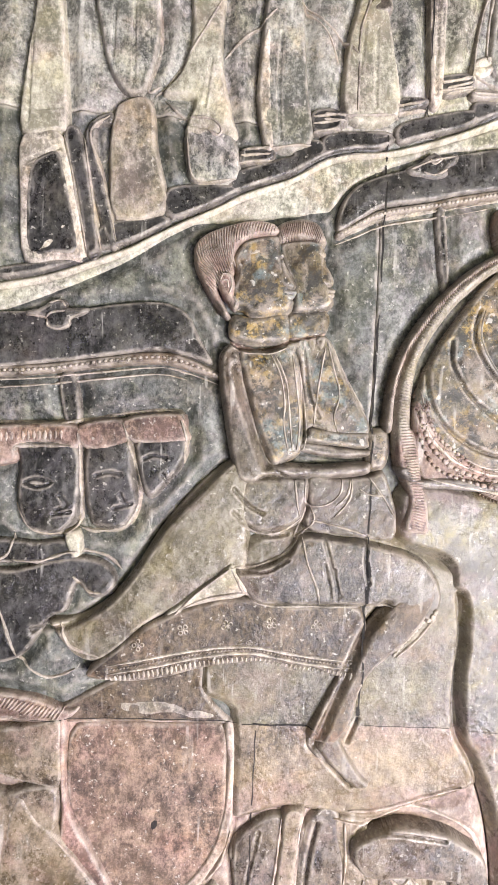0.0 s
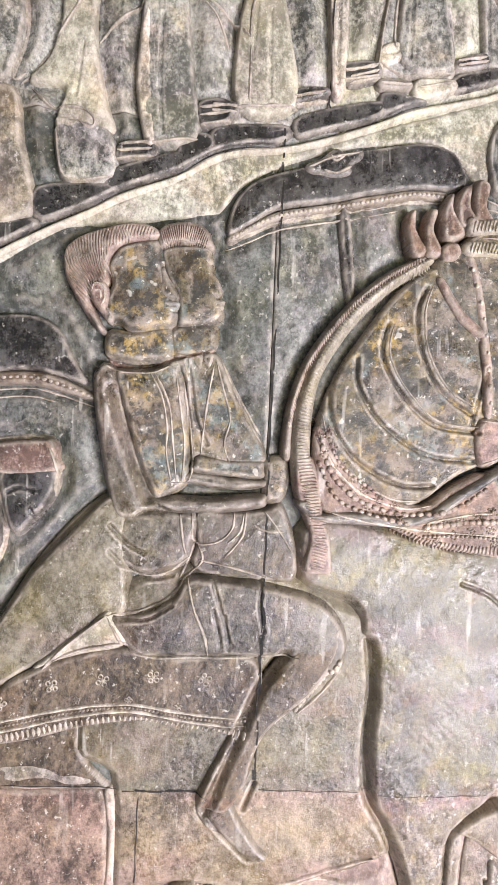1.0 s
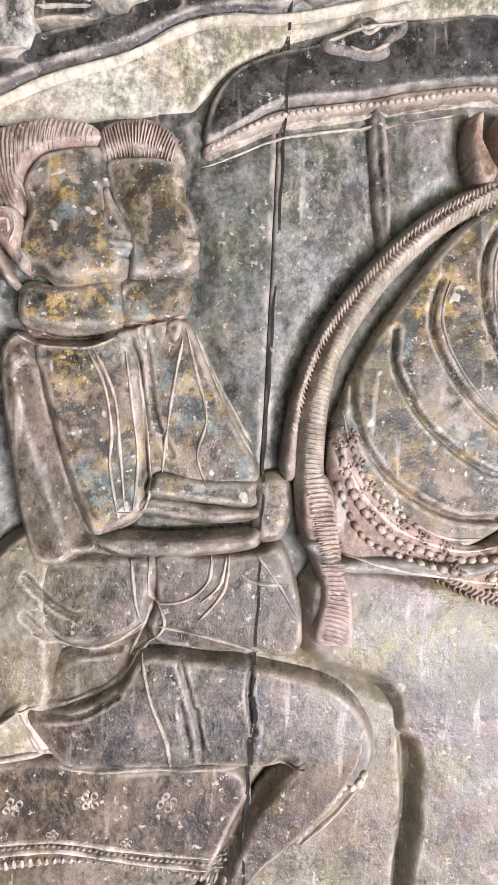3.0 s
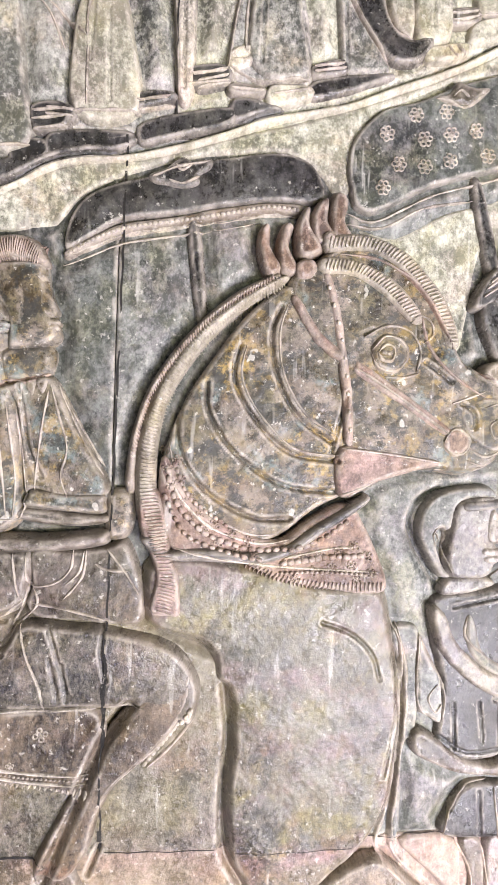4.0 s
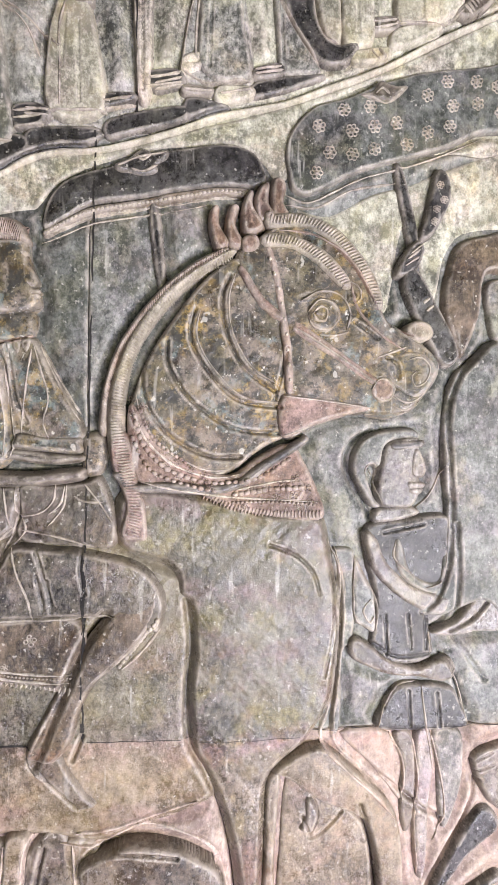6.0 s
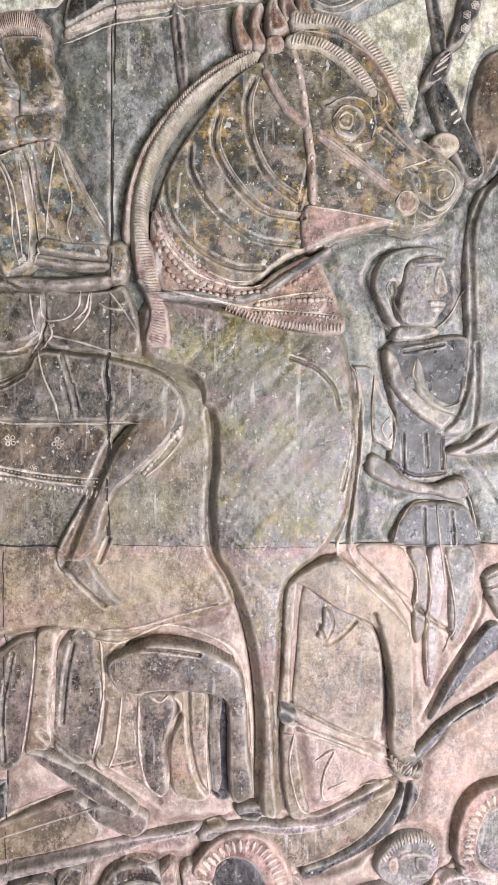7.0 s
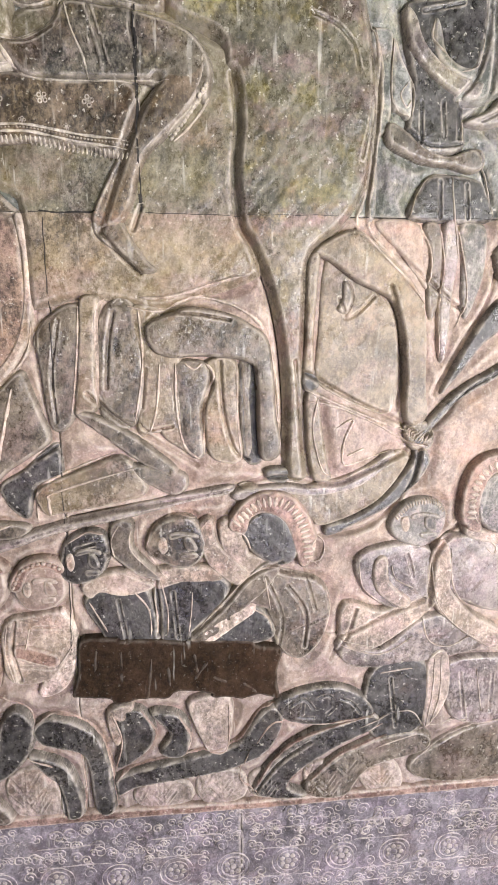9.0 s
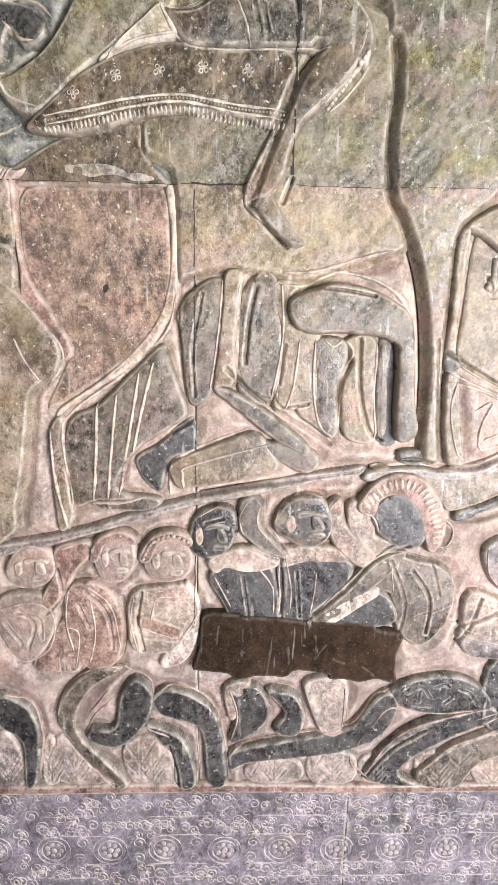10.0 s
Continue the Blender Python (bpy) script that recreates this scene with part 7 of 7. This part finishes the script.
def block(x0, x1, z0, z1, material, step=0.0025, fine=True):
    """One wall stone, its face dressed uneven, its arrises eased; thickness behind the face."""
    g = 0.0003
    x0, x1, z0, z1 = x0 + g, x1 - g, z0 + g, z1 - g
    if not fine:
        return box("block", x0, x1, 0.002, 0.45, z0, z1, material, wall)
    nx, nz = int((x1 - x0) / step) + 1, int((z1 - z0) / step) + 1
    xs, zs = np.linspace(x0, x1, nx), np.linspace(z0, z1, nz)
    xs, zs = np.sort(np.append(xs, [x0 + 0.0003, x1 - 0.0003])), np.sort(np.append(zs, [z0 + 0.0003, z1 - 0.0003]))
    X, Z = np.meshgrid(xs, zs)
    d = np.minimum(np.minimum(X - x0, x1 - X), np.minimum(Z - z0, z1 - Z))
    Y = -ground_at(X, Z) + cut_at(X, Z) - 0.0012 * wave(X, Z, 1.6, 3) - 0.0005 * wave(X, Z, 0.4, 5) + 0.0008 * np.clip(1 - d / 0.003, 0, 1) ** 2
    rim = (d < 1e-6)
    Y = np.where(rim, 0.45, Y)
    return grid_mesh("block", X, Z, Y, np.ones(X.shape, bool), material, wall, "")


for x0, x1, z0, z1, mat in (
        (-0.62, 0.132, 1.456, 2.138, GROUND), (0.132, 0.70, 1.456, 2.138, GROUND_MID),
        (-0.62, 0.18, 2.138, 2.55, GROUND_UP), (0.18, 0.95, 2.138, 2.55, GROUND_PALE),
        (-0.62, 0.013, 0.868, 1.456, GROUND_LOW), (0.013, 0.66, 0.868, 1.456, GROUND_LOW),
        (-0.62, 0.013, 0.572, 0.868, GROUND_LOW), (0.013, 0.66, 0.572, 0.868, GROUND_LOW),
        (0.70, 0.95, 1.456, 2.138, GROUND_MID), (0.66, 0.95, 0.868, 1.456, GROUND_LOW), (0.66, 0.95, 0.572, 0.868, GROUND_LOW),
        (-0.62, 0.25, 0.2, 0.572, BASE), (0.25, 0.95, 0.2, 0.572, BASE)):
    block(x0, x1, z0, z1, mat)
for z0, z1 in ((0.0, 0.2), (2.55, 3.1)):
    for k in range(8):
        block(-3.4 + k * 0.9, -2.5 + k * 0.9, z0, z1, GROUND, fine=False)
for z0, z1 in ((0.2, 0.868), (0.868, 1.456), (1.456, 2.138), (2.138, 2.55)):
    for x0, x1 in ((-3.4, -2.5), (-2.5, -1.6), (-1.6, -0.62), (0.95, 1.9), (1.9, 2.8), (2.8, 3.8)):
        block(x0, x1, z0, z1, GROUND, fine=False)

HM = np.where(HM > 0.001, HM, LAND)
for make, args, more in DETAILS:
    make(*args, **more)

# ---------------------------------------------------------------- dark strips painted for the shade in open joints
def joint(pts, width):
    line = curve(pts, False, 14)
    line = line + np.stack([0.0005 * np.sin(line[:, 1] * 170), 0.0005 * np.sin(line[:, 0] * 150)], 1)
    n = len(line)
    step = np.gradient(line, axis=0)
    side = np.stack([-step[:, 1], step[:, 0]], 1) / np.linalg.norm(step, axis=1)[:, None]
    w = width * 0.0005 * (0.75 + 0.5 * np.abs(np.sin(np.arange(n) * 0.9)))
    rows = []
    for a, up in ((-1, 0.0004), (1, 0.0004)):
        p = line + side * (w * a)[:, None]
        rows.append(np.stack([p[:, 0], -(height_at(line[:, 0], line[:, 1]) + up), p[:, 1]], 1))
    verts = np.concatenate(rows).tolist()
    return mesh_object("joint", verts, [(i, i + 1, n + i + 1, n + i) for i in range(n - 1)], JOINT, wall)


joint([(180, 2330), (181, 2230), (182, 2138)], 1.5)
joint([(137, 2138), (136, 2000), (134, 1850), (133, 1700), (131, 1600), (132, 1457)], 1.8)
joint([(132, 1650), (134, 1630), (132, 1600), (133, 1560)], 3)
joint([(131, 1478), (132, 1468), (130, 1458)], 4)
joint([(14, 1450), (13, 1300), (13, 1100), (11, 980), (9, 868)], 1.2)
joint([(10, 1457), (40, 1456), (80, 1457)], 2.0)
joint([(-240, 1457), (-120, 1458), (10, 1456)], 0.7)
joint([(132, 1457), (260, 1455), (420, 1456), (640, 1455)], 0.7)

# ---------------------------------------------------------------- carved border on the base course
border = thing("carved_border", "base border of shallow roundels and scrollwork, violet-grey dusty stone", "carved border")


def roundel(x, z, r):
    rings = []
    for q in (1.0, 0.72):
        rings.append([(x + r * q * math.cos(a * math.pi / 8), z + r * q * math.sin(a * math.pi / 8)) for a in range(17)])
    ob = ridges("roundel", border, rings, 1.7, 1.5, CHALK_BORDER, across=5)
    verts, faces = [], []
    for k in range(7):
        a = k * 2 * math.pi / 7
        knob(verts, faces, (x + r * 0.42 * math.cos(a)) * 0.001, (z + r * 0.42 * math.sin(a)) * 0.001, r * 0.00017, 0.0014)
    knob(verts, faces, x * 0.001, z * 0.001, r * 0.0002, 0.0016)
    mesh_object("flower", verts, faces, BASE, ob)


def scroll(x, z, r, flip):
    return [(x + flip * r * (1 - 0.065 * k) * math.cos(k * 0.72), z + r * (1 - 0.065 * k) * math.sin(k * 0.72)) for k in range(14)]


for k in range(16):
    roundel(-500 + k * 92 + random.uniform(-3, 3), 452 + random.uniform(-3, 3), 27)
scrolls = []
for k in range(640):
    z = random.choice((388, 402, 414, 488, 500, 512, 526, 540, 552)) + random.uniform(-5, 5)
    scrolls.append(scroll(-560 + k * 2.26 + random.uniform(-4, 4), z, random.uniform(7, 13), random.choice((-1, 1))))
for k in range(16):
    for s in (-1, 1):
        scrolls.append(scroll(-454 + k * 92 + random.uniform(-3, 3), 452 + s * 15, 11, s))
        scrolls.append(scroll(-454 + k * 92 + random.uniform(-3, 3), 452 + s * 30, 8, -s))
tagged(ridges("scrollwork", border, scrolls, 1.6, 1.5, CHALK_BORDER, across=5), kind="stuff")
for z in (397, 424, 482, 520):
    for k in range(9):
        x = -560 + k * 165 + random.uniform(-12, 12)
        ridges("border_line", border, [[(x, z + random.uniform(-1, 1)), (x + 50, z + random.uniform(-1.5, 1.5)), (x + random.uniform(80, 115), z)]], 2, 1.2, CHALK_BORDER, across=5)
lip = thing("base_lip", "thin worn ledge where the border meets the figures, reddish", "relief ledge")
relief("lip", lip, [(-560, 588), (-300, 586), (0, 590), (300, 584), (600, 588), (900, 586), (900, 570), (600, 570), (300, 568), (0, 571), (-300, 569), (-560, 570)], 0, 11, 7, PINK)
